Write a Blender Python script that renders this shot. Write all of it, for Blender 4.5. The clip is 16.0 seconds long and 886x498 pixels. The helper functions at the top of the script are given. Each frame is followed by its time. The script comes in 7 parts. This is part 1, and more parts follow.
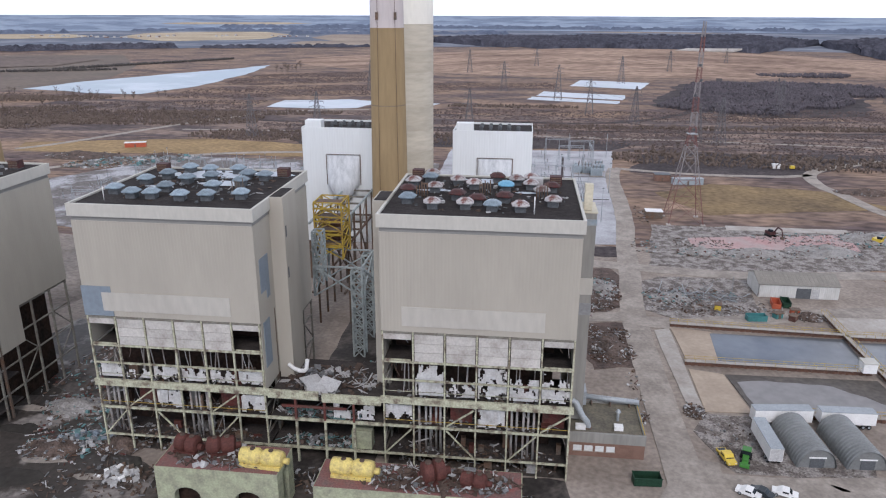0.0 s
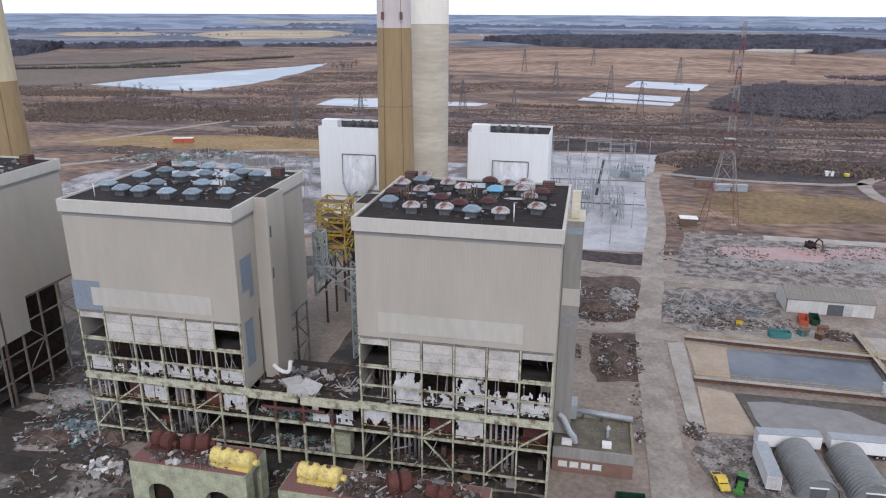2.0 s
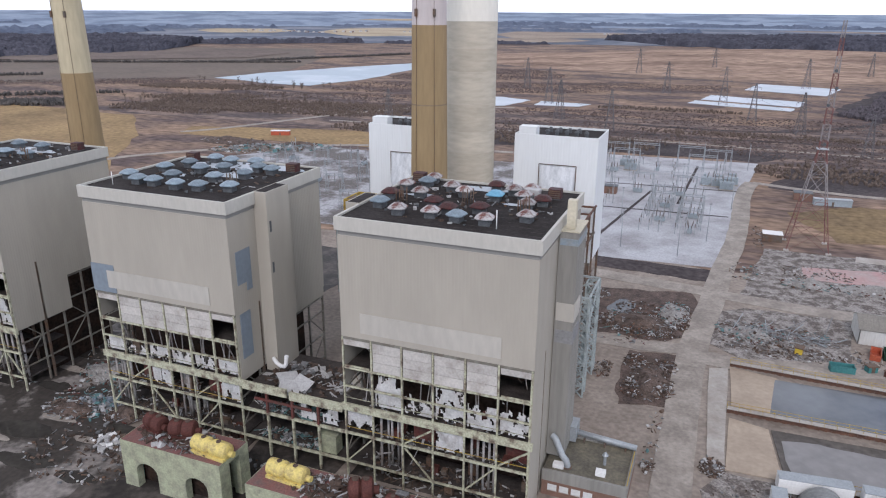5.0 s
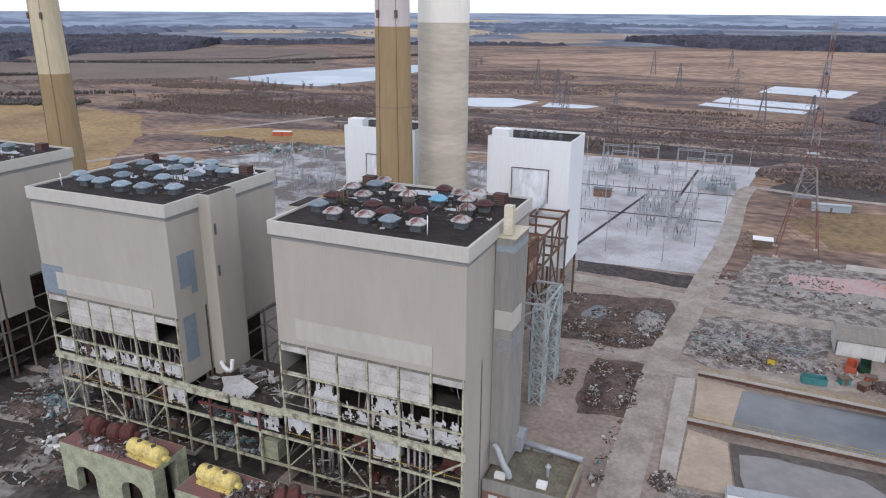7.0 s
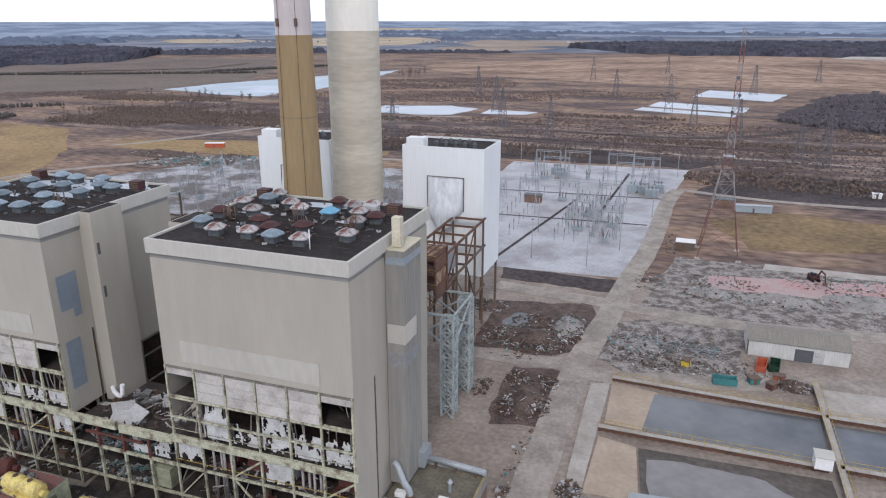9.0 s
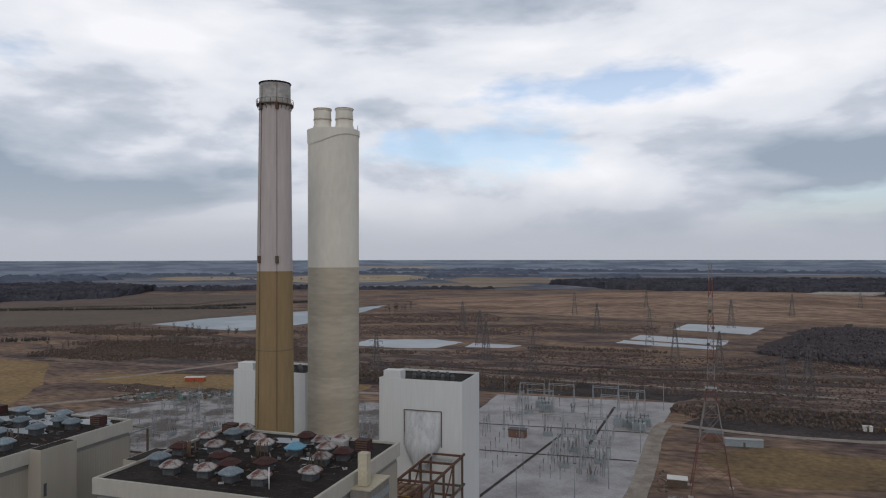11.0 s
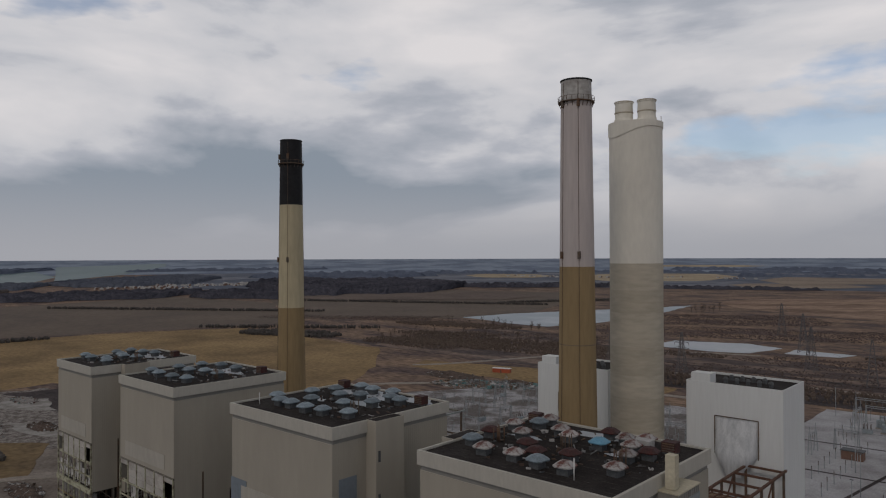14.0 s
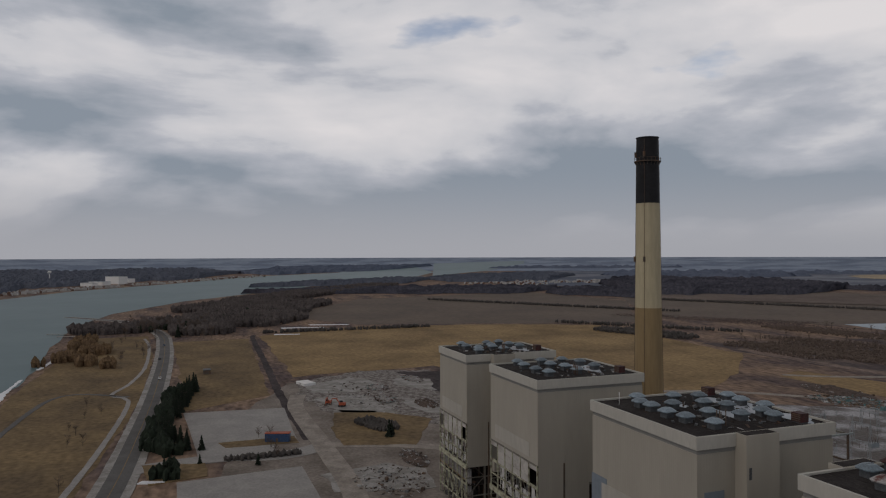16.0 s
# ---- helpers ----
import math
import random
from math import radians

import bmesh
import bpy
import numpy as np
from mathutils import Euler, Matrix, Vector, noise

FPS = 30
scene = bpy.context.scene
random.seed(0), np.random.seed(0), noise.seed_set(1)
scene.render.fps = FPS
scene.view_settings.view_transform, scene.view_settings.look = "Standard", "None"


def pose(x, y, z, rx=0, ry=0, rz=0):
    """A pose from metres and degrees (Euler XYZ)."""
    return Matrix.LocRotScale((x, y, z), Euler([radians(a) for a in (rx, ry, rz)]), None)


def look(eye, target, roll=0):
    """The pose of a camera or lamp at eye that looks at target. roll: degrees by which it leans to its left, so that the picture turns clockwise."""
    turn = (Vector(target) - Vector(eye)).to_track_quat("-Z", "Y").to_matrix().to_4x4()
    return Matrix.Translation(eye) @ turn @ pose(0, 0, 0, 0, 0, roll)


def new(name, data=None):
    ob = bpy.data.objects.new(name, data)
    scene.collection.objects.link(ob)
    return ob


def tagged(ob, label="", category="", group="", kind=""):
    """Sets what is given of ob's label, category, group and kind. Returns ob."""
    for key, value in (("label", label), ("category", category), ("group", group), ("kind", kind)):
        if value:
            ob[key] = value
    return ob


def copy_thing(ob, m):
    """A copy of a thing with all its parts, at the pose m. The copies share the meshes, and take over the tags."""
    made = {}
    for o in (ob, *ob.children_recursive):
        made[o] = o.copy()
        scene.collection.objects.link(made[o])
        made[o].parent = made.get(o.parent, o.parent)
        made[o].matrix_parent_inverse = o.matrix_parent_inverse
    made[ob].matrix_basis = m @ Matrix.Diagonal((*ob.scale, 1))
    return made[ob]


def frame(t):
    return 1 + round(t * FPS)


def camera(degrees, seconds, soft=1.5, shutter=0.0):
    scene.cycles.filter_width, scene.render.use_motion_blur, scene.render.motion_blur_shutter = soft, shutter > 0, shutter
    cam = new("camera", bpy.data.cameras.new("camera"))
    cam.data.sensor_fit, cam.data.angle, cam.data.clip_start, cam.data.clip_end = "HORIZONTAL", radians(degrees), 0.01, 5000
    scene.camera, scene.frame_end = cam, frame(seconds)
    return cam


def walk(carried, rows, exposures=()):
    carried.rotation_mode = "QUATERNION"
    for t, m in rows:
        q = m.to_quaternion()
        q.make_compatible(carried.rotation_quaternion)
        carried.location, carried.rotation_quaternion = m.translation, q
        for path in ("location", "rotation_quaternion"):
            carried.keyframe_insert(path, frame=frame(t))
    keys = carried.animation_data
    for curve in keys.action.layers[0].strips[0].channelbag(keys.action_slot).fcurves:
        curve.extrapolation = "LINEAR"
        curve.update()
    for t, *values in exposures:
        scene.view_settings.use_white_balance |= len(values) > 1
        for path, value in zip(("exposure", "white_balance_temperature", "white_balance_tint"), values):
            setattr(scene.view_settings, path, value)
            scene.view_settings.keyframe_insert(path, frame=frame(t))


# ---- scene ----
cam = camera(63.99, 16.0, 1.15)

PATH = [
    (0, (-10.817, -118.004, 86.097), (-11.032, -116.119, 85.463), 0.21),
    (0.5, (-7.498, -116.914, 86.182), (-7.743, -115.033, 85.549), 0.22),
    (1, (-4.114, -115.686, 86.197), (-4.423, -113.814, 85.564), 0.23),
    (1.5, (-0.616, -114.203, 86.229), (-0.963, -112.338, 85.595), 0.24),
    (2, (2.914, -112.591, 86.349), (2.536, -110.733, 85.712), 0.25),
    (2.5, (6.286, -110.857, 86.193), (5.877, -109.005, 85.558), 0.27),
    (3, (9.694, -109.117, 86.180), (9.232, -107.278, 85.544), 0.29),
    (3.5, (13.027, -107.340, 86.064), (12.515, -105.515, 85.428), 0.31),
    (4, (16.597, -105.493, 85.958), (16.018, -103.689, 85.319), 0.33),
    (6.3, (31.807, -97.049, 86.422), (31.064, -95.307, 85.780), 0.33),
    (6.5, (33.009, -96.307, 86.338), (32.267, -94.564, 85.697), 0.33),
    (7, (36.103, -94.068, 86.300), (35.360, -92.325, 85.659), 0.33),
    (7.5, (39.139, -91.840, 86.377), (38.399, -90.096, 85.736), 0.31),
    (8, (41.984, -89.697, 86.241), (41.253, -87.948, 85.603), 0.29),
    (8.2, (42.841, -89.046, 86.198), (42.136, -87.286, 85.561), 0.27),
    (10.3, (47.144, -85.740, 86.184), (46.557, -83.884, 85.727), 0.00),
    (10.5, (47.353, -85.601, 86.144), (46.743, -83.714, 85.886), -0.02),
    (11, (47.673, -85.658, 85.745), (47.047, -83.759, 85.767), -0.08),
    (11.5, (47.678, -85.693, 85.437), (47.052, -83.794, 85.460), -0.10),
    (12, (47.762, -85.753, 85.242), (47.032, -83.891, 85.264), -0.13),
    (12.5, (47.813, -85.501, 85.105), (46.981, -83.682, 85.126), -0.13),
    (13, (47.632, -85.671, 84.998), (46.708, -83.898, 85.018), -0.08),
    (13.5, (47.285, -85.911, 84.972), (46.176, -84.247, 84.992), -0.08),
    (14, (47.231, -85.906, 85.089), (45.890, -84.423, 85.108), -0.19),
    (14.5, (47.201, -86.205, 85.289), (45.673, -84.915, 85.306), -0.13),
    (15, (47.080, -86.550, 85.456), (45.407, -85.454, 85.473), -0.13),
    (15.5, (46.772, -86.783, 85.669), (44.981, -85.892, 85.685), -0.17),
    (16, (46.176, -87.168, 85.710), (44.297, -86.483, 85.725), -0.17),
]
EXPOSURE = [(0, 0.93, 5980, 16), (8.2, 0.93, 5980, 16), (10.3, 0.72, 6150, 13), (10.5, 0.42, 6250, 13), (11.0, -0.4, 6400, 12), (11.5, -0.72, 6450, 12), (12, -0.84, 6450, 12), (13, -0.85, 6650, 13), (16, -0.85, 6700, 14)]
walk(cam, [(t, look(eye, target, roll)) for t, eye, target, roll in PATH], EXPOSURE)

# ---- world, sun ----
world = bpy.data.worlds.new("overcast_sky")
scene.world = world
world.use_nodes = True


def build_world():
    nt = world.node_tree
    nt.nodes.clear()
    n = nt.nodes.new
    out = n("ShaderNodeOutputWorld")
    sky = n("ShaderNodeTexSky")
    sky.sky_type, sky.sun_disc = "NISHITA", False
    sky.sun_elevation, sky.sun_rotation = radians(44), radians(168)
    co = n("ShaderNodeTexCoord")
    sep = n("ShaderNodeSeparateXYZ")
    nt.links.new(co.outputs["Generated"], sep.inputs[0])
    # heaped cloud: noise over the sky's directions, flattened so that the clouds lie wider than high
    flat = n("ShaderNodeMapping"); flat.inputs["Scale"].default_value = (1.0, 1.0, 2.9); flat.inputs["Location"].default_value = CLOUD_AT
    nt.links.new(co.outputs["Generated"], flat.inputs[0])
    big = n("ShaderNodeTexNoise"); big.inputs["Scale"].default_value = 2.1; big.inputs["Detail"].default_value = 8; big.inputs["Roughness"].default_value = 0.5
    big.inputs["Distortion"].default_value = 0.25
    gap = n("ShaderNodeTexNoise"); gap.inputs["Scale"].default_value = 2.6; gap.inputs["Detail"].default_value = 6
    sh = n("ShaderNodeVectorMath"); sh.operation = "ADD"; sh.inputs[1].default_value = (11.7, 4.2, 0.6)
    nt.links.new(flat.outputs[0], big.inputs["Vector"]); nt.links.new(flat.outputs[0], sh.inputs[0]); nt.links.new(sh.outputs[0], gap.inputs["Vector"])
    # brighter heads above the grey base of the deck
    head = n("ShaderNodeMapRange"); head.interpolation_type = "SMOOTHSTEP"
    head.inputs["From Min"].default_value, head.inputs["From Max"].default_value = 0.06, 0.24
    head.inputs["To Min"].default_value, head.inputs["To Max"].default_value = -0.07, 0.06
    nt.links.new(sep.outputs[2], head.inputs[0])
    add = n("ShaderNodeMath"); add.operation = "ADD"
    nt.links.new(big.outputs[0], add.inputs[0]); nt.links.new(head.outputs[0], add.inputs[1])
    # small billows on the cloud heads
    bil = n("ShaderNodeTexNoise"); bil.inputs["Scale"].default_value = 6.5; bil.inputs["Detail"].default_value = 7; bil.inputs["Roughness"].default_value = 0.52
    nt.links.new(flat.outputs[0], bil.inputs["Vector"])
    lift = n("ShaderNodeMapRange"); lift.clamp = False
    lift.inputs["To Min"].default_value, lift.inputs["To Max"].default_value = -0.10, 0.12
    nt.links.new(bil.outputs[0], lift.inputs[0])
    heaped = n("ShaderNodeMath"); heaped.operation = "ADD"
    nt.links.new(add.outputs[0], heaped.inputs[0]); nt.links.new(lift.outputs[0], heaped.inputs[1])
    # a head is bright where the cloud thins out above it, a base dark where it thickens
    upper = n("ShaderNodeVectorMath"); upper.operation = "ADD"; upper.inputs[1].default_value = (0.0, 0.0, 0.15)
    nt.links.new(flat.outputs[0], upper.inputs[0])
    above = n("ShaderNodeTexNoise"); above.inputs["Scale"].default_value = 2.1; above.inputs["Detail"].default_value = 3; above.inputs["Roughness"].default_value = 0.5
    above.inputs["Distortion"].default_value = 0.25
    nt.links.new(upper.outputs[0], above.inputs["Vector"])
    relief = n("ShaderNodeMath"); relief.operation = "SUBTRACT"
    nt.links.new(big.outputs[0], relief.inputs[0]); nt.links.new(above.outputs[0], relief.inputs[1])
    lit = n("ShaderNodeMath"); lit.operation = "MULTIPLY_ADD"; lit.inputs[1].default_value = 0.55
    nt.links.new(relief.outputs[0], lit.inputs[0]); nt.links.new(heaped.outputs[0], lit.inputs[2])
    heaped = lit
    ramp = n("ShaderNodeValToRGB")
    el = ramp.color_ramp.elements
    el[0].position, el[0].color = 0.36, (0.28, 0.34, 0.405, 1)
    el[1].position, el[1].color = 0.74, (0.82, 0.825, 0.84, 1)
    e = el.new(0.50); e.color = (0.50, 0.54, 0.60, 1)
    e = el.new(0.555); e.color = (0.645, 0.675, 0.715, 1)
    nt.links.new(heaped.outputs[0], ramp.inputs[0])
    hole = n("ShaderNodeValToRGB")
    el = hole.color_ramp.elements
    el[0].position, el[0].color = 0.33, (0.30, 0.30, 0.30, 1)
    el[1].position, el[1].color = 0.39, (1, 1, 1, 1)
    nt.links.new(gap.outputs[0], hole.inputs[0])
    # the Nishita sky shows through the gaps in the cloud
    gain = n("ShaderNodeVectorMath"); gain.operation = "SCALE"; gain.inputs["Scale"].default_value = 0.12
    nt.links.new(sky.outputs[0], gain.inputs[0])
    mix = n("ShaderNodeMixRGB")
    nt.links.new(hole.outputs[0], mix.inputs[0]); nt.links.new(gain.outputs[0], mix.inputs[1]); nt.links.new(ramp.outputs[0], mix.inputs[2])
    # pale haze towards the horizon
    rng = n("ShaderNodeMapRange"); rng.interpolation_type = "SMOOTHSTEP"
    rng.inputs["From Min"].default_value, rng.inputs["From Max"].default_value = 0.0, 0.13
    nt.links.new(sep.outputs[2], rng.inputs[0])
    hz = n("ShaderNodeMixRGB"); hz.inputs[1].default_value = (0.41, 0.435, 0.475, 1)
    nt.links.new(rng.outputs[0], hz.inputs[0]); nt.links.new(mix.outputs[0], hz.inputs[2])
    # the unseen sky overhead is dimmed so that less light reaches the ground
    dk = n("ShaderNodeMapRange"); dk.interpolation_type = "SMOOTHSTEP"
    dk.inputs["From Min"].default_value, dk.inputs["From Max"].default_value = 0.30, 0.85
    dk.inputs["To Min"].default_value, dk.inputs["To Max"].default_value = 1.0, 0.25
    nt.links.new(sep.outputs[2], dk.inputs[0])
    shade = n("ShaderNodeVectorMath"); shade.operation = "SCALE"
    nt.links.new(hz.outputs[0], shade.inputs[0]); nt.links.new(dk.outputs[0], shade.inputs["Scale"])
    bg = n("ShaderNodeBackground"); bg.inputs[1].default_value = SKY
    nt.links.new(shade.outputs[0], bg.inputs[0]); nt.links.new(bg.outputs[0], out.inputs[0])


SKY = 1.5
CLOUD_AT = (0.42, -0.3, 0.18)
build_world()
sun = new("sun", bpy.data.lights.new("sun", "SUN"))
sun.data.energy, sun.data.angle, sun.data.color = 0.75, radians(12), (1.0, 0.93, 0.84)
sun.matrix_world = look((22, -100, 100), (0, 0, 0))


# ---- materials ----
def material(name, colour, rough=0.8, metal=0.0, spread=0.25, scale=1.0, fine=12.0, bump=0.3, second=None, amount=0.5, streak=None, bump_distance=0.05, random_tint=0.0, coords="Object", specular=0.25, edge=0.14):
    """Colour with variation at two scales, an optional second colour in patches, and relief."""
    m = bpy.data.materials.new(name)
    m.use_nodes = True
    nt = m.node_tree
    b = nt.nodes["Principled BSDF"]
    b.inputs["Roughness"].default_value, b.inputs["Metallic"].default_value = rough, metal
    b.inputs["Specular IOR Level"].default_value = specular
    n = nt.nodes.new
    if coords == "World":
        src = n("ShaderNodeNewGeometry").outputs["Position"]
    else:
        src = n("ShaderNodeTexCoord").outputs["Object"]
    if streak:
        mp = n("ShaderNodeMapping")
        mp.inputs["Scale"].default_value = streak
        nt.links.new(src, mp.inputs[0])
        src = mp.outputs[0]
    a = n("ShaderNodeTexNoise"); a.inputs["Scale"].default_value = scale; a.inputs["Detail"].default_value = 6; a.inputs["Roughness"].default_value = 0.62
    c = n("ShaderNodeTexNoise"); c.inputs["Scale"].default_value = fine; c.inputs["Detail"].default_value = 4
    nt.links.new(src, a.inputs["Vector"]); nt.links.new(src, c.inputs["Vector"])
    r = n("ShaderNodeValToRGB")
    el = r.color_ramp.elements
    col = Vector(colour)
    sec = Vector(second) if second else col * (1 - spread)
    el[0].position, el[0].color = amount - edge, (*sec, 1)
    el[1].position, el[1].color = amount + edge, (*col, 1)
    nt.links.new(a.outputs[0], r.inputs[0])
    mr = n("ShaderNodeMapRange"); mr.inputs["To Min"].default_value, mr.inputs["To Max"].default_value = 1 - spread, 1 + spread
    mr.inputs["From Min"].default_value, mr.inputs["From Max"].default_value = 0.25, 0.75
    nt.links.new(c.outputs[0], mr.inputs[0])
    mul = n("ShaderNodeVectorMath"); mul.operation = "SCALE"
    nt.links.new(r.outputs[0], mul.inputs[0]); nt.links.new(mr.outputs[0], mul.inputs["Scale"])
    last = mul.outputs[0]
    if random_tint:
        oi = n("ShaderNodeObjectInfo")
        rr = n("ShaderNodeMapRange"); rr.inputs["To Min"].default_value, rr.inputs["To Max"].default_value = 1 - random_tint, 1 + random_tint
        nt.links.new(oi.outputs["Random"], rr.inputs[0])
        m2 = n("ShaderNodeVectorMath"); m2.operation = "SCALE"
        nt.links.new(last, m2.inputs[0]); nt.links.new(rr.outputs[0], m2.inputs["Scale"])
        last = m2.outputs[0]
    nt.links.new(last, b.inputs["Base Color"])
    if bump:
        bp = n("ShaderNodeBump"); bp.inputs["Strength"].default_value = bump; bp.inputs["Distance"].default_value = bump_distance
        nt.links.new(c.outputs[0], bp.inputs["Height"]); nt.links.new(bp.outputs[0], b.inputs["Normal"])
    return m


MAT = {}


def mat(name, *a, **k):
    MAT[name] = material(name, *a, **k)


mat("field", (0.245, 0.168, 0.12), 0.95, scale=0.022, fine=0.22, second=(0.105, 0.077, 0.072), amount=0.5, edge=0.10, spread=0.6, streak=(0.55, 1.2, 1), bump=0, coords="World", specular=0.1)
mat("cladding", (0.388, 0.356, 0.30), 0.6, scale=0.08, fine=0.35, spread=0.05, second=(0.345, 0.318, 0.268), streak=(1, 1, 0.25), bump=0)
mat("fascia", (0.47, 0.45, 0.40), 0.6, scale=0.3, fine=2, spread=0.06, streak=(1, 1, 0.3), bump=0)
mat("strip", (0.24, 0.235, 0.22), 0.7, scale=0.5, spread=0.08, bump=0)
mat("roof", (0.026, 0.022, 0.021), 0.9, scale=0.12, fine=3, spread=0.35, second=(0.05, 0.044, 0.042), amount=0.42, bump=0.2, specular=0.1)
mat("white_clad", (0.70, 0.715, 0.71), 0.55, scale=0.2, fine=1.5, spread=0.04, streak=(1, 1, 0.1), bump=0)
mat("stack_tan", (0.30, 0.215, 0.115), 0.85, scale=0.2, fine=1.2, spread=0.10, streak=(1, 1, 0.15), bump=0.2)
mat("stack_pink", (0.54, 0.48, 0.46), 0.85, scale=0.2, fine=1.2, spread=0.10, streak=(1, 1, 0.1), bump=0.2)
mat("stack_white", (0.78, 0.745, 0.66), 0.8, scale=0.2, fine=1.0, spread=0.05, streak=(1, 1, 0.3), bump=0)
mat("stack_grey", (0.47, 0.42, 0.335), 0.85, scale=0.25, fine=1.0, spread=0.10, streak=(0.25, 0.25, 1), bump=0)
mat("stack_cream", (0.50, 0.43, 0.29), 0.85, scale=0.2, fine=1.0, spread=0.10, streak=(1, 1, 0.2), bump=0)
mat("stack_black", (0.018, 0.018, 0.02), 0.7, scale=0.3, fine=1.0, spread=0.3, bump=0)
mat("steel_green", (0.42, 0.415, 0.30), 0.7, scale=0.6, fine=3, spread=0.3, second=(0.14, 0.105, 0.08), amount=0.44, edge=0.09, bump=0)


# ---- mesh helpers ----
def bm_box(bm, x0, y0, z0, x1, y1, z1):
    v = [bm.verts.new(p) for p in ((x0, y0, z0), (x1, y0, z0), (x1, y1, z0), (x0, y1, z0), (x0, y0, z1), (x1, y0, z1), (x1, y1, z1), (x0, y1, z1))]
    for f in ((3, 2, 1, 0), (4, 5, 6, 7), (0, 1, 5, 4), (1, 2, 6, 5), (2, 3, 7, 6), (3, 0, 4, 7)):
        bm.faces.new([v[i] for i in f])


def box(x0, y0, z0, x1, y1, z1):
    bm = bmesh.new()
    bm_box(bm, min(x0, x1), min(y0, y1), min(z0, z1), max(x0, x1), max(y0, y1), max(z0, z1))
    return bm


def bm_beam(bm, a, b, w, h=None):
    """A square bar from a to b."""
    a, b = Vector(a), Vector(b)
    d = b - a
    if d.length < 1e-6:
        return
    q = d.to_track_quat("Z", "Y")
    h = h or w
    vs = []
    for p in (a, b):
        for sx, sy in ((-1, -1), (1, -1), (1, 1), (-1, 1)):
            vs.append(bm.verts.new(p + q @ Vector((sx * w / 2, sy * h / 2, 0))))
    for f in ((3, 2, 1, 0), (4, 5, 6, 7), (0, 1, 5, 4), (1, 2, 6, 5), (2, 3, 7, 6), (3, 0, 4, 7)):
        bm.faces.new([vs[i] for i in f])


def beam(a, b, w, h=None):
    bm = bmesh.new()
    bm_beam(bm, a, b, w, h)
    return bm


def bm_lathe(bm, rings, seg=24, cap=True, centre=(0, 0)):
    """Rings of (radius, z), from the bottom up, about a vertical axis."""
    prev, first = None, None
    for r, z in rings:
        ring = [bm.verts.new((centre[0] + r * math.cos(2 * math.pi * i / seg), centre[1] + r * math.sin(2 * math.pi * i / seg), z)) for i in range(seg)]
        if prev:
            for i in range(seg):
                f = bm.faces.new((prev[i], prev[(i + 1) % seg], ring[(i + 1) % seg], ring[i]))
                f.smooth = seg > 8
        else:
            first = ring
        prev = ring
    if cap:
        bm.faces.new(prev)
        bm.faces.new(first[::-1])


def lathe(rings, seg=24, cap=True, centre=(0, 0)):
    bm = bmesh.new()
    bm_lathe(bm, rings, seg, cap, centre)
    return bm


def bm_tube(bm, pts, r, seg=8):
    """A round pipe along a line of points."""
    pts = [Vector(p) for p in pts]
    prev = None
    for i, p in enumerate(pts):
        d = (pts[min(i + 1, len(pts) - 1)] - pts[max(i - 1, 0)]).normalized()
        q = d.to_track_quat("Z", "Y")
        ring = [bm.verts.new(p + q @ Vector((r * math.cos(2 * math.pi * k / seg), r * math.sin(2 * math.pi * k / seg), 0))) for k in range(seg)]
        if prev:
            for k in range(seg):
                f = bm.faces.new((prev[k], prev[(k + 1) % seg], ring[(k + 1) % seg], ring[k]))
                f.smooth = True
        else:
            bm.faces.new(ring[::-1])
        prev = ring
    bm.faces.new(prev)


def tube(pts, r, seg=8):
    bm = bmesh.new()
    bm_tube(bm, pts, r, seg)
    return bm


def mesh_of(name, bm, material_):
    me = bpy.data.meshes.new(name)
    bmesh.ops.recalc_face_normals(bm, faces=bm.faces)
    for e in bm.edges:
        if len(e.link_faces) == 2 and e.link_faces[0].normal.angle(e.link_faces[1].normal, 0) > 0.6:
            e.smooth = False
    bm.to_mesh(me)
    bm.free()
    if isinstance(material_, (list, tuple)):
        for k in material_:
            me.materials.append(MAT[k])
    else:
        me.materials.append(MAT[material_])
    return me


def part(name, bm, material_, parent, label=""):
    ob = new(name, mesh_of(name, bm, material_))
    ob.parent = parent
    if label:
        ob["label"] = label
    return ob


def thing(name, label, category, group="", kind="", at=(0, 0, 0), turn=0):
    ob = new(name)
    ob.matrix_basis = pose(*at, 0, 0, turn)
    return tagged(ob, label, category, group, kind)


def solid(name, bm, material_, label, category, group="", kind="", at=(0, 0, 0), turn=0):
    ob = new(name, mesh_of(name, bm, material_))
    ob.matrix_basis = pose(*at, 0, 0, turn)
    return tagged(ob, label, category, group, kind)


# ---- ground and its coverings ----
mat("earth", (0.25, 0.215, 0.185), 0.9, scale=0.05, fine=0.7, second=(0.145, 0.118, 0.098), spread=0.3, bump=0.5, bump_distance=0.1, coords="World")
mat("steel_grey", (0.21, 0.205, 0.175), 0.75, scale=0.4, fine=3, spread=0.25, second=(0.13, 0.11, 0.09), bump=0)
mat("spoil", (0.125, 0.088, 0.072), 0.9, scale=0.3, fine=2.2, second=(0.06, 0.044, 0.038), spread=0.5, bump=0.8, bump_distance=0.3, coords="World")
# blue-grey base colour stands in for the haze over distant woods
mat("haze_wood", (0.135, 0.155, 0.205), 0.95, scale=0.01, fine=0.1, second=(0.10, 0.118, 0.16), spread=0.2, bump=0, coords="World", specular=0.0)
mat("bank_wood", (0.10, 0.09, 0.083), 0.95, scale=0.05, fine=0.5, second=(0.065, 0.06, 0.057), spread=0.35, bump=0, coords="World", specular=0.1)
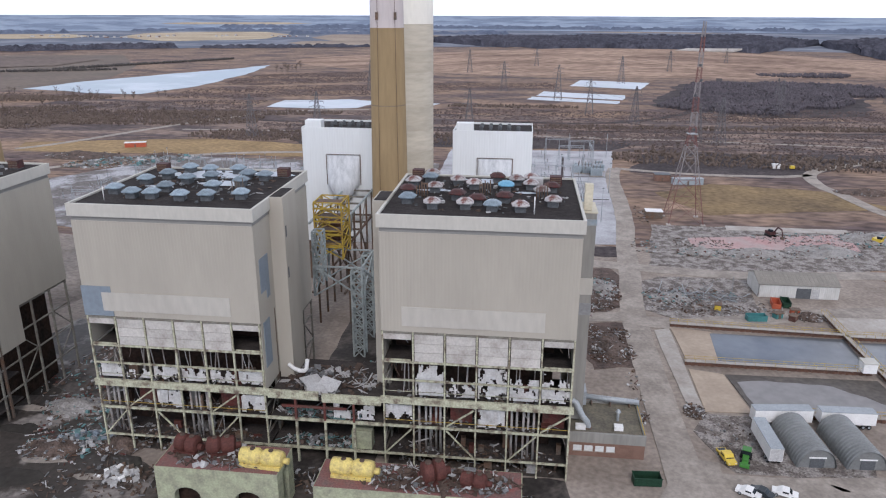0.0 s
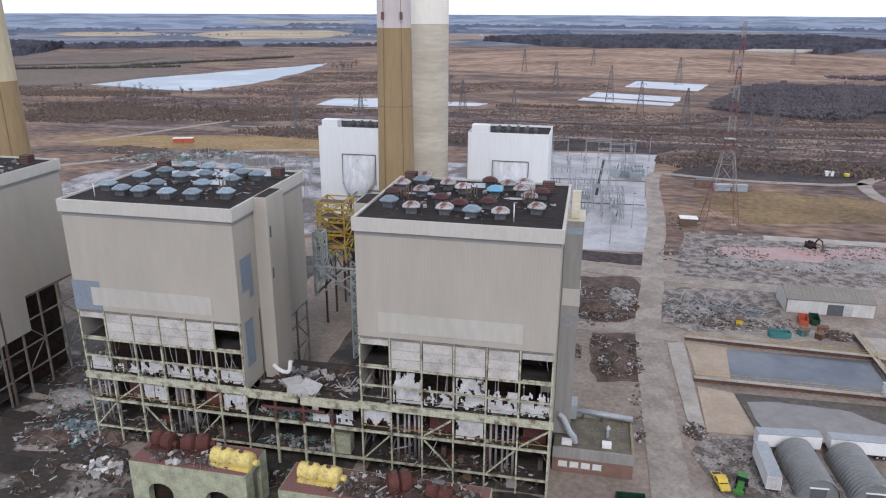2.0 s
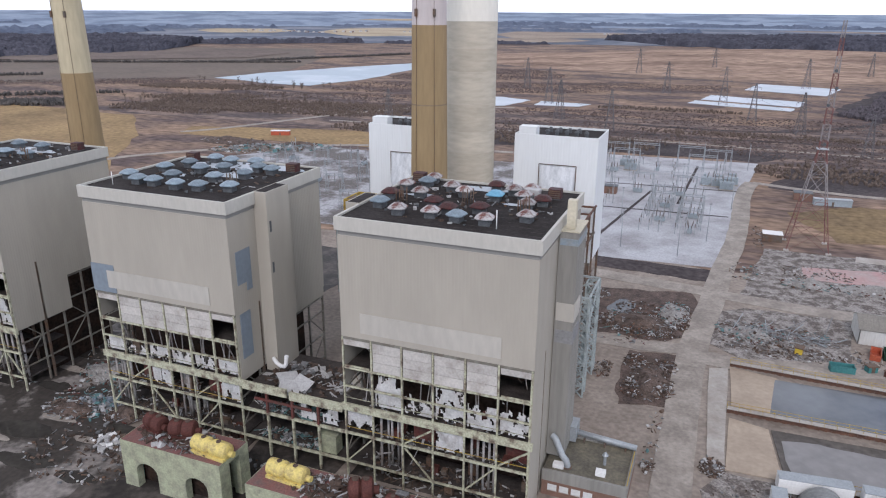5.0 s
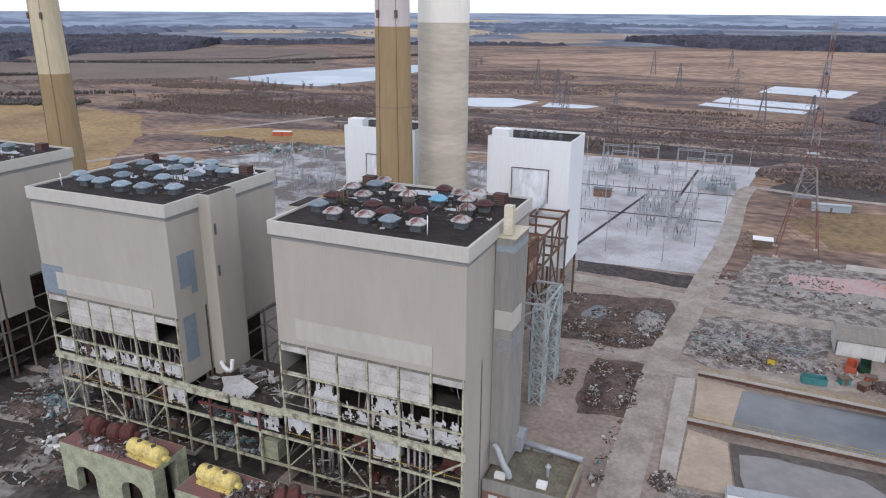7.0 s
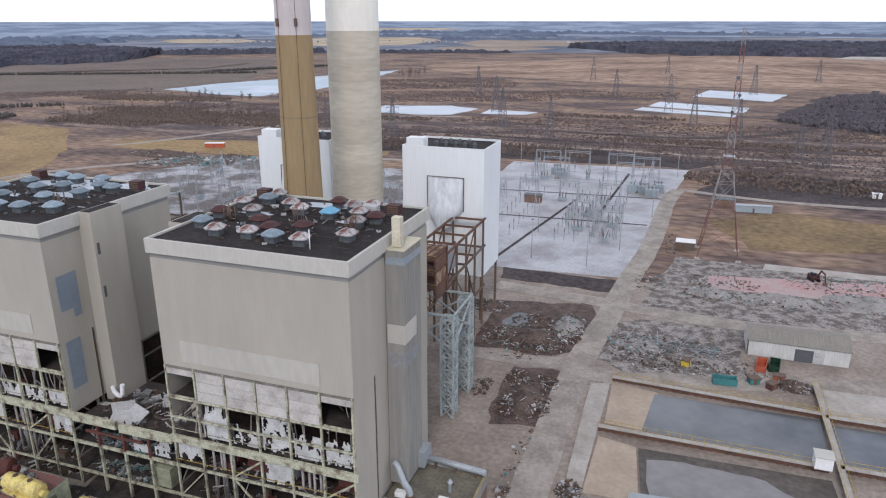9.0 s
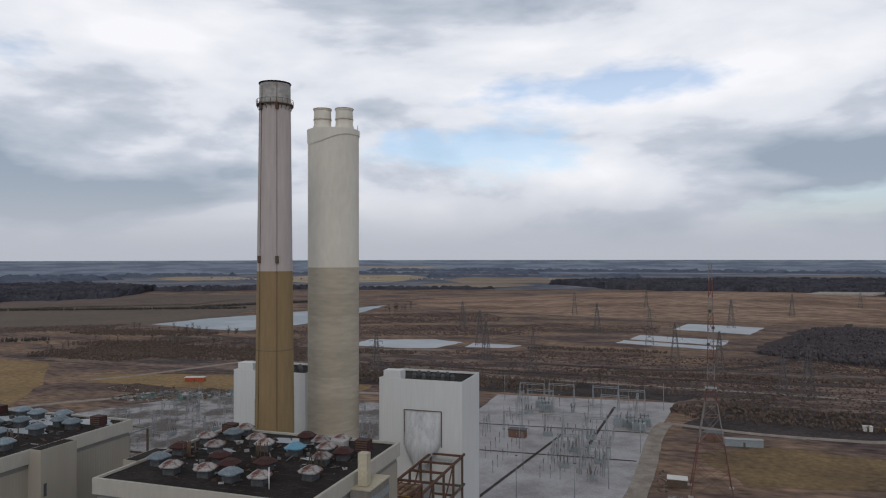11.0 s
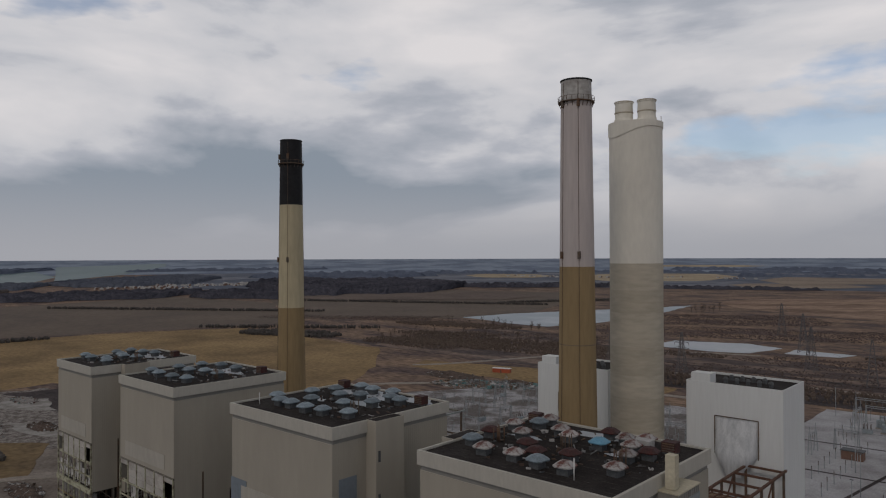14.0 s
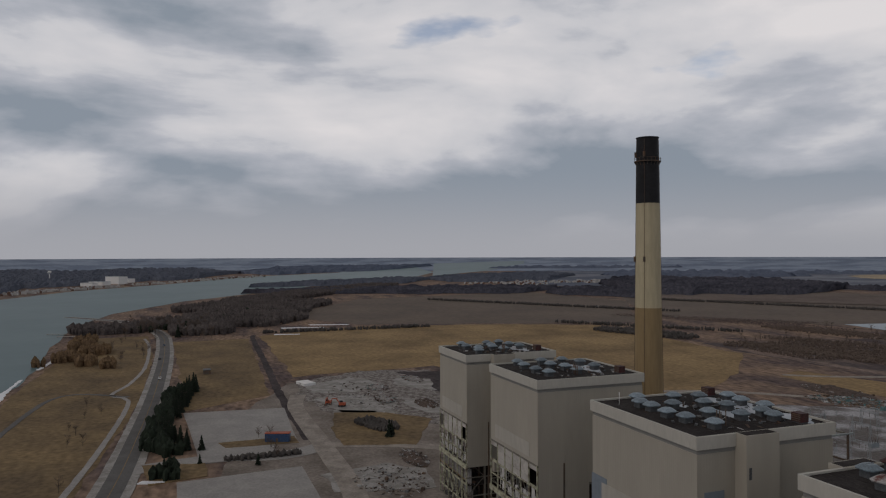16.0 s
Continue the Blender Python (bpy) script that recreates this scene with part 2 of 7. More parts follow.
mat("roof_seam", (0.062, 0.054, 0.05), 0.9, scale=0.5, fine=3, second=(0.03, 0.026, 0.025), edge=0.05, spread=0.3, bump=0, specular=0.1)
mat("straw", (0.33, 0.23, 0.118), 0.95, scale=0.015, fine=0.3, second=(0.19, 0.13, 0.07), spread=0.3, bump=0, coords="World", specular=0.1)
mat("lawn", (0.235, 0.165, 0.088), 0.95, scale=0.025, fine=0.35, second=(0.135, 0.098, 0.06), spread=0.35, bump=0, coords="World", specular=0.1)
mat("tilled", (0.15, 0.115, 0.09), 0.95, scale=0.01, fine=0.12, second=(0.115, 0.09, 0.072), spread=0.2, bump=0, coords="World")
mat("heath", (0.215, 0.158, 0.13), 0.95, scale=0.035, fine=0.3, second=(0.088, 0.069, 0.067), amount=0.52, edge=0.07, spread=0.55, bump=0, coords="World", streak=(0.45, 1.3, 1), specular=0.1)
mat("scrub", (0.085, 0.071, 0.071), 0.95, scale=0.05, fine=0.5, second=(0.05, 0.043, 0.044), spread=0.4, bump=0, coords="World", specular=0.05)
mat("dirt", (0.285, 0.24, 0.202), 0.9, scale=0.06, fine=0.9, second=(0.20, 0.163, 0.135), edge=0.12, spread=0.25, bump=0.4, bump_distance=0.1, coords="World")
mat("mud", (0.23, 0.205, 0.187), 0.6, scale=0.055, fine=0.9, second=(0.05, 0.042, 0.036), amount=0.54, edge=0.035, spread=0.35, bump=0.5, bump_distance=0.15, coords="World")
# darker copy of mud, with shade between and under the houses in its colour
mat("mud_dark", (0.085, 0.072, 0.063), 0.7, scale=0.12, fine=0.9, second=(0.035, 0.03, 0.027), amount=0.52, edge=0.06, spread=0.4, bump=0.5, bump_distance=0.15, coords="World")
mat("track", (0.325, 0.285, 0.245), 0.9, scale=0.14, fine=1.2, second=(0.225, 0.195, 0.168), edge=0.11, spread=0.2, bump=0.3, bump_distance=0.05, coords="World")
mat("rubble_ground", (0.27, 0.245, 0.225), 0.9, scale=0.3, fine=2.4, second=(0.12, 0.10, 0.088), amount=0.5, edge=0.07, spread=0.5, bump=0.8, bump_distance=0.3, coords="World")
mat("mound_grass", (0.33, 0.24, 0.185), 0.95, scale=0.016, fine=0.16, second=(0.20, 0.142, 0.115), amount=0.47, edge=0.09, spread=0.45, bump=0, coords="World", streak=(0.4, 1.4, 1), specular=0.0)
mat("stubble_far", (0.34, 0.285, 0.235), 0.95, scale=0.006, fine=0.08, second=(0.25, 0.205, 0.175), spread=0.2, bump=0, coords="World", specular=0.0)
mat("tilled_far", (0.20, 0.165, 0.145), 0.95, scale=0.008, fine=0.1, second=(0.15, 0.125, 0.115), spread=0.2, bump=0, coords="World", specular=0.0)
# paler than the other stubble: sunlight on far fields put into the colour
mat("stubble_pale", (0.46, 0.39, 0.29), 0.95, scale=0.006, fine=0.08, second=(0.33, 0.27, 0.20), spread=0.2, bump=0, coords="World", specular=0.0)
mat("gravel_old", (0.36, 0.355, 0.365), 0.9, scale=0.045, fine=0.8, second=(0.135, 0.12, 0.112), amount=0.52, edge=0.06, spread=0.35, bump=0.3, coords="World")
mat("gravel_pale", (0.42, 0.42, 0.435), 0.9, scale=0.05, fine=1.5, second=(0.26, 0.25, 0.255), amount=0.46, spread=0.2, bump=0.3, coords="World")
mat("asphalt", (0.125, 0.12, 0.115), 0.85, scale=0.1, fine=1.5, second=(0.095, 0.09, 0.086), spread=0.15, bump=0.2, coords="World")
mat("asphalt_pale", (0.33, 0.312, 0.293), 0.85, scale=0.08, fine=1.0, second=(0.26, 0.247, 0.233), spread=0.15, bump=0.2, coords="World")
mat("concrete_grey", (0.33, 0.315, 0.295), 0.85, scale=0.12, fine=1.2, second=(0.22, 0.205, 0.185), edge=0.08, spread=0.15, bump=0.3, coords="World")
mat("concrete", (0.40, 0.37, 0.335), 0.85, scale=0.15, fine=1.5, second=(0.30, 0.265, 0.23), spread=0.12, bump=0.2, coords="World")
mat("ramp_tan", (0.40, 0.325, 0.25), 0.85, scale=0.12, fine=1.0, second=(0.33, 0.265, 0.205), spread=0.12, bump=0.2, coords="World")
mat("pinkslab", (0.40, 0.24, 0.23), 0.85, scale=0.12, fine=1.0, second=(0.36, 0.29, 0.27), spread=0.15, bump=0.2, coords="World")
mat("ice", (0.46, 0.49, 0.53), 0.5, scale=0.02, fine=0.2, second=(0.36, 0.41, 0.45), amount=0.45, spread=0.06, bump=0, coords="World", specular=0.25)
mat("lake_water", (0.22, 0.28, 0.33), 0.4, scale=0.012, fine=0.1, second=(0.42, 0.46, 0.50), amount=0.38, spread=0.06, bump=0, coords="World", specular=0.2)
mat("pond_water", (0.085, 0.088, 0.095), 0.14, scale=0.05, fine=0.3, second=(0.15, 0.155, 0.16), amount=0.5, spread=0.1, bump=0, coords="World", specular=0.3)
mat("sludge", (0.225, 0.212, 0.205), 0.5, scale=0.12, fine=0.5, second=(0.18, 0.17, 0.165), amount=0.45, spread=0.1, bump=0.1, coords="World", specular=0.3)
mat("sludge_dark", (0.10, 0.085, 0.072), 0.6, scale=0.1, fine=0.8, spread=0.3, bump=0.4, bump_distance=0.1, coords="World")
mat("river_water", (0.10, 0.16, 0.17), 0.45, scale=0.006, fine=0.06, second=(0.08, 0.135, 0.145), spread=0.05, bump=0, coords="World", specular=0.12)
mat("snow", (0.78, 0.79, 0.81), 0.7, scale=0.3, fine=2, spread=0.06, bump=0.2)
mat("rust", (0.15, 0.078, 0.052), 0.8, scale=0.5, fine=4, second=(0.095, 0.055, 0.042), spread=0.3, bump=0.2)
mat("puddle", (0.055, 0.05, 0.045), 0.08, scale=0.2, fine=1, spread=0.2, bump=0)
mat("paint_white", (0.75, 0.74, 0.72), 0.7, scale=0.4, fine=3, spread=0.08, bump=0)


def outline(pts, wobble, step, seed):
    """A closed outline with a ragged edge."""
    out = []
    n = len(pts)
    for i in range(n):
        a, b = Vector((*pts[i], 0)), Vector((*pts[(i + 1) % n], 0))
        k = max(1, int((b - a).length / step))
        for j in range(k):
            p = a.lerp(b, j / k)
            d = Vector((noise.noise(Vector((p.x / step / 2, p.y / step / 2, seed))), noise.noise(Vector((p.x / step / 2, p.y / step / 2, seed + 50))), 0))
            out.append(p + d * wobble)
    return out


SEED = [0]


def patch(name, pts, material_, z, label, category="ground", wobble=1.5, step=4.0, depth=0.4, kind="structure"):
    """A thin sheet of ground lying on the terrain."""
    SEED[0] += 1
    ps = outline(pts, wobble, step, SEED[0] * 3.7)
    bm = bmesh.new()
    top = [bm.verts.new((p.x, p.y, z)) for p in ps]
    low = [bm.verts.new((p.x, p.y, z - depth)) for p in ps]
    bm.faces.new(top)
    for i in range(len(ps)):
        j = (i + 1) % len(ps)
        bm.faces.new((low[i], low[j], top[j], top[i]))
    return solid(name, bm, material_, label, category, kind=kind)


def ribbon(name, line, width, material_, z, label, category="road", wobble=0.4, parent=None):
    """A road or track of one width along a smooth line."""
    pts = []
    P = [Vector((*p, 0)) for p in line]
    for i in range(len(P) - 1):
        p0, p1, p2, p3 = P[max(i - 1, 0)], P[i], P[i + 1], P[min(i + 2, len(P) - 1)]
        k = max(2, int((p2 - p1).length / 6))
        for j in range(k):
            t = j / k
            pts.append(0.5 * ((2 * p1) + (p2 - p0) * t + (2 * p0 - 5 * p1 + 4 * p2 - p3) * t * t + (3 * p1 - p0 - 3 * p2 + p3) * t ** 3))
    pts.append(P[-1])
    bm = bmesh.new()
    prev = None
    SEED[0] += 1
    for i, p in enumerate(pts):
        d = (pts[min(i + 1, len(pts) - 1)] - pts[max(i - 1, 0)]).normalized()
        s = Vector((-d.y, d.x, 0))
        wl = width / 2 + wobble * noise.noise(Vector((p.x / 8, p.y / 8, SEED[0])))
        wr = width / 2 + wobble * noise.noise(Vector((p.x / 8, p.y / 8, SEED[0] + 9.5)))
        row = [bm.verts.new((*(p - s * wr).xy, z - 0.3)), bm.verts.new((*(p - s * wr).xy, z)), bm.verts.new((*(p + s * wl).xy, z)), bm.verts.new((*(p + s * wl).xy, z - 0.3))]
        if prev:
            for k in range(3):
                bm.faces.new((prev[k], prev[k + 1], row[k + 1], row[k]))
        prev = row
    if parent:
        return part(name, bm, material_, parent)
    return solid(name, bm, material_, label, category, kind="structure")


def build_ground():
    bm = bmesh.new()
    R = 4950
    bm.faces.new([bm.verts.new((R * math.cos(a * math.pi / 48), R * math.sin(a * math.pi / 48), 0)) for a in range(96)])
    solid("ground", bm, "field", "flat brown winter grassland reaching the hazy horizon", "ground", kind="structure")
    # the low grassed mound behind the ponds
    bm = bmesh.new()
    nx, ny = 60, 40
    grid = {}
    for i in range(nx + 1):
        for j in range(ny + 1):
            u, v = i / nx * 2 - 1, j / ny * 2 - 1
            r = min(1, math.hypot(u, v))
            h = 25 * (0.5 + 0.5 * math.cos(math.pi * r)) ** 0.8 - 0.4
            h += 1.2 * noise.noise(Vector((u * 5, v * 4, 2))) * (1 - r)
            grid[i, j] = bm.verts.new((149 + u * 615, 1228 + v * 325, h))
    for i in range(nx):
        for j in range(ny):
            f = bm.faces.new((grid[i, j], grid[i + 1, j], grid[i + 1, j + 1], grid[i, j + 1]))
            f.smooth = True
    solid("mound", bm, "mound_grass", "broad low mound covered in dry brown grass", "hill", kind="structure")
    # fields
    patch("field", [(-724.6, -13.7), (-785, 108.2), (-745.7, 278.5), (-695.8, 378.7), (-437, 360.3), (-358.9, 284), (-293.5, 189.7), (-303, 107.2), (-468.8, 95.4), (-457.3, -15.8)], "straw", 0.10, "straw-yellow stubble field with tufts of dry grass", "field", 6, 15)
    patch("field", [(-956, 38.4), (-1288.4, 224.6), (-1388.3, 648.1), (-1045, 665.5), (-706, 447.2), (-804.5, 112.3)], "tilled", 0.12, "bare brown tilled field beyond the stubble", "field", 6, 25)
    patch("field", [(-1174.2, 736.7), (-768.1, 507.2), (-526.1, 684.2), (-642.7, 1007.2), (-842, 1313.6), (-1212, 1199.9)], "tilled", 0.12, "bare brown tilled field with a faint hedge line", "field", 8, 30)
    patch("field", [(55.6, 241.1), (87.2, 263.4), (142.2, 254.2), (161.3, 221.1), (72.2, 201)], "lawn", 0.10, "patch of orange-brown dry grass beside the mast", "field", 3, 6)
    patch("field", [(-351.2, 335.1), (-239.5, 361.7), (-144.1, 350.3), (-143.5, 308.4), (-339, 303.7)], "straw", 0.10, "strip of pale dry grass beside the track", "field", 4, 8)
    patch("heath", [(-503.8, 373.6), (-102.4, 360.6), (63.1, 348.7), (243.1, 296.4), (425.1, 412.4), (431.8, 515.9), (108.7, 504.2), (-263.2, 526.2), (-474.8, 590.1)], "heath", 0.08, "rough ground with brown heath and bare earth", "field", 10, 18)
    patch("scrub", [(48.1, 287), (63, 343.6), (265.8, 367.9), (303.8, 326.6), (183.9, 315), (122.8, 281.6)], "scrub", 0.13, "dark leafless scrub along the yard fence", "scrub", 6, 9)
    patch("scrub", [(-165.2, 352.6), (-50.2, 351.7), (48.8, 355.1), (65.2, 394.1), (-58.9, 401.9), (-185.4, 394)], "scrub", 0.13, "dark leafless scrub behind the switchyard", "scrub", 6, 9)
    patch("lawn", [(-150, -174), (-299.2, -180.1), (-445.6, -186.7), (-576.9, -184.1), (-667.8, -176.8), (-763.4, -173.6), (-765.9, -122.6), (-579.2, -111.8), (-420.6, -110.6), (-150, -130)], "lawn", 0.10, "dry mown lawn between the road and the river", "field", 2, 8)
    patch("lawn", [(-699.9, -98.3), (-702.7, -26), (-397.6, -38.4), (-368.1, -85.9)], "lawn", 0.10, "dry brown lawn with bare patches", "field", 3, 10)
    # the works yard
    patch("yard", [(-135, -60), (20, -70), (110, -60), (112, 139.7), (60, 147.7), (30.1, 149.6), (-49.9, 148.2), (-140.7, 136.9), (-150, 40)], "dirt", 0.16, "bare grey-brown dirt yard of the works", "ground", 3, 6)
    patch("mud", [(-140, 60), (-118, 52), (-97, 30), (-97, 0), (-76, -8), (-60, -30), (-130, -55), (-150, 0)], "mud", 0.22, "churned dark mud with tyre ruts and puddles", "ground", 3, 4)
    patch("mud", [(-58, -2), (-38, -2), (-36, 99), (-60, 99)], "mud_dark", 0.22, "muddy ground with the shade between the boiler houses painted in", "ground", 1, 4)
    patch("mud", [(-120, 10), (-95, 10), (-84, 120), (-125, 120)], "mud_dark", 0.23, "muddy ground with the shade between the boiler houses painted in", "ground", 1, 4)
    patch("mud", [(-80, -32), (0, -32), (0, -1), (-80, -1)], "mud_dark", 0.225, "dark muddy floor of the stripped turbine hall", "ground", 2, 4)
    patch("yard", [(-331.8, -66.3), (-200, -75), (-135, -60), (-130, 120), (-200.5, 138.8), (-302.5, 76.5), (-440.5, 53.1), (-433.4, -21.2)], "earth", 0.15, "cleared grey yard with broken concrete", "ground", 4, 8)
    patch("rubble_field", [(-431.2, -19.1), (-467.3, 34.7), (-452.1, 84.2), (-323.3, 61.8), (-291.6, 36), (-318.1, -7.2), (-373.5, -21.3)], "rubble_ground", 0.24, "grey rubble and broken concrete spread over the ground", "ground", 6, 5)
    for pts in ([(-422.7, -12.7), (-439.8, 22), (-407.7, 37.2), (-385.9, 13.1), (-393.9, -13.8)], [(-376.8, -15.2), (-383.7, 11.1), (-348.9, 28.4), (-320.6, 19), (-324.3, -5.4)], [(-402.3, 41.5), (-435.1, 53.2), (-413.7, 70.2), (-376, 60.7)], [(-360.7, 34.3), (-333.6, 53.4), (-310.4, 41.7), (-333.3, 30.9)], [(-343.1, -12.1), (-324.3, -7.5), (-318.4, 11), (-332.9, 8.5)], [(-229.6, -36), (-205.7, -36.6), (-200, 0), (-221.8, 4), (-235.8, -10.6)], [(-196, -40), (-160, -44), (-158, -6), (-190, -4)]):
        patch("slab", pts, "concrete_grey", 0.29, "broken pale concrete floor pad of a removed building", "ground", 3.5, 4)
    patch("verge", [(-335.7, -11.9), (-324.6, 16.9), (-302, 33.7), (-258.4, 10.7), (-268.3, -19.7), (-301.3, -18.8)], "lawn", 0.335, "rough brown grass verge beside the works road", "field", 2, 5)
    patch("verge", [(-451.5, 59.1), (-302.4, 62.2), (-263.4, 93.5), (-263.7, 128.1), (-441.6, 103.2)], "scrub", 0.27, "dark churned earth along the stubble field", "field", 6, 6)
    patch("gravel_yard", [(-58.5, 344.5), (46.7, 350.9), (39.9, 287), (34.4, 236.1), (29.1, 151.5), (-17.9, 149), (-56, 149.9)], "gravel_pale", 0.20, "pale grey gravel floor of the switchyard", "ground", 1, 6)
    patch("gravel_yard", [(-261.9, 148.6), (-110.6, 146), (-58, 157.3), (-60.4, 297.7), (-221.8, 298.5), (-265.8, 229.9)], "gravel_old", 0.19, "pale gravel and snow of the older switchyard", "ground", 2, 6)
    for pts, m, lab in (
        ([(8, 120), (20, 125), (25, 113), (22, 92), (17, 84), (-6, 83), (-8, 118)], "spoil", "dark rubble and shredded scrap on bare ground"),
        ([(8, 75), (20, 76), (22, 54), (19, 49), (10, 46), (7, 55)], "spoil", "oval patch of dark rubble and scrap"),
        ([(29, 111.1), (37, 116.8), (67, 117.8), (62, 87.4), (37, 79.8), (27, 87.4)], "rubble_ground", "grey lot strewn with rubble and scrap"),
        ([(36, 127.3), (44.5, 180.4), (140.5, 182.5), (149.8, 139.1), (75, 123.5), (55, 126.3)], "rubble_ground", "scrap yard floor of rubble and broken concrete"),
        ([(28, 20), (32, 28), (42, 28), (62, 12), (60, 7), (33, 6)], "rubble_ground", "rough gravelly parking ground"),
        ([(-12, 138), (30, 136), (27, 147.7), (-13.9, 149.1)], "scrub", "dark earth strip by the switchyard fence"),
    ):
        patch("rubble_field", pts, m, 0.26, lab, "ground", 1.5, 3)
    patch("slab", [(56.2, 163.6), (121.4, 175.3), (118, 153.8), (56.1, 150.6)], "pinkslab", 0.31, "weathered pink concrete floor slab of a removed building", "ground", 0.8, 4)
    patch("slab", [(75.6, 183.2), (124.6, 182.7), (123.4, 176.2), (74.5, 176.7)], "concrete", 0.31, "pale concrete strip along the scrap yard", "ground", 0.4, 4)
    # lanes of the works
    T = "pale packed-dirt lane through the works"
    ribbon("works_road", [(23, -70), (23, -20), (23, 10), (23, 45), (24, 85), (27, 114), (30.1, 149.6), (34.9, 196.2), (37.7, 266.6), (42.1, 297.3)], 7.5, "track", 0.30, T)
    ribbon("works_road", [(-12, 131), (19, 127), (64, 121.6), (110, 126.3), (150, 128)], 7.5, "track", 0.305, T)
    ribbon("works_road", [(22, 80), (36, 77), (72, 87.4), (104, 94), (130, 98.8)], 8, "track", 0.31, T)
    ribbon("works_road", [(-8, 80), (10, 79), (24, 82)], 6, "track", 0.322, T)
    ribbon("works_road", [(20, 2), (40, 1), (66, 4), (100, 8)], 9, "track", 0.315, T)
    ribbon("works_road", [(-10, -38), (20, -8), (26, 10)], 10, "track", 0.318, T)
    ribbon("works_road", [(-391.5, -21.9), (-353.3, -28.7), (-271.3, -28.8), (-204, -30), (-160, -38)], 9, "track", 0.30, T)
    ribbon("works_road", [(-271.3, -25.8), (-255.3, 11.8), (-230.1, 37.6), (-200, 60)], 8, "track", 0.305, T)
    D = "rutted dirt track across the rough ground"
    ribbon("dirt_track", [(207.6, 337.4), (168.8, 315.1), (149.2, 293.8), (144.5, 266.3), (148, 247.2), (153.1, 212.1), (170.2, 186.3)], 7, "track", 0.2, D)
    ribbon("dirt_track", [(-342.4, 309), (-323.6, 335.6), (-279.5, 434.6), (-223.7, 511.7), (-154.7, 533.8)], 6, "track", 0.2, D)
    ribbon("dirt_track", [(42.1, 297.3), (82.5, 286.8), (132.9, 286.7), (149.2, 293.8)], 5, "track", 0.2, D)
    ribbon("dirt_track", [(-58.6, 476.7), (66.9, 484), (163.4, 610.9), (259.8, 948.2), (302.6, 1189.1)], 8, "scrub", 0.21, D)
    ribbon("dirt_track", [(-477.6, 491.3), (-261.7, 460.2), (-48.3, 433.5), (158.1, 439.3), (408.9, 464.3)], 5, "scrub", 0.21, D)
    ribbon("dirt_track", [(-271.2, 401), (-100.8, 408.1), (106.1, 398.5), (306.1, 377.9)], 4, "track", 0.2, D)
    ribbon("dirt_track", [(-334.8, 127.4), (-304.8, 231.1), (-206.4, 308.7), (-91.7, 328.9)], 6, "track", 0.22, D)
    # the highway by the river
    hw = thing("road", "two-lane asphalt highway with pale shoulders", "road", kind="structure")
    H = [(-60, -135), (-150, -122), (-233.1, -112.4), (-320.7, -107.9), (-424, -104.6), (-569.6, -103.1), (-682.1, -105), (-764.2, -109.7), (-847.2, -125.3), (-956.1, -163.2), (-1052.2, -239.8)]
    ribbon("shoulder", H, 15, "concrete_grey", 0.26, "", parent=hw)
    ribbon("carriageway", H, 8.6, "asphalt", 0.31, "", wobble=0.05, parent=hw)
    ribbon("centre_line", H, 0.3, "straw", 0.33, "", wobble=0, parent=hw)
    ribbon("footpath", [(-120, -142), (-237.9, -127.5), (-339.2, -119.7), (-409.9, -118.2), (-430.8, -129.3), (-470.9, -121.1), (-544.7, -115.4), (-670, -118.1), (-739.7, -125.6)], 2.6, "asphalt_pale", 0.24, "narrow pale footpath beside the highway", "path")
    ribbon("dirt_track", [(-238.4, -172.6), (-429.1, -161.6), (-421.5, -118.7)], 3, "asphalt", 0.24, "narrow dark farm lane across the lawn")
    ribbon("works_road", [(-261.3, -107), (-267.7, -73.6), (-261.9, -48.5), (-271.3, -27.8)], 12, "asphalt_pale", 0.27, "wide asphalt entrance drive of the works")
    patch("car_park", [(-269.7, -81.6), (-362.8, -87.7), (-357.3, -34.9), (-285.6, -38.4), (-285.5, -48.4), (-270, -49.8)], "asphalt_pale", 0.25, "empty pale asphalt car park with a kerbed edge", "car park", 0.4, 8)
    patch("car_park", [(-160, -90), (-239.2, -90.1), (-243.6, -42.8), (-160, -42)], "asphalt_pale", 0.25, "cracked asphalt lot with faded bay lines", "car park", 0.6, 8)
    patch("lawn", [(-267.4, -103.4), (-239.1, -100), (-243.3, -78.5), (-261.5, -79.3)], "lawn", 0.33, "kerbed grass island with shrubs", "field", 1, 4)
    patch("lawn", [(-282.1, -70.2), (-292.3, -72.7), (-292.8, -38.6), (-280.4, -38.2)], "lawn", 0.33, "kerbed grass strip beside the car park", "field", 0.5, 4)
    ribbon("ditch", [(-732.6, -18.3), (-700.8, -21.6), (-537.2, -26.8), (-395.6, -32.2), (-283.6, -33.3)], 5, "scrub", 0.24, "dark overgrown drainage ditch", "ditch", 1)
    # waters
    patch("river", [(-150, -200), (-300, -192), (-445, -191), (-505, -190), (-576, -190), (-658, -202), (-782, -206), (-895, -214), (-1090, -185), (-1359, -83), (-1650, 103), (-1909, 254), (-2076, 351), (-2230, 430), (-3230, 640), (-3269, 598), (-2829, 149), (-2202, -128), (-1839, -335), (-1536, -422), (-1169, -483), (-700, -900), (-150, -1000)], "river_water", 0.16, "wide grey-green river with still water", "river", 5, 20)
    patch("lake", [(-590.2, 661.1), (-573.7, 747.5), (-516.9, 889.6), (-469.1, 984.2), (-442.2, 1077.2), (-411.6, 905.3), (-406.2, 706.6), (-431, 623.2), (-493.3, 630.8)], "lake_water", 0.25, "half-frozen grey-blue lake", "lake", 6, 15)
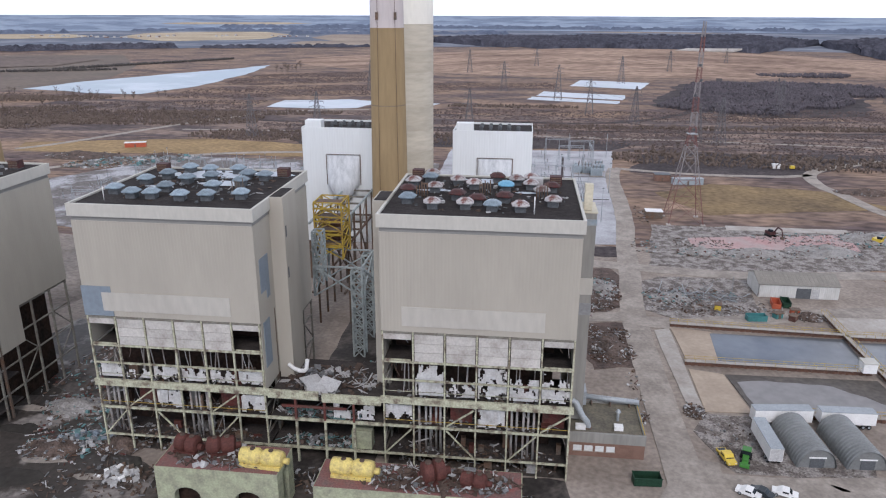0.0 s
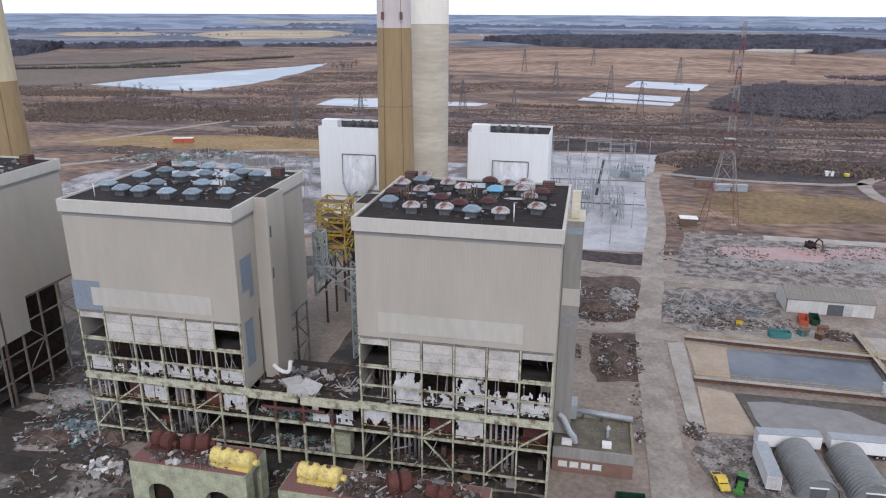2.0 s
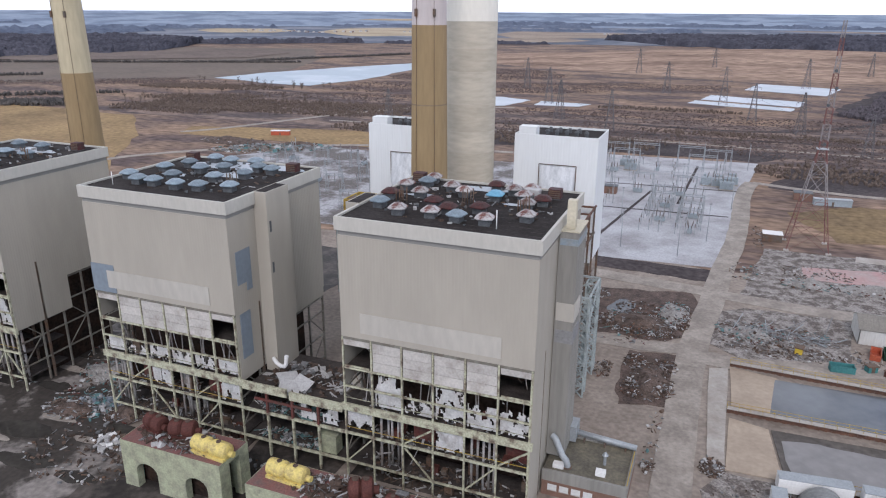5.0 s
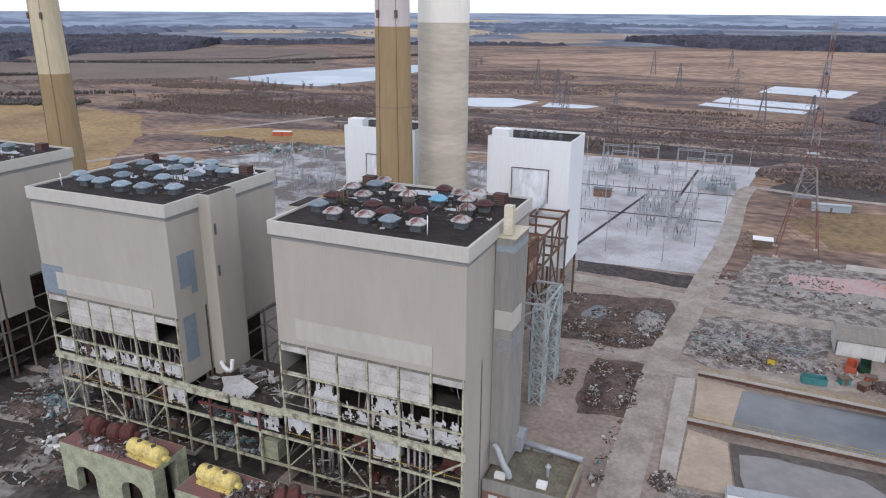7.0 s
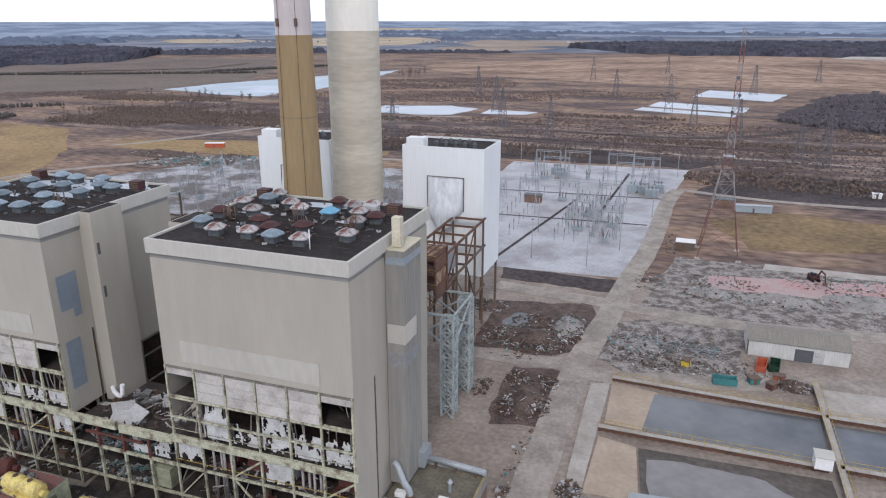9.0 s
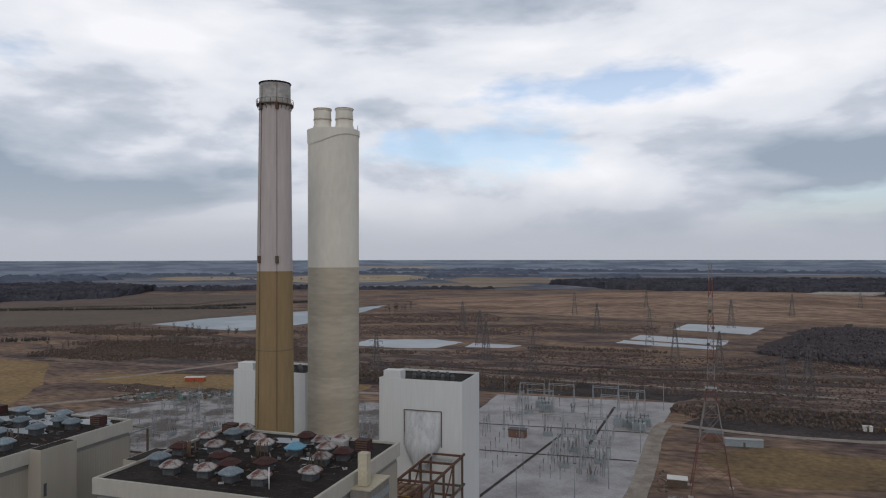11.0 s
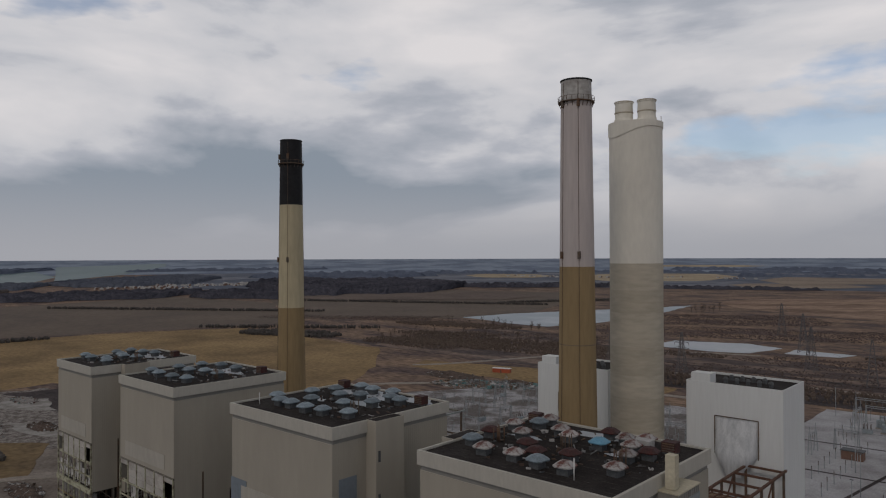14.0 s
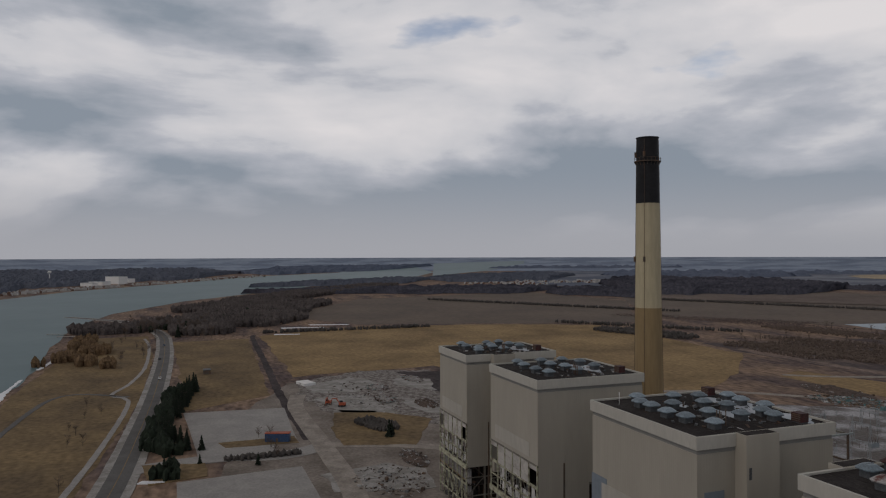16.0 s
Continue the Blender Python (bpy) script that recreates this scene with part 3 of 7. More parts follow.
    for pts in ([(-255.8, 540.3), (-255.8, 590.6), (-189.2, 610.6), (-155.3, 594.9), (-167.8, 545.3), (-198, 535.3)], [(-144.2, 561.2), (-144.4, 594.4), (-95.8, 587.2), (-101.1, 565.3)], [(-9.8, 636.3), (-4.3, 661.9), (85.6, 632.7), (79.8, 610.6)], [(0.1, 673.1), (9.3, 718), (97.4, 689.1), (89, 644.8)], [(42.5, 788.6), (61.2, 868.2), (147, 841.2), (123.4, 759.3)]):
        patch("pond", pts, "ice", 0.25, "shallow settling pond covered with pale ice", "pond", 2, 8)
    for pts in ([(248.8, 1218.8), (285.6, 1304.9), (385.2, 1308.6), (348, 1223.1)],):
        patch("clearing", [(p[0], p[1]) for p in pts], "concrete", 23.5, "pale bare clearing on the mound", "ground", 3, 10, 3)
    for pts in ([(-800, 18.9), (-790.5, 67.4), (-785.7, 67.5), (-791.8, 19.1)], [(-826.4, 55.7), (-812.7, 102.3), (-807.8, 100.2), (-817.6, 55.8)], [(-979, 7.5), (-960, 64.2), (-952.1, 62.1), (-966.5, 7.9)], [(-408.3, -190.5), (-461.5, -193.7), (-510.4, -193.5), (-510.5, -191.5), (-461.6, -190.7), (-408.3, -187.5)], [(-554.5, -191), (-621.8, -187.7), (-667.4, -185.1), (-663, -182.8), (-610.5, -185), (-554.4, -189)], [(-245.1, -102.3), (-242.2, -94.3), (-240.1, -95.1), (-242.1, -103.2)], [(-267.9, -65.7), (-261.8, -57.4), (-259.7, -59.4), (-263.8, -66.5)], [(-733.7, 3.3), (-727.6, 29.4), (-723, 29.5), (-726.5, 3.5)]):
        patch("snow_patch", pts, "snow", 0.36, "narrow bank of old snow on the grass", "snow", 1.6, 3)


build_ground()


def build_basins():
    """Concrete settling basins with rusty sheet walls, east of the lane."""
    patch("basin_ramp", [(33, 75), (44, 72.7), (42.2, 54.6), (33.5, 55.1)], "ramp_tan", 0.34, "sloped tan concrete apron of the basin", "basin", 0.1, 5)
    patch("basin_ramp", [(33, 49.4), (41, 47.5), (43, 29.4), (32.5, 29)], "ramp_tan", 0.34, "sloped tan concrete apron of the basin", "basin", 0.1, 5)
    patch("basin_apron", [(28, 72.2), (32.6, 74.1), (32.4, 28.5), (29, 32.3)], "concrete", 0.33, "grey concrete apron beside the basin ramp", "basin", 0.3, 4)
    patch("basin", [(43.4, 71.7), (79.4, 72.2), (78.4, 53.7), (41.6, 54.6)], "pond_water", 0.35, "flooded concrete settling basin reflecting the grey sky", "basin", 0.1, 5)
    patch("basin", [(80.5, 70.3), (112, 71.2), (112, 53.2), (80.5, 53.2)], "pond_water", 0.35, "flooded concrete settling basin reflecting the grey sky", "basin", 0.1, 5)
    patch("basin", [(41.5, 47.5), (78, 48.4), (79, 29.9), (43.5, 29.4)], "sludge_dark", 0.345, "drained settling basin with dark wet sludge", "basin", 0.1, 5)
    patch("sludge", [(43.5, 42.8), (50, 45.6), (66, 44.2), (71, 38.9), (76, 35.1), (70, 30.4), (45, 30.4)], "sludge", 0.38, "pale grey crust of dried sludge", "sludge", 1.2, 2.5)
    patch("slab", [(81, 87.4), (104, 88.3), (104, 73.1), (81, 73.1)], "concrete", 0.33, "pale cracked concrete slab beside the basins", "ground", 0.3, 4)
    for a, b in (((33, 75.3), (79.5, 73.1)), ((32.5, 51.8), (78, 51.3)), ((80, 88.3), (80, 29.4)), ((42.8, 28.3), (79, 29)), ((80, 52.2), (112, 52.2)), ((80, 72.2), (112, 72.2))):
        t = thing("basin_wall", "rusty sheet-pile wall with a steel walkway on top", "wall", "basin walls")
        a, b = Vector((*a, 0)), Vector((*b, 0))
        d = (b - a).normalized()
        s = Vector((-d.y, d.x, 0))
        n = max(4, int((b - a).length / 0.8))
        bm = bmesh.new()
        for i in range(n):
            p, q = a.lerp(b, i / n), a.lerp(b, (i + 1) / n)
            o = s * (0.1 if i % 2 else -0.1)
            bm_beam(bm, p + o + Vector((0, 0, 0.7)), q + o + Vector((0, 0, 0.7)), 0.12, 1.2)
        part("sheet_piles", bm, "rust", t)
        part("walkway", beam(a + Vector((0, 0, 1.42)), b + Vector((0, 0, 1.42)), 1.3, 0.16), "concrete", t)
        for o in (-0.7, 0.7):
            bm = bmesh.new()
            up = Vector((0, 0, 2.5))
            bm_beam(bm, a + s * o + up, b + s * o + up, 0.07)
            for i in range(0, n + 1, 3):
                p = a.lerp(b, i / n) + s * o
                bm_beam(bm, p + Vector((0, 0, 1.5)), p + up, 0.06)
            part("handrail", bm, "steel_yellow", t)
    t = thing("gatehouse", "small white metal box on the basin wall", "hut", at=(76.5, 51.3, 1.5))
    part("body", box(-1.6, -1.5, 0, 1.6, 1.5, 2.6), "paint_white", t)
    part("roof", box(-1.8, -1.7, 2.6, 1.8, 1.7, 2.8), "fascia", t)


mat("steel_yellow", (0.42, 0.30, 0.05), 0.7, scale=0.4, fine=3, spread=0.2, second=(0.22, 0.13, 0.06), amount=0.4, bump=0)
mat("steel_blue", (0.37, 0.415, 0.41), 0.65, scale=0.4, fine=3, spread=0.15, second=(0.26, 0.285, 0.28), bump=0)
mat("steel_dark", (0.11, 0.095, 0.08), 0.8, scale=0.4, fine=3, spread=0.3, second=(0.14, 0.08, 0.05), bump=0)
mat("steel_red", (0.13, 0.036, 0.03), 0.75, scale=0.5, fine=3, spread=0.35, second=(0.085, 0.05, 0.04), bump=0)
mat("galvanised", (0.34, 0.36, 0.37), 0.5, 0.3, scale=0.4, fine=3, spread=0.15, bump=0)
# near-black with a faint rust tone: interior shade put into the colour
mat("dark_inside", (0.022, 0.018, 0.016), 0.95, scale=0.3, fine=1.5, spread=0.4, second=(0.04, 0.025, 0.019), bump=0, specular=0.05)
mat("panel_grey", (0.46, 0.435, 0.40), 0.85, scale=0.25, fine=2.5, spread=0.16, second=(0.33, 0.30, 0.27), amount=0.42, edge=0.1, bump=0.2, random_tint=0.1)
mat("lagging", (0.78, 0.77, 0.755), 0.8, scale=0.5, fine=3, spread=0.14, second=(0.50, 0.465, 0.44), amount=0.36, bump=0.3)
mat("repair", (0.455, 0.43, 0.38), 0.6, scale=0.15, fine=0.8, spread=0.08, second=(0.40, 0.375, 0.33), streak=(1, 1, 0.3), bump=0)
mat("patch_blue", (0.20, 0.235, 0.27), 0.6, scale=0.2, fine=1, spread=0.1, bump=0)
mat("pipe_grey", (0.30, 0.29, 0.28), 0.6, scale=0.4, fine=3, spread=0.25, second=(0.20, 0.14, 0.11), amount=0.4, bump=0)
# deck colour lowered to paint in the shade of the open storeys
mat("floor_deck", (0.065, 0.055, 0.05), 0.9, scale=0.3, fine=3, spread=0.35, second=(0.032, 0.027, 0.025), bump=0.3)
mat("hood_blue", (0.25, 0.31, 0.35), 0.5, 0.2, scale=0.8, fine=4, spread=0.2, second=(0.18, 0.22, 0.25), bump=0, random_tint=0.3)
mat("hood_rust", (0.37, 0.355, 0.345), 0.6, 0.1, scale=0.7, fine=4, spread=0.25, second=(0.135, 0.055, 0.045), amount=0.44, edge=0.06, bump=0, random_tint=0.3)
mat("hood_red", (0.085, 0.028, 0.027), 0.7, scale=0.8, fine=4, spread=0.35, second=(0.05, 0.03, 0.028), bump=0)
mat("hood_sky", (0.16, 0.36, 0.50), 0.5, scale=0.8, fine=4, spread=0.15, bump=0)
mat("vent_base", (0.10, 0.105, 0.11), 0.6, scale=1, fine=4, spread=0.2, bump=0)
mat("pedestal_green", (0.36, 0.375, 0.25), 0.85, scale=0.45, fine=2.5, spread=0.2, second=(0.23, 0.23, 0.17), amount=0.46, bump=0.3, bump_distance=0.04)
mat("pedestal_red", (0.21, 0.085, 0.075), 0.85, scale=0.4, fine=3, spread=0.3, second=(0.15, 0.10, 0.09), bump=0.3)
mat("casing_yellow", (0.62, 0.50, 0.16), 0.55, scale=0.7, fine=3, spread=0.2, second=(0.36, 0.28, 0.13), amount=0.44, edge=0.1, bump=0.1)
mat("casing_red", (0.105, 0.038, 0.03), 0.75, scale=0.6, fine=4, spread=0.35, bump=0.3)
mat("teal", (0.06, 0.20, 0.20), 0.6, scale=0.5, fine=3, spread=0.2, bump=0)
mat("brick_brown", (0.20, 0.12, 0.09), 0.85, scale=0.6, fine=6, spread=0.2, bump=0.2)
mat("glass_pale", (0.60, 0.60, 0.58), 0.2, scale=0.5, fine=2, spread=0.1, bump=0)
mat("quonset", (0.22, 0.225, 0.22), 0.5, 0.3, scale=0.3, fine=2, spread=0.15, bump=0)
mat("tyre", (0.02, 0.02, 0.02), 0.85, bump=0)
mat("glass_dark", (0.02, 0.025, 0.03), 0.08, bump=0)
mat("scrap_grey", (0.24, 0.24, 0.24), 0.65, 0.2, scale=0.8, fine=4, spread=0.4, bump=0)
mat("scrap_brown", (0.10, 0.07, 0.055), 0.85, scale=0.8, fine=4, spread=0.4, bump=0)
mat("scrap_white", (0.44, 0.43, 0.42), 0.75, scale=0.8, fine=4, spread=0.2, bump=0)
mat("scrap_teal", (0.13, 0.24, 0.24), 0.7, scale=0.8, fine=4, spread=0.3, bump=0)
mat("heap_earth", (0.135, 0.098, 0.08), 0.95, scale=0.4, fine=2.2, second=(0.055, 0.042, 0.036), spread=0.45, bump=0.8, bump_distance=0.3)
mat("heap_grey", (0.30, 0.285, 0.27), 0.95, scale=0.4, fine=2.2, second=(0.20, 0.185, 0.17), spread=0.3, bump=0.8, bump_distance=0.3)
mat("twig", (0.15, 0.115, 0.095), 0.95, scale=0.2, fine=2, spread=0.3, bump=0, specular=0.1)
# grey-blue tint paints a thinner haze over the far woods
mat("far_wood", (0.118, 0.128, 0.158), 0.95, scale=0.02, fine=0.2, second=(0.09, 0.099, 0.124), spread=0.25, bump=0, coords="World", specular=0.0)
mat("thicket_twig", (0.112, 0.098, 0.107), 0.95, scale=0.06, fine=0.8, second=(0.068, 0.061, 0.068), spread=0.4, bump=0, coords="World", specular=0.05)
mat("bank_twig", (0.115, 0.098, 0.092), 0.95, scale=0.04, fine=0.6, second=(0.07, 0.06, 0.058), spread=0.4, bump=0, coords="World", specular=0.05)
mat("willow", (0.19, 0.125, 0.07), 0.95, scale=0.08, fine=0.8, second=(0.12, 0.08, 0.05), spread=0.4, bump=0, coords="World", specular=0.05)
mat("scrub_twig", (0.175, 0.132, 0.117), 0.95, scale=0.05, fine=0.5, second=(0.095, 0.074, 0.07), spread=0.45, bump=0, coords="World", specular=0.05)
mat("conifer", (0.022, 0.032, 0.020), 0.9, scale=0.8, fine=4, spread=0.4, bump=0)
mat("bark", (0.11, 0.09, 0.075), 0.9, scale=1, fine=5, spread=0.3, bump=0)
mat("mast_red", (0.19, 0.085, 0.075), 0.6, scale=0.4, fine=3, spread=0.2, bump=0)
mat("insulator", (0.20, 0.17, 0.16), 0.3, bump=0)
mat("transformer", (0.30, 0.34, 0.36), 0.5, scale=0.6, fine=3, spread=0.15, bump=0)
mat("orange_red", (0.42, 0.10, 0.05), 0.6, scale=0.6, fine=3, spread=0.2, bump=0)
mat("vehicle_yellow", (0.62, 0.45, 0.06), 0.4, scale=1, fine=3, spread=0.1, bump=0)
mat("vehicle_green", (0.06, 0.20, 0.04), 0.4, scale=1, fine=3, spread=0.1, bump=0)
mat("vehicle_dark", (0.03, 0.035, 0.04), 0.3, bump=0)
mat("skip_green", (0.015, 0.045, 0.025), 0.6, scale=1, fine=3, spread=0.2, bump=0)
mat("vehicle_blue", (0.05, 0.09, 0.18), 0.4, bump=0)
mat("wire", (0.10, 0.10, 0.105), 0.6, bump=0)
build_basins()


# ---- boiler houses ----
def ribbed(x0, x1, z0, z1, pitch=0.62, deep=0.012, thick=0.25):
    """A wall of ribbed sheet along x, its face at y = 0 and its body behind it."""
    bm = bmesh.new()
    n = max(2, int((x1 - x0) / pitch))
    prof = []
    for i in range(n):
        a, w = x0 + (x1 - x0) * i / n, (x1 - x0) / n
        prof += [(a, 0), (a + w * 0.55, 0), (a + w * 0.62, deep), (a + w * 0.93, deep)]
    prof += [(x1, 0), (x1, thick), (x0, thick)]
    lo = [bm.verts.new((x, y, z0)) for x, y in prof]
    hi = [bm.verts.new((x, y, z1)) for x, y in prof]
    for i in range(len(prof)):
        j = (i + 1) % len(prof)
        bm.faces.new((lo[i], lo[j], hi[j], hi[i]))
    bm.faces.new(hi)
    bm.faces.new(lo[::-1])
    return bm


def turned(bm, origin, degrees):
    bmesh.ops.transform(bm, matrix=pose(*origin, 0, 0, degrees), verts=bm.verts)
    return bm


def torn_sheet(x0, z0, x1, z1, y, seed, keep=0.62, cell=0.3, thick=0.07):
    """A curtain of lagging with ragged edges and holes torn out of it."""
    bm = bmesh.new()
    nx, nz = max(3, round((x1 - x0) / cell)), max(4, round((z1 - z0) / cell))
    rng = random.Random(int(seed * 100))
    grid = {}

    def at(i, j):
        if (i, j) not in grid:
            o = 0.16 * noise.noise(Vector((i * .35, j * .2, seed + 4)))
            jx, jz = (0 if i in (0, nx) else rng.uniform(-.32, .32)), (0 if j in (0, nz) else rng.uniform(-.32, .32))
            grid[i, j] = bm.verts.new((x0 + (x1 - x0) * (i + jx) / nx, y + o, z0 + (z1 - z0) * (j + jz) / nz))
        return grid[i, j]
    flip = int(seed * 10) % 3 > 0
    for i in range(nx):
        bare = (0.40 - keep * 0.5 + 0.8 * noise.noise(Vector((i * 0.24 + seed * 7.1, 0.5, seed * 3.3))) + 0.2 * noise.noise(Vector((i * 1.1, 2.0, seed)))) * nz
        for jj in range(nz):
            j = nz - 1 - jj if flip else jj
            hole = noise.noise(Vector((i * 0.36 + seed * 2.3, j * 0.2, seed * 1.7))) + 0.25 * noise.noise(Vector((i * 0.9, j * 0.6, seed * 5)))
            if jj > bare and hole < keep - 0.34:
                bm.faces.new((at(i, j), at(i + 1, j), at(i + 1, j + 1), at(i, j + 1)))
    if bm.faces:
        bmesh.ops.solidify(bm, geom=bm.faces[:], thickness=thick)
    return bm


def boiler_house(x0, x1, tower_side, label, seed, right_low=24.0, left_low=24.0, near=True):
    rng = random.Random(seed)
    depth, top, low = 32.7, 52.5, 30.0
    w = x1 - x0
    t = thing("boiler_house", label, "building", "boiler houses", at=(x0, 0, 0))
    # cladding
    part("front_wall", ribbed(0, w, low, 49.2), "cladding", t)
    part("back_wall", turned(ribbed(0, w, 24, 49.2), (w, depth, 0), 180), "cladding", t)
    part("right_wall", turned(ribbed(0.26, 15.5, 0 if right_low < 1 else 15.5, 49.2), (w, 0, 0), 90), "cladding", t)
    part("right_wall", turned(ribbed(15.5, depth - 0.26, right_low, 49.2), (w, 0, 0), 90), "cladding", t)
    part("left_wall", turned(ribbed(0.26, depth - 0.26, left_low, 49.2), (0, depth, 0), -90), "cladding", t)
    # recessed strip and fascia round the top
    for nm, z0, z1, o, m in (("strip", 49.2, 50.1, -0.12, "strip"), ("fascia", 50.1, top, 0.38, "fascia")):
        i_ = 0.5 if nm == "strip" else 0.12
        part(nm, box(-o, -o, z0, w + o, i_, z1), m, t)
        part(nm, box(-o, depth - i_, z0, w + o, depth + o, z1), m, t)
        part(nm, box(-o, i_, z0, i_, depth - i_, z1), m, t)
        part(nm, box(w - i_, i_, z0, w + o, depth - i_, z1), m, t)
    part("roof", box(0.12, 0.12, 51.6, w - 0.12, depth - 0.12, 52.15), "roof", t)
    # stair tower on one flank
    if tower_side:
        a, b = (w + 0.01, w + 2.9) if tower_side > 0 else (-2.9, -0.01)
        tw = part("stair_tower", box(a, 8.6, 12 if near else 14, b, 16.3, top + 0.05), "cladding", t)
        part("roof", box(a + 0.3, 8.9, top + 0.05, b - 0.3, 16.0, top + 0.09), "roof", tw)
        for z in (44.5, 36.0):
            part("window", box(b - 0.02 if tower_side > 0 else a - 0.03, 9.2, z, b + 0.05 if tower_side > 0 else a + 0.02, 9.8, z + 2.2), "vent_base", tw)
    # repair panel on the front
    part("repair_panel", box(0.11 * w, -0.16, 31.2, 0.84 * w, -0.02, 35.0), "repair", t, "pale smooth repair sheet")
    # steel skeleton of the stripped lower storeys
    n = 6
    bay = w / n
    for i in range(n + 1):
        x = i * bay + (0.25 if i == 0 else -0.25 if i == n else 0)
        part("column", box(x - 0.15, -0.26, 0, x + 0.15, 0.14, low), "steel_green", t)
        part("column", box(x - 0.25, 7.6, 0, x + 0.25, 8.1, low), "steel_dark", t)
    for z, h, m in ((29.6, 0.4, "steel_grey"), (23.6, 0.4, "steel_green"), (19.8, 0.3, "steel_green"), (9.7, 0.45, "steel_green"), (3.4, 0.35, "steel_green")):
        part("beam", box(0, -0.2, z, w, 0.16, z + h), m, t)
    part("beam", box(-0.4, -0.42, 14.9, w + 0.4, 0.15, 16.3), "steel_green", t, "deep pale green girder")
    for z in (3.0, 9.3, 15.2, 23.4):
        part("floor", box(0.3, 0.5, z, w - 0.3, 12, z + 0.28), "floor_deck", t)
    # added block whose near-black colour paints the shaded depth behind the bays
    part("core", box(1.5, 7.2 if near else 9, 0, w - 3.5, depth - 4, 49), "dark_inside", t, "rust-tinged block painted near-black for the shade deep inside")
    # panelling between 24 and 30 m: four bays of concrete-grey sheets, an open bay at each end
    for i in range(1, n - 1):
        for j in range(3):
            part("wall_sheet", box(i * bay + 0.28, -0.1 + rng.uniform(-.03, .03), 24.05 + j * 1.85, (i + 1) * bay - 0.28, 0.12, 24.05 + j * 1.85 + 1.78), "panel_grey", t)
    for i in (0, n - 1):
        part("wall_sheet", box(i * bay + 0.3, -0.1, 28.4, (i + 1) * bay - 0.3, 0.12, 29.55), "panel_grey", t)
        part("door_frame", beam((i * bay + 0.5, 0, 24.2), ((i + 1) * bay - 0.5, 0, 24.2), 0.25), "steel_green", t)
    # torn white lagging between 16.5 and 23.5 m
    for i in range(n):
        if i == 0 and seed % 2:
            continue
        part("lagging", torn_sheet(i * bay + 0.3, 16.6, (i + 1) * bay - 0.3, (23.0 if i % 2 else 21.2) if seed != 4 else 19.8, 0.55, seed + i, (0.62, 0.75, 0.45, 0.68, 0.8, 0.5)[(i + seed) % 6]), "lagging", t, "torn white lagging")["kind"] = "stuff"
    # the two floors below the girder: tubes, sheets and bracing
    for i in range(n):
        a, b = i * bay + 0.4, (i + 1) * bay - 0.4
        r = (i + seed) % 3
        if near and r == 0:
            part("lagging", torn_sheet(a, 10.5, b, 14.3, 0.4, seed + i * 3.7, 0.85), "lagging", t, "torn white lagging")["kind"] = "stuff"
        elif r == 1 or not near:
            for k in range(5):
                x = a + (b - a) * (k + 0.5) / 5 + rng.uniform(-.2, .2)
                part("tube", tube([(x, 1.6 + 0.5 * (k % 2), 1.2 + rng.uniform(0, 3)), (x, 1.6 + 0.5 * (k % 2), 14.4)], 0.24, 8), "pipe_grey", t)
        else:
            part("brace", beam((a, 0, 10.4), (b, 0, 14.2), 0.28), "steel_green", t)
            part("casing", box(a + 0.4, 3.2, 9.6, b - 0.5, 6.5, 13.0), "steel_red", t)
        if i % 2 == 0 or not near:
            part("brace", beam((a, 0, 9.4) if i % 4 else (b, 0, 9.4), (b, 0, 3.8) if i % 4 else (a, 0, 3.8), 0.26), "steel_green", t)
        for k in range(3):
            x = rng.uniform(a, b)
            part("hanger", beam((x, rng.uniform(1, 4), 16.6), (x + rng.uniform(-.3, .3), rng.uniform(1, 4), 23), 0.16), "pipe_grey", t)
        part("rail", beam((a - 0.3, -0.1, 17.6), (b + 0.3, -0.1, 17.6), 0.09), "steel_green", t)
        part("rail", beam((a - 0.3, -0.1, 11.3), (b + 0.3, -0.1, 11.3), 0.09), "steel_yellow", t)
    # loose cables and rods hanging in the bays
    for k in range(16 if near else 6):
        x, z = rng.uniform(1, w - 1), rng.choice((14.6, 23.5, 29.4, 9.6))
        y = rng.uniform(-0.1, 1.2)
        dx = rng.uniform(-1.6, 1.6)
        part("cable", tube([(x, y, z), (x + dx * 0.4, y, z - 1.6), (x + dx, y + 0.2, z - rng.uniform(1.8, 3.8))], 0.06, 5), rng.choice(("pipe_grey", "steel_dark", "scrap_white")), t)
    # seams of the felted roof
    for k in range(1, 15):
        y = k * depth / 15 + rng.uniform(-.3, .3)
        part("roof_seam", box(0.4, y, 52.13, w - 0.4, y + rng.uniform(0.08, 0.3), 52.17), "roof_seam", t)
    # broken machinery standing about on the open floors
    for z in (0.3, 3.3, 9.6, 15.5):
        for k in range(9 if near else 4):
            x, y = rng.uniform(1, w - 2), rng.uniform(1.2, 5.5)
            hgt = rng.uniform(0.8, 3.4)
            if k % 3:
                part("machine", box(x, y, z, x + rng.uniform(0.5, 2.2), y + rng.uniform(0.5, 1.4), z + hgt), rng.choice(("steel_dark", "dark_inside", "pipe_grey", "casing_red")), t)
            else:
                part("pipe", tube([(x, y, z), (x + rng.uniform(-1, 1), y, z + hgt * 0.8), (x + rng.uniform(-2.5, 2.5), y + 0.5, z + hgt)], 0.16, 6), "pipe_grey", t)
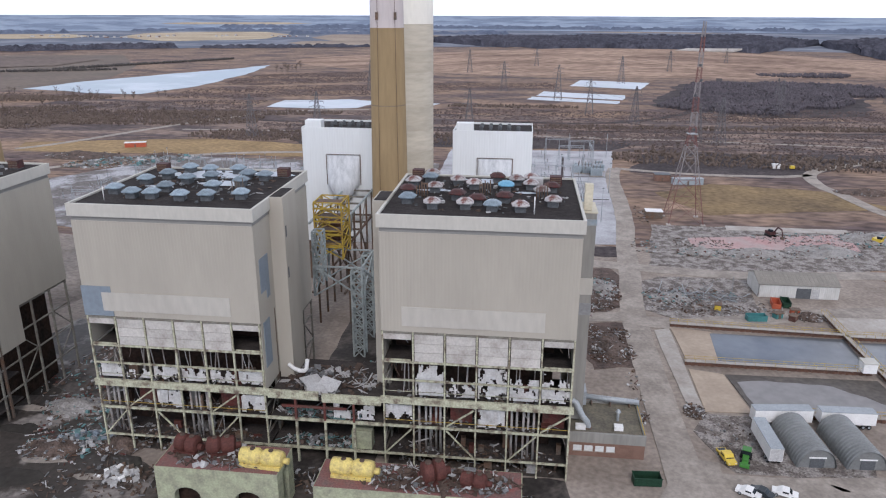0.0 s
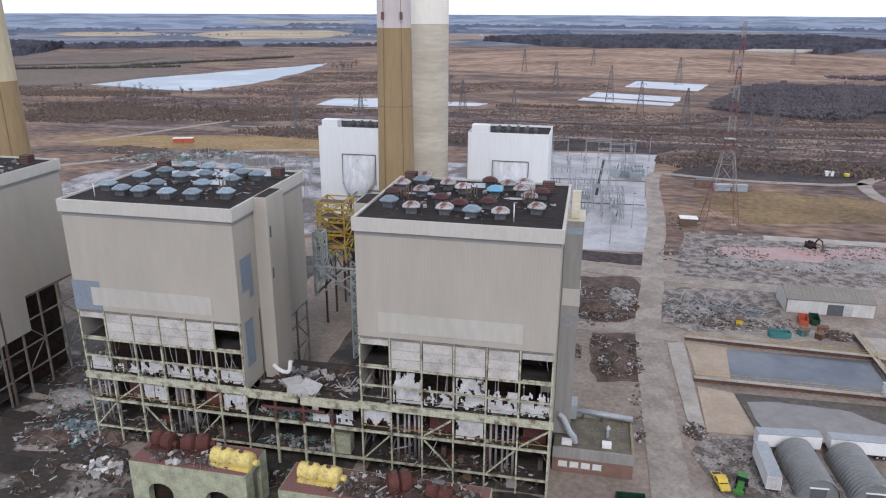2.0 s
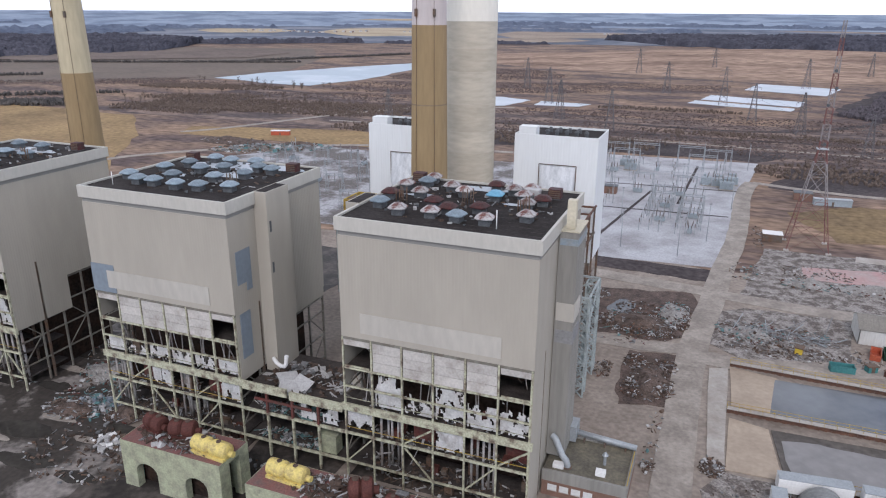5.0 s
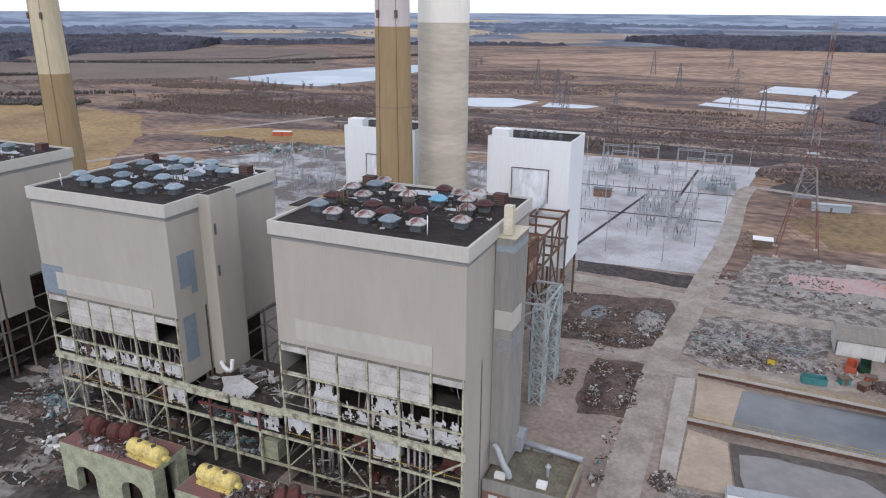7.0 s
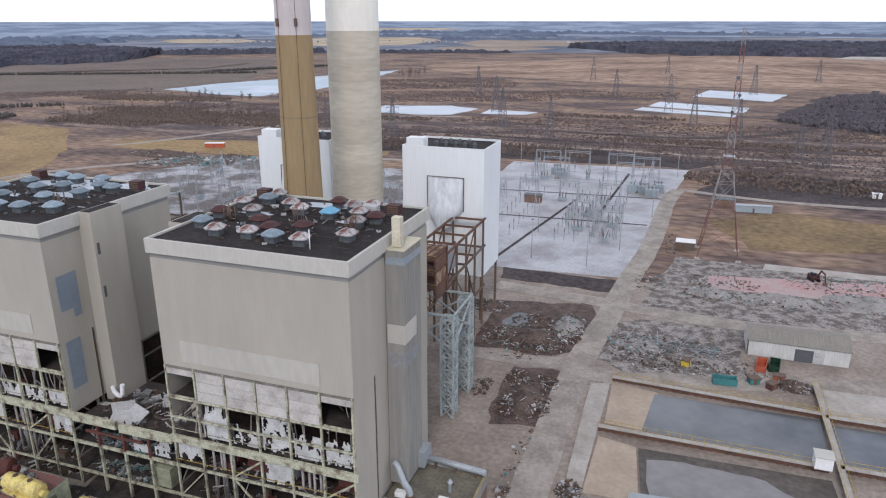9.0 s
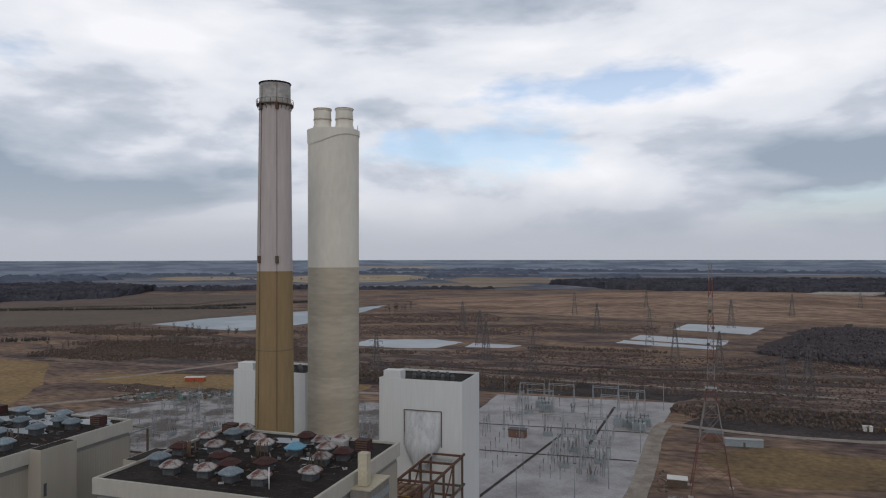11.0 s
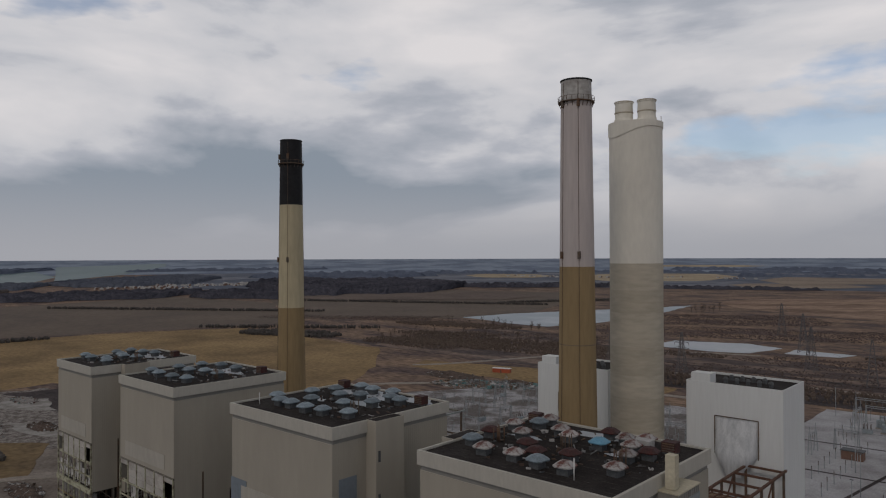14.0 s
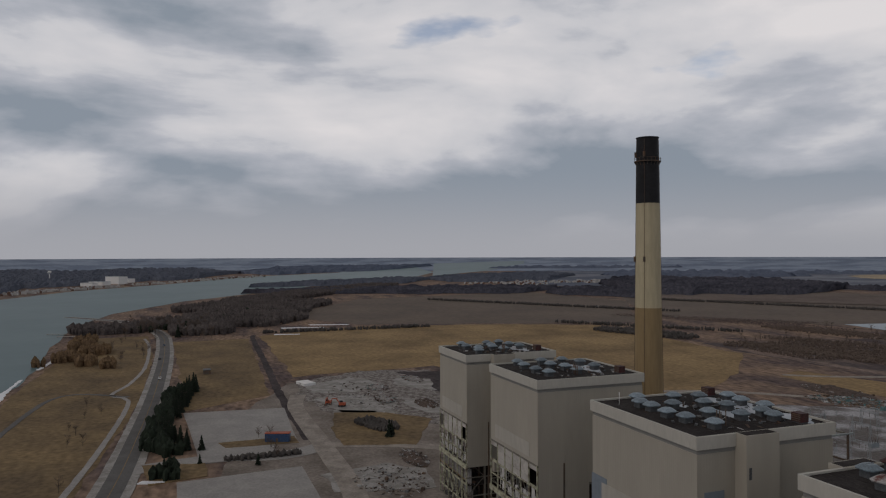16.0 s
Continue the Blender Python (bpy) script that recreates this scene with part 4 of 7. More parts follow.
    # open steel along the flanks under the cladding
    for side in (0, 1):
        x = 0.3 if side == 0 else w - 0.3
        lo = left_low if side == 0 else right_low
        if lo < 1:
            continue
        for k in range(1, 6):
            y = k * depth / 5.0
            part("column", box(x - 0.2, min(y, depth - 0.5) - 0.2, 0, x + 0.2, min(y, depth - 0.5) + 0.2, lo), "steel_grey", t)
            for z in (6, 12, 18, lo - 0.4):
                part("beam", beam((x, y - depth / 5 + 0.2, z), (x, y - 0.2, z), 0.3), "steel_grey", t)
            if k % 2:
                part("brace", beam((x, y - depth / 5 + 0.2, 6), (x, y - 0.2, 12), 0.2), "steel_grey", t)
                part("brace", beam((x, y - depth / 5 + 0.2, 18), (x, y - 0.2, 12), 0.2), "steel_grey", t)
    return t


def strew(name, label, cx, cy, rx, ry, z, count, mats, seed, size=1.6, category="scrap", height=0.8, turn=0.0, long_=0.6):
    """Loose bars, sheets and lumps scattered over an oval, thicker in the middle: one joined heap."""
    rng = random.Random(seed)
    bm = bmesh.new()
    idx = []
    for k in range(count):
        r, a = math.sqrt(rng.random()), rng.uniform(0, 2 * math.pi)
        x, y = rx * r * math.cos(a), ry * r * math.sin(a)
        x, y = x * math.cos(turn) - y * math.sin(turn), x * math.sin(turn) + y * math.cos(turn)
        zz = z + height * (1 - r) * rng.random() + 0.08
        L = size * rng.uniform(0.3, 1.3) * (1.6 if rng.random() < long_ * 0.4 else 1)
        p = Vector((cx + x, cy + y, zz))
        d = Vector((rng.uniform(-1, 1), rng.uniform(-1, 1), rng.uniform(-0.25, 0.3))).normalized() * L / 2
        f0 = len(bm.faces)
        kind = rng.random()
        if kind < long_:
            bm_beam(bm, p - d, p + d, rng.uniform(0.06, 0.22))
        elif kind < long_ + 0.2:
            bm_beam(bm, p - d * .7, p + d * .7, rng.uniform(0.5, 1.1) * size * .6, 0.06)
        else:
            bm_beam(bm, p - d * .3, p + d * .3, L * rng.uniform(.3, .6), L * rng.uniform(.2, .5))
        idx += [rng.randrange(len(mats))] * (len(bm.faces) - f0)
    bm.faces.ensure_lookup_table()
    for f, i in zip(bm.faces, idx):
        f.material_index = i
    me = bpy.data.meshes.new(name)
    bm.to_mesh(me)
    bm.free()
    for m in mats:
        me.materials.append(MAT[m])
    return tagged(new(name, me), label, category, kind="stuff")


def heap(label, cx, cy, rx, ry, h, material_, seed, name="spoil_mound", z=0.2):
    """A mound of tipped rubble with an uneven surface."""
    bm = bmesh.new()
    n, rings = 28, 9
    prev = None
    for j in range(rings + 1):
        r = j / rings
        ring = []
        for i in range(n):
            a = 2 * math.pi * i / n
            rr = r * (1 + 0.25 * noise.noise(Vector((math.cos(a) * 1.3, math.sin(a) * 1.3, seed))))
            x, y = rx * rr * math.cos(a), ry * rr * math.sin(a)
            hh = h * (1 - r) ** 0.8 * (1 + 0.5 * noise.noise(Vector((x / rx * 2.5, y / ry * 2.5, seed + 5)))) + 0.35 * (1 - r * r) * noise.noise(Vector((x, y, seed)))
            ring.append(bm.verts.new((x, y, hh - 0.25 * r)))
        if prev:
            for i in range(n):
                bm.faces.new((prev[i], ring[i], ring[(i + 1) % n], prev[(i + 1) % n]))
        prev = ring
    bmesh.ops.remove_doubles(bm, verts=bm.verts, dist=0.001)
    return solid(name, bm, material_, label, "rubble", at=(cx, cy, z))


boiler_house(-35.8, 0, -1, "beige ribbed-metal boiler house with a stripped steel base", 3, right_low=0, left_low=20)
boiler_house(-94, -59, 1, "beige ribbed-metal boiler house with a blue-patched flank", 4, right_low=22)
boiler_house(-151, -120.7, -1, "beige ribbed-metal boiler house above open steelwork", 5, right_low=24, near=False)
boiler_house(-196.4, -170.6, 1, "beige ribbed-metal boiler house at the end of the row", 6, right_low=24, near=False)


def house_patches():
    for x0, x1 in ((-35.8, 0), (-94, -59), (-151, -120.7), (-196.4, -170.6)):
        # dark sheet that paints shade on the ground inside the open house
        patch("basement_floor", [(x0 + .3, 0.5), (x1 - .3, 0.5), (x1 - .3, 32.4), (x0 + .3, 32.4)], "mud_dark", 0.24, "dark mud sheet painting the shade under the boiler house", "ground", 0, 5)
        for k, z in enumerate((0.25, 3.3, 9.6, 15.5)):
            strew("floor_debris", "twisted scrap littering the open floor", (x0 + x1) / 2, 2.8, (x1 - x0) * .46, 2.4, z, 170 if x0 > -100 else 60, ["scrap_brown", "steel_dark", "scrap_brown", "scrap_grey", "scrap_white"], 600 + k + x0, 1.3, height=0.5)
    for nm, b, m in (("wall_patch", (-94.2, -0.15, 30.1, -88.2, -0.02, 36.2), "patch_blue"),):
        solid(nm, box(*b), m, "slate-blue replacement sheet on the cladding", "panel")
    for z0, z1, y0, y1 in ((35.5, 42.2, 1.6, 6.0), (20.0, 29.5, 1.4, 4.6), (33.6, 35.5, 4.4, 6.0)):
        solid("wall_patch", box(-59.02, y0, z0, -58.86, y1, z1), "patch_blue", "slate-blue replacement sheet on the flank", "panel")


house_patches()


# ---- between the first two houses ----
def link_bay():
    t = thing("link_frame", "pale green and red steel frame joining two boiler houses", "steel frame", at=(-59, 0, 0))
    w = 23.2
    part("girder", box(0.4, -0.45, 14.5, 10.5, 0.15, 16.2), "steel_green", t)
    part("girder", box(11.2, -0.45, 14.2, w - 0.4, 0.15, 15.9), "steel_green", t)
    part("beam", box(0, -0.2, 9.6, w, 0.16, 10.2), "steel_green", t)
    part("beam", box(0, -0.2, 3.3, w, 0.16, 3.8), "steel_green", t)
    for i in range(1, 4):
        x = i * w / 4
        part("column", box(x - 0.22, -0.28, 0, x + 0.22, 0.22, 10.0), "steel_green", t)
        part("column", box(x - 0.22, -0.28, 10.0, x + 0.22, 0.22, 14.6), "steel_red", t, "dark red painted column")
    part("beam", box(3, -0.3, 12.6, 16, 0.0, 13.1), "steel_red", t, "dark red painted beam")
    for z in (3.0, 9.3, 13.9):
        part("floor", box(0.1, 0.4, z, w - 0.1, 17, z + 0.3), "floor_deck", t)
    # near-black sheet paints shade at the back of the link bay
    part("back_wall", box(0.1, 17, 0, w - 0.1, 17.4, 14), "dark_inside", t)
    for i, x in enumerate((13.2, 18.0)):
        part("lagging", torn_sheet(x, 10.4, x + 3.4, 13.8, 0.5, 40 + i, 0.7), "lagging", t, "torn white lagging")["kind"] = "stuff"
    part("cabinet", box(16.6, 0.6, 3.6, 20.6, 3.0, 7.6), "pedestal_green", t, "pale green switch cabinet")
    strew("floor_debris", "twisted scrap and dust on the exposed upper floor", -48, 8, 10, 7, 14.2, 260, ["scrap_grey", "scrap_brown", "scrap_white", "scrap_brown"], 11, 2.2)
    for z in (3.3, 9.6):
        strew("floor_debris", "scrap spilled along the floor edge", -48, 3, 10, 2.2, z, 160, ["scrap_grey", "scrap_brown", "scrap_white", "scrap_teal"], 12 + z, 1.6)
    # white sheets slumped on the deck
    for k, (x, y, a, tilt) in enumerate(((-49.5, 2.6, 20, 24), (-47.5, 4.0, -15, 30), (-51.2, 4.8, 50, 15))):
        bm = box(-2.1, -1.5, 0, 2.1, 1.5, 0.12)
        bmesh.ops.transform(bm, matrix=pose(x, y, 15.3 + 0.3 * k, tilt, 8, a), verts=bm.verts)
        solid("roof_sheet", bm, "scrap_white", "crumpled white roofing sheet lying on the deck", "sheet metal")
    solid("vent_pipe", tube([(-57.0, 8.4, 17.2), (-55.6, 7.4, 16.9), (-54.2, 6.8, 16.8), (-53.2, 6.5, 17.0), (-52.7, 6.4, 17.6), (-52.6, 6.4, 18.4), (-52.4, 6.4, 19.6)], 0.42, 12), "paint_white", "bent white ventilation pipe beside the stair tower", "pipe")


link_bay()


# ---- roof ventilators ----
def roof_vent(style, size=1.0):
    hood, word = {"blue": ("hood_blue", "pale blue-grey"), "rust": ("hood_rust", "white and rust-red"), "red": ("hood_red", "dark red"), "sky": ("hood_sky", "bright blue tarpaulin")}[style]
    t = thing("roof_vent", "%s sheet-metal roof ventilator hood" % word, "ventilator", "roof ventilators")
    s = size
    part("base", box(-0.95 * s, -0.95 * s, 0, 0.95 * s, 0.95 * s, 1.35 * s), "vent_base", t)
    bm = bmesh.new()
    rows = []
    for r, z in ((1.55, 1.2), (1.6, 1.4), (0.8, 2.0), (0.6, 2.05)):
        k = r * s
        rows.append([bm.verts.new((k * cx, k * cy, z * s)) for cx, cy in ((1, -0.66), (1, 0.66), (0.66, 1), (-0.66, 1), (-1, 0.66), (-1, -0.66), (-0.66, -1), (0.66, -1))])
    for a, b in zip(rows, rows[1:]):
        for i in range(8):
            bm.faces.new((a[i], a[(i + 1) % 8], b[(i + 1) % 8], b[i]))
    bm.faces.new(rows[-1])
    bm.faces.new(rows[0][::-1])
    part("hood", bm, hood, t)
    part("seam", box(-0.06 * s, -0.8 * s, 2.0 * s, 0.06 * s, 0.8 * s, 2.1 * s), hood, t)
    return t


def cooling_box():
    t = thing("fan_box", "dark red roof fan housing with a louvred face", "ventilator", "roof fans")
    part("body", box(-1.2, -1.0, 0.25, 1.2, 1.0, 2.0), "hood_red", t)
    part("curb", box(-1.1, -0.9, 0, 1.1, 0.9, 0.25), "vent_base", t)
    for k in range(4):
        part("louvre", box(-1.05, -1.1, 0.4 + k * 0.4, 1.05, -1.0, 0.6 + k * 0.4), "steel_dark", t)
    return t


def roofs():
    vents = {k: roof_vent(k, 1.0) for k in ("blue", "rust", "red", "sky")}
    fan = cooling_box()
    used = set()

    def place(proto, m):
        if proto.name in used:
            copy_thing(proto, m)
        else:
            used.add(proto.name)
            proto.matrix_basis = m

    rng = random.Random(5)
    z = 52.15
    for x, y in ((-90, 10), (-85, 7), (-81, 7), (-75, 6.3), (-70, 7), (-64, 9), (-80, 21), (-86, 25), (-81, 13), (-72, 15), (-79, 31), (-69, 27), (-65, 26), (-88, 19), (-76, 24), (-68, 20), (-84, 32), (-73, 32)):
        place(vents["blue"], pose(x, y * 0.92, z, 0, 0, rng.uniform(-8, 8)))
    for x, y in ((-62, 27.5), (-90, 29)):
        place(fan, pose(x, y, z, 0, 0, 0))
    for x, y, k in ((-32, 10, "blue"), (-27, 6.6, "rust"), (-21, 7, "rust"), (-16, 6.2, "blue"), (-11, 6.2, "rust"), (-5, 11, "rust"), (-14, 23, "sky"), (-23, 14, "red"), (-14, 13, "red"), (-24, 27, "rust"), (-30, 29, "blue"), (-33, 25, "rust"), (-20.5, 24, "rust"), (-12, 29, "rust"), (-9, 31, "rust"), (-5, 23, "red"), (-28, 20, "rust"), (-19, 10.5, "red"), (-9, 25, "rust"), (-16, 31, "red"), (-7, 19, "rust"), (-30, 33, "rust"), (-33, 17, "red")):
        place(vents[k], pose(x, y * 0.92, z, 0, 0, rng.uniform(-10, 10)))
    for x, y in ((-33, 30), (-4, 27)):
        place(fan, pose(x, y, z, 0, 0, 0))
    for x0, x1 in ((-151, -120.7), (-196.4, -170.6)):
        for k in range(11):
            u, v = (k % 4 + 0.7 + rng.uniform(-.2, .2)) / 4.6, (k // 4 + 0.6 + rng.uniform(-.2, .2)) / 3.4
            place(vents["blue"], pose(x0 + u * (x1 - x0), 2.6 + v * 27, z, 0, 0, rng.uniform(-8, 8)))
        place(fan, pose(x1 - 4, 28, z, 0, 0, 0))
    # clusters of thin vent pipes, loose sheets and puddles of snow on the roofs
    for cx, cy in ((-31, 14), (-8, 15), (-67, 11.5), (-19, 17), (-128, 15), (-176, 15)):
        t = thing("vent_pipes", "cluster of thin dark roof vent pipes", "pipe", "vent pipes")
        for k in range(5):
            x, y = cx + k * 0.5, cy + rng.uniform(-.4, .4)
            part("pipe", tube([(x, y, z), (x, y, z + rng.uniform(2.2, 3.2))], 0.11, 6), "steel_dark", t)
    for x0, x1 in ((-35.8, 0), (-94, -59), (-151, -120.7), (-196.4, -170.6)):
        strew("roof_litter", "loose sheets and litter on the tar roof", (x0 + x1) / 2, 17, (x1 - x0) * .46, 14.0, z, 130, ["scrap_grey", "scrap_brown", "vent_base", "steel_dark", "scrap_white"], 70 + x0, 1.3, height=0.35, long_=0.4)
    for cx, cy, rx, ry in ((-78, 28, 9, 4), (-72, 20, 5, 2.2), (-84, 16, 3, 1.2), (-18, 29, 5, 2), (-10, 20, 2, .8), (-28, 20, 3, 1), (-66, 30, 5, 2.5), (-136, 24, 7, 3), (-182, 24, 6, 3)):
        pts = [(cx + rx * math.cos(a) * (1 + 0.3 * math.sin(3 * a + cx)), cy + ry * math.sin(a)) for a in [k * math.pi / 9 for k in range(18)]]
        patch("snow_patch", pts, "ice", z + 0.03, "thin sheet of ice and meltwater on the roof", "ice", 0.4, 1.0, 0.02, kind="")
    solid("roof_hatch", box(-9.4, 24.5, z, -6.6, 26.5, z + 1.9), "scrap_white", "boxy white sheet-metal roof hatch", "hatch")
    solid("roof_pole", tube([(-8.5, 4.2, z), (-8.5, 4.2, z + 3.2)], 0.1, 6), "paint_white", "thin white pole on the roof edge", "pole")
    solid("roof_pole", tube([(-89.3, 4, z), (-89.3, 4, z + 2.6)], 0.08, 6), "paint_white", "thin white pole on the roof edge", "pole")


roofs()


# ---- east flank: service shaft, annex and duct steelwork ----
def service_shaft():
    t = thing("service_shaft", "tall weathered grey sheet-metal shaft with a blue band", "shaft", at=(0, 0, 0))
    part("body", turned(ribbed(13.0, 20.5, 6, 50.3, 0.7, 0.08, 3.3), (3.4, 0, 0), 90), "cladding_grey", t)
    part("band", box(0.3, 12.9, 47.9, 3.5, 20.6, 49.1), "band_blue", t, "faded blue band")
    part("panel", box(0.3, 12.9, 33.8, 3.55, 18.0, 37.2), "repair", t, "pale replacement panel")
    part("panel", box(0.3, 12.92, 29.5, 3.52, 18.6, 32.0), "patch_grey", t, "dull grey panel")
    part("cap", box(0.2, 12.8, 50.3, 3.6, 20.7, 50.5), "cream", t)
    part("flue", box(1.0, 14.0, 50.6, 2.5, 15.4, 55.6), "cream", t, "cream sheet-metal flue")


mat("rust_pale", (0.33, 0.25, 0.17), 0.8, scale=0.5, fine=3, second=(0.14, 0.07, 0.045), amount=0.52, edge=0.08, spread=0.25, bump=0.2)
mat("cladding_grey", (0.265, 0.255, 0.23), 0.6, scale=0.25, fine=1.5, spread=0.12, second=(0.205, 0.198, 0.18), streak=(1, 1, 0.1), bump=0)
mat("band_blue", (0.24, 0.30, 0.345), 0.6, scale=0.3, fine=2, spread=0.15, second=(0.27, 0.275, 0.265), bump=0)
mat("patch_grey", (0.25, 0.25, 0.25), 0.6, scale=0.3, fine=2, spread=0.15, bump=0)
mat("cream", (0.55, 0.50, 0.38), 0.6, scale=0.3, fine=2, spread=0.15, bump=0)
service_shaft()


def annex():
    t = thing("annex", "low brick annex with a flat roof and white windows", "building", at=(0.4, 8.6, 0))
    w, d, h = 15.4, 13.0, 5.6
    part("front_wall", box(0, 0, 0, w, 0.35, 3.4), "brick_brown", t)
    part("right_wall", box(w - 0.35, 0.36, 0, w, d, 3.4), "brick_brown", t)
    part("back_wall", box(0, d - 0.35, 0, w - 0.36, d, 3.4), "brick_brown", t)
    part("fascia", box(-0.02, -0.12, 3.4, w + 0.12, 0.4, h), "cladding_grey", t)
    part("fascia", box(w - 0.4, 0.4, 3.4, w + 0.12, d, h), "cladding_grey", t)
    part("fascia", box(0, d - 0.4, 3.4, w - 0.4, d + 0.1, h), "cladding_grey", t)
    part("roof", box(0.1, 0.4, h - 0.7, w - 0.4, d - 0.4, h - 0.4), "roof_olive", t)
    for k in range(4):
        x = 1.2 + k * 2.2
        wi = part("window", box(x, -0.06, 1.5, x + 1.7, 0.02, 2.7), "glass_pale", t)
        part("window_sill", box(x - 0.1, -0.14, 1.36, x + 1.8, 0.0, 1.48), "concrete", wi)
    for a, b in (((1.6, 1.6), (3.6, 2.8)), ((9.4, 2.0), (11.2, 3.4))):
        part("roof_hatch", box(*a, h - 0.4, *b, h + 0.5), "paint_white", t, "white roof hatch")
    part("vent", lathe([(0.3, h - 0.4), (0.3, h + 1.6), (0.6, h + 1.7), (0.2, h + 2.3)], 10, centre=(10.5, 6)), "galvanised", t)
    part("rail", beam((w - 0.1, 0.5, h + 0.05), (w - 0.1, d, h + 0.05), 0.14), "steel_yellow", t)
    pipe = thing("exhaust_pipe", "thick bent grey metal pipe on the annex roof", "pipe")
    part("pipe", tube([(1.2, 12.4, 10.6), (1.9, 12.0, 10.3), (2.6, 11.7, 9.0), (3.4, 11.3, 7.6), (4.3, 11.2, 6.6), (4.6, 11.2, 5.4)], 0.62, 12), "galvanised", pipe)
    part("flange", lathe([(0.8, 5.2), (0.8, 5.45)], 12, centre=(4.6, 11.2)), "steel_dark", pipe)
    duct = thing("roof_duct", "long grey metal duct crossing behind the annex roof", "duct")
    part("duct", tube([(3.0, 21.0, 7.0), (16.0, 20.4, 6.4)], 0.6, 10), "galvanised", duct)
    part("box", box(2.4, 18.4, 6.2, 4.6, 22.2, 9.4), "galvanised", duct)
    for x in (6, 10, 14):
        part("saddle", box(x - 0.15, 20.0, 4.9, x + 0.15, 21.4, 6.3), "steel_dark", duct)


mat("roof_olive", (0.17, 0.15, 0.11), 0.9, scale=0.3, fine=2, spread=0.25, second=(0.11, 0.10, 0.08), bump=0.2)
annex()


def lattice(t, x0, y0, x1, y1, z0, z1, lift, w, m, floors=False, name="leg"):
    """Four legs with cross bracing on each face, in lifts."""
    cs = [(x0, y0), (x1, y0), (x1, y1), (x0, y1)]
    for x, y in cs:
        part(name, beam((x, y, z0), (x, y, z1), w * 1.5), m, t)
    n = max(1, round((z1 - z0) / lift))
    for k in range(n):
        a, b = z0 + (z1 - z0) * k / n, z0 + (z1 - z0) * (k + 1) / n
        for i in range(4):
            p, q = cs[i], cs[(i + 1) % 4]
            bm = bmesh.new()
            bm_beam(bm, (*p, a), (*q, b), w)
            bm_beam(bm, (*q, a), (*p, b), w)
            bm_beam(bm, (*p, b), (*q, b), w * 1.2)
            part("bracing", bm, m, t)
        if floors:
            part("platform", box(x0 + 0.3, y0 + 0.3, b - 0.1, x1 - 0.3, (y0 + y1) / 2, b), "steel_dark", t)


def duct_steel(x, rusted, label):
    """The duct support between a boiler house and its precipitator building."""
    t = thing("duct_support", label, "steel frame", "duct supports", at=(x, 0, 0))
    s = 1
    # slender front tower and deep truss
    lattice(t, s * 2.6, 46.0, s * 5.4, 49.0, 0, 24, 3.0, 0.26, "steel_blue")
    lattice(t, s * 2.6, 58.0, s * 5.4, 61.0, 0, 24, 3.0, 0.26, "steel_blue")
    lattice(t, s * -7.0, 46.0, s * 5.4, 60.0, 17, 25, 8.0, 0.34, "steel_blue")
    lattice(t, s * -7.0, 46.0, s * -4.6, 49.0, 20, 34, 3.5, 0.24, "steel_blue")
    # yellow stair scaffold above
    lattice(t, s * -8.0, 52.0, s * -0.8, 60.0, 25, 36 if rusted else 40, 3.4, 0.24, "rust" if rusted else "steel_yellow", True, "post")
    for k in range(3 if rusted else 4):
        z = 28.4 + k * 3.4
        part("handrail", box(min(s * -8.2, s * -0.6), 51.8, z + 0.9, max(s * -8.2, s * -0.6), 51.9, z + 1.0), "steel_yellow", t)
        part("edge_beam", box(min(s * -8.2, s * -0.6), 51.7, z - 0.35, max(s * -8.2, s * -0.6), 51.95, z + 0.1), "rust" if rusted else "steel_yellow", t)
    # rusted frame reaching back to the building
    for y in (66, 74, 82, 90, 98):
        for xx in (s * -12, s * -3):
            part("column", beam((xx, y, 0), (xx, y, 32), 0.5), "steel_dark", t)
        part("cross_beam", beam((s * -12, y, 32), (s * -3, y, 32), 0.5), "rust" if rusted else "steel_grey", t)
        part("cross_beam", beam((s * -12, y, 24), (s * -3, y, 24), 0.5), "steel_dark", t)
    for xx in (s * -12, s * -3):
        for z in (12, 24, 32):
            part("long_beam", beam((xx, 60, z), (xx, 100, z), 0.5), ("rust" if rusted else "steel_blue") if z == 32 else "steel_dark", t)
        for y in (66, 82):
            part("brace", beam((xx, y, 24), (xx, y + 8, 32), 0.3), "rust" if rusted else "steel_grey", t)
            part("brace", beam((xx, y + 8, 12), (xx, y, 24), 0.3), "steel_dark", t)
    if rusted:
        for z, m in ((25.6, "rust"), (29.0, "rust_pale"), (32.4, "rust")):
            part("casing_sheet", box(-7.8, 51.9, z, -3.4, 52.0, z + 2.9), m, t, "rust-streaked casing sheet")
            part("casing_sheet", box(-0.75, 52.4, z, -0.65, 58.8, z + 2.9), m, t, "rust-streaked casing sheet")
        part("deck_plate", box(-8.0, 52.0, 35.9, -0.8, 60.0, 36.05), "rust_pale", t)
        for k in range(5):
            part("roof_bar", beam((-7.6 + k * 1.6, 52.2, 36.3), (-6.9 + k * 1.6, 59.6, 36.5), 0.25), "rust", t)
    part("duct_stub", box(min(s * -10, s * -4), 62, 25, max(s * -10, s * -4), 70, 31.5), "rust", t, "rust-streaked duct stub")
    part("hopper", box(min(s * -9, s * -5), 72, 24.3, max(s * -9, s * -5), 80, 30), "galvanised", t)


duct_steel(-55.5, False, "blue-grey lattice duct support with a yellow stair scaffold")
duct_steel(-4.5, True, "blue-grey lattice duct support with rusted platforms")
duct_steel(-108.0, False, "blue-grey lattice duct support behind a boiler house")


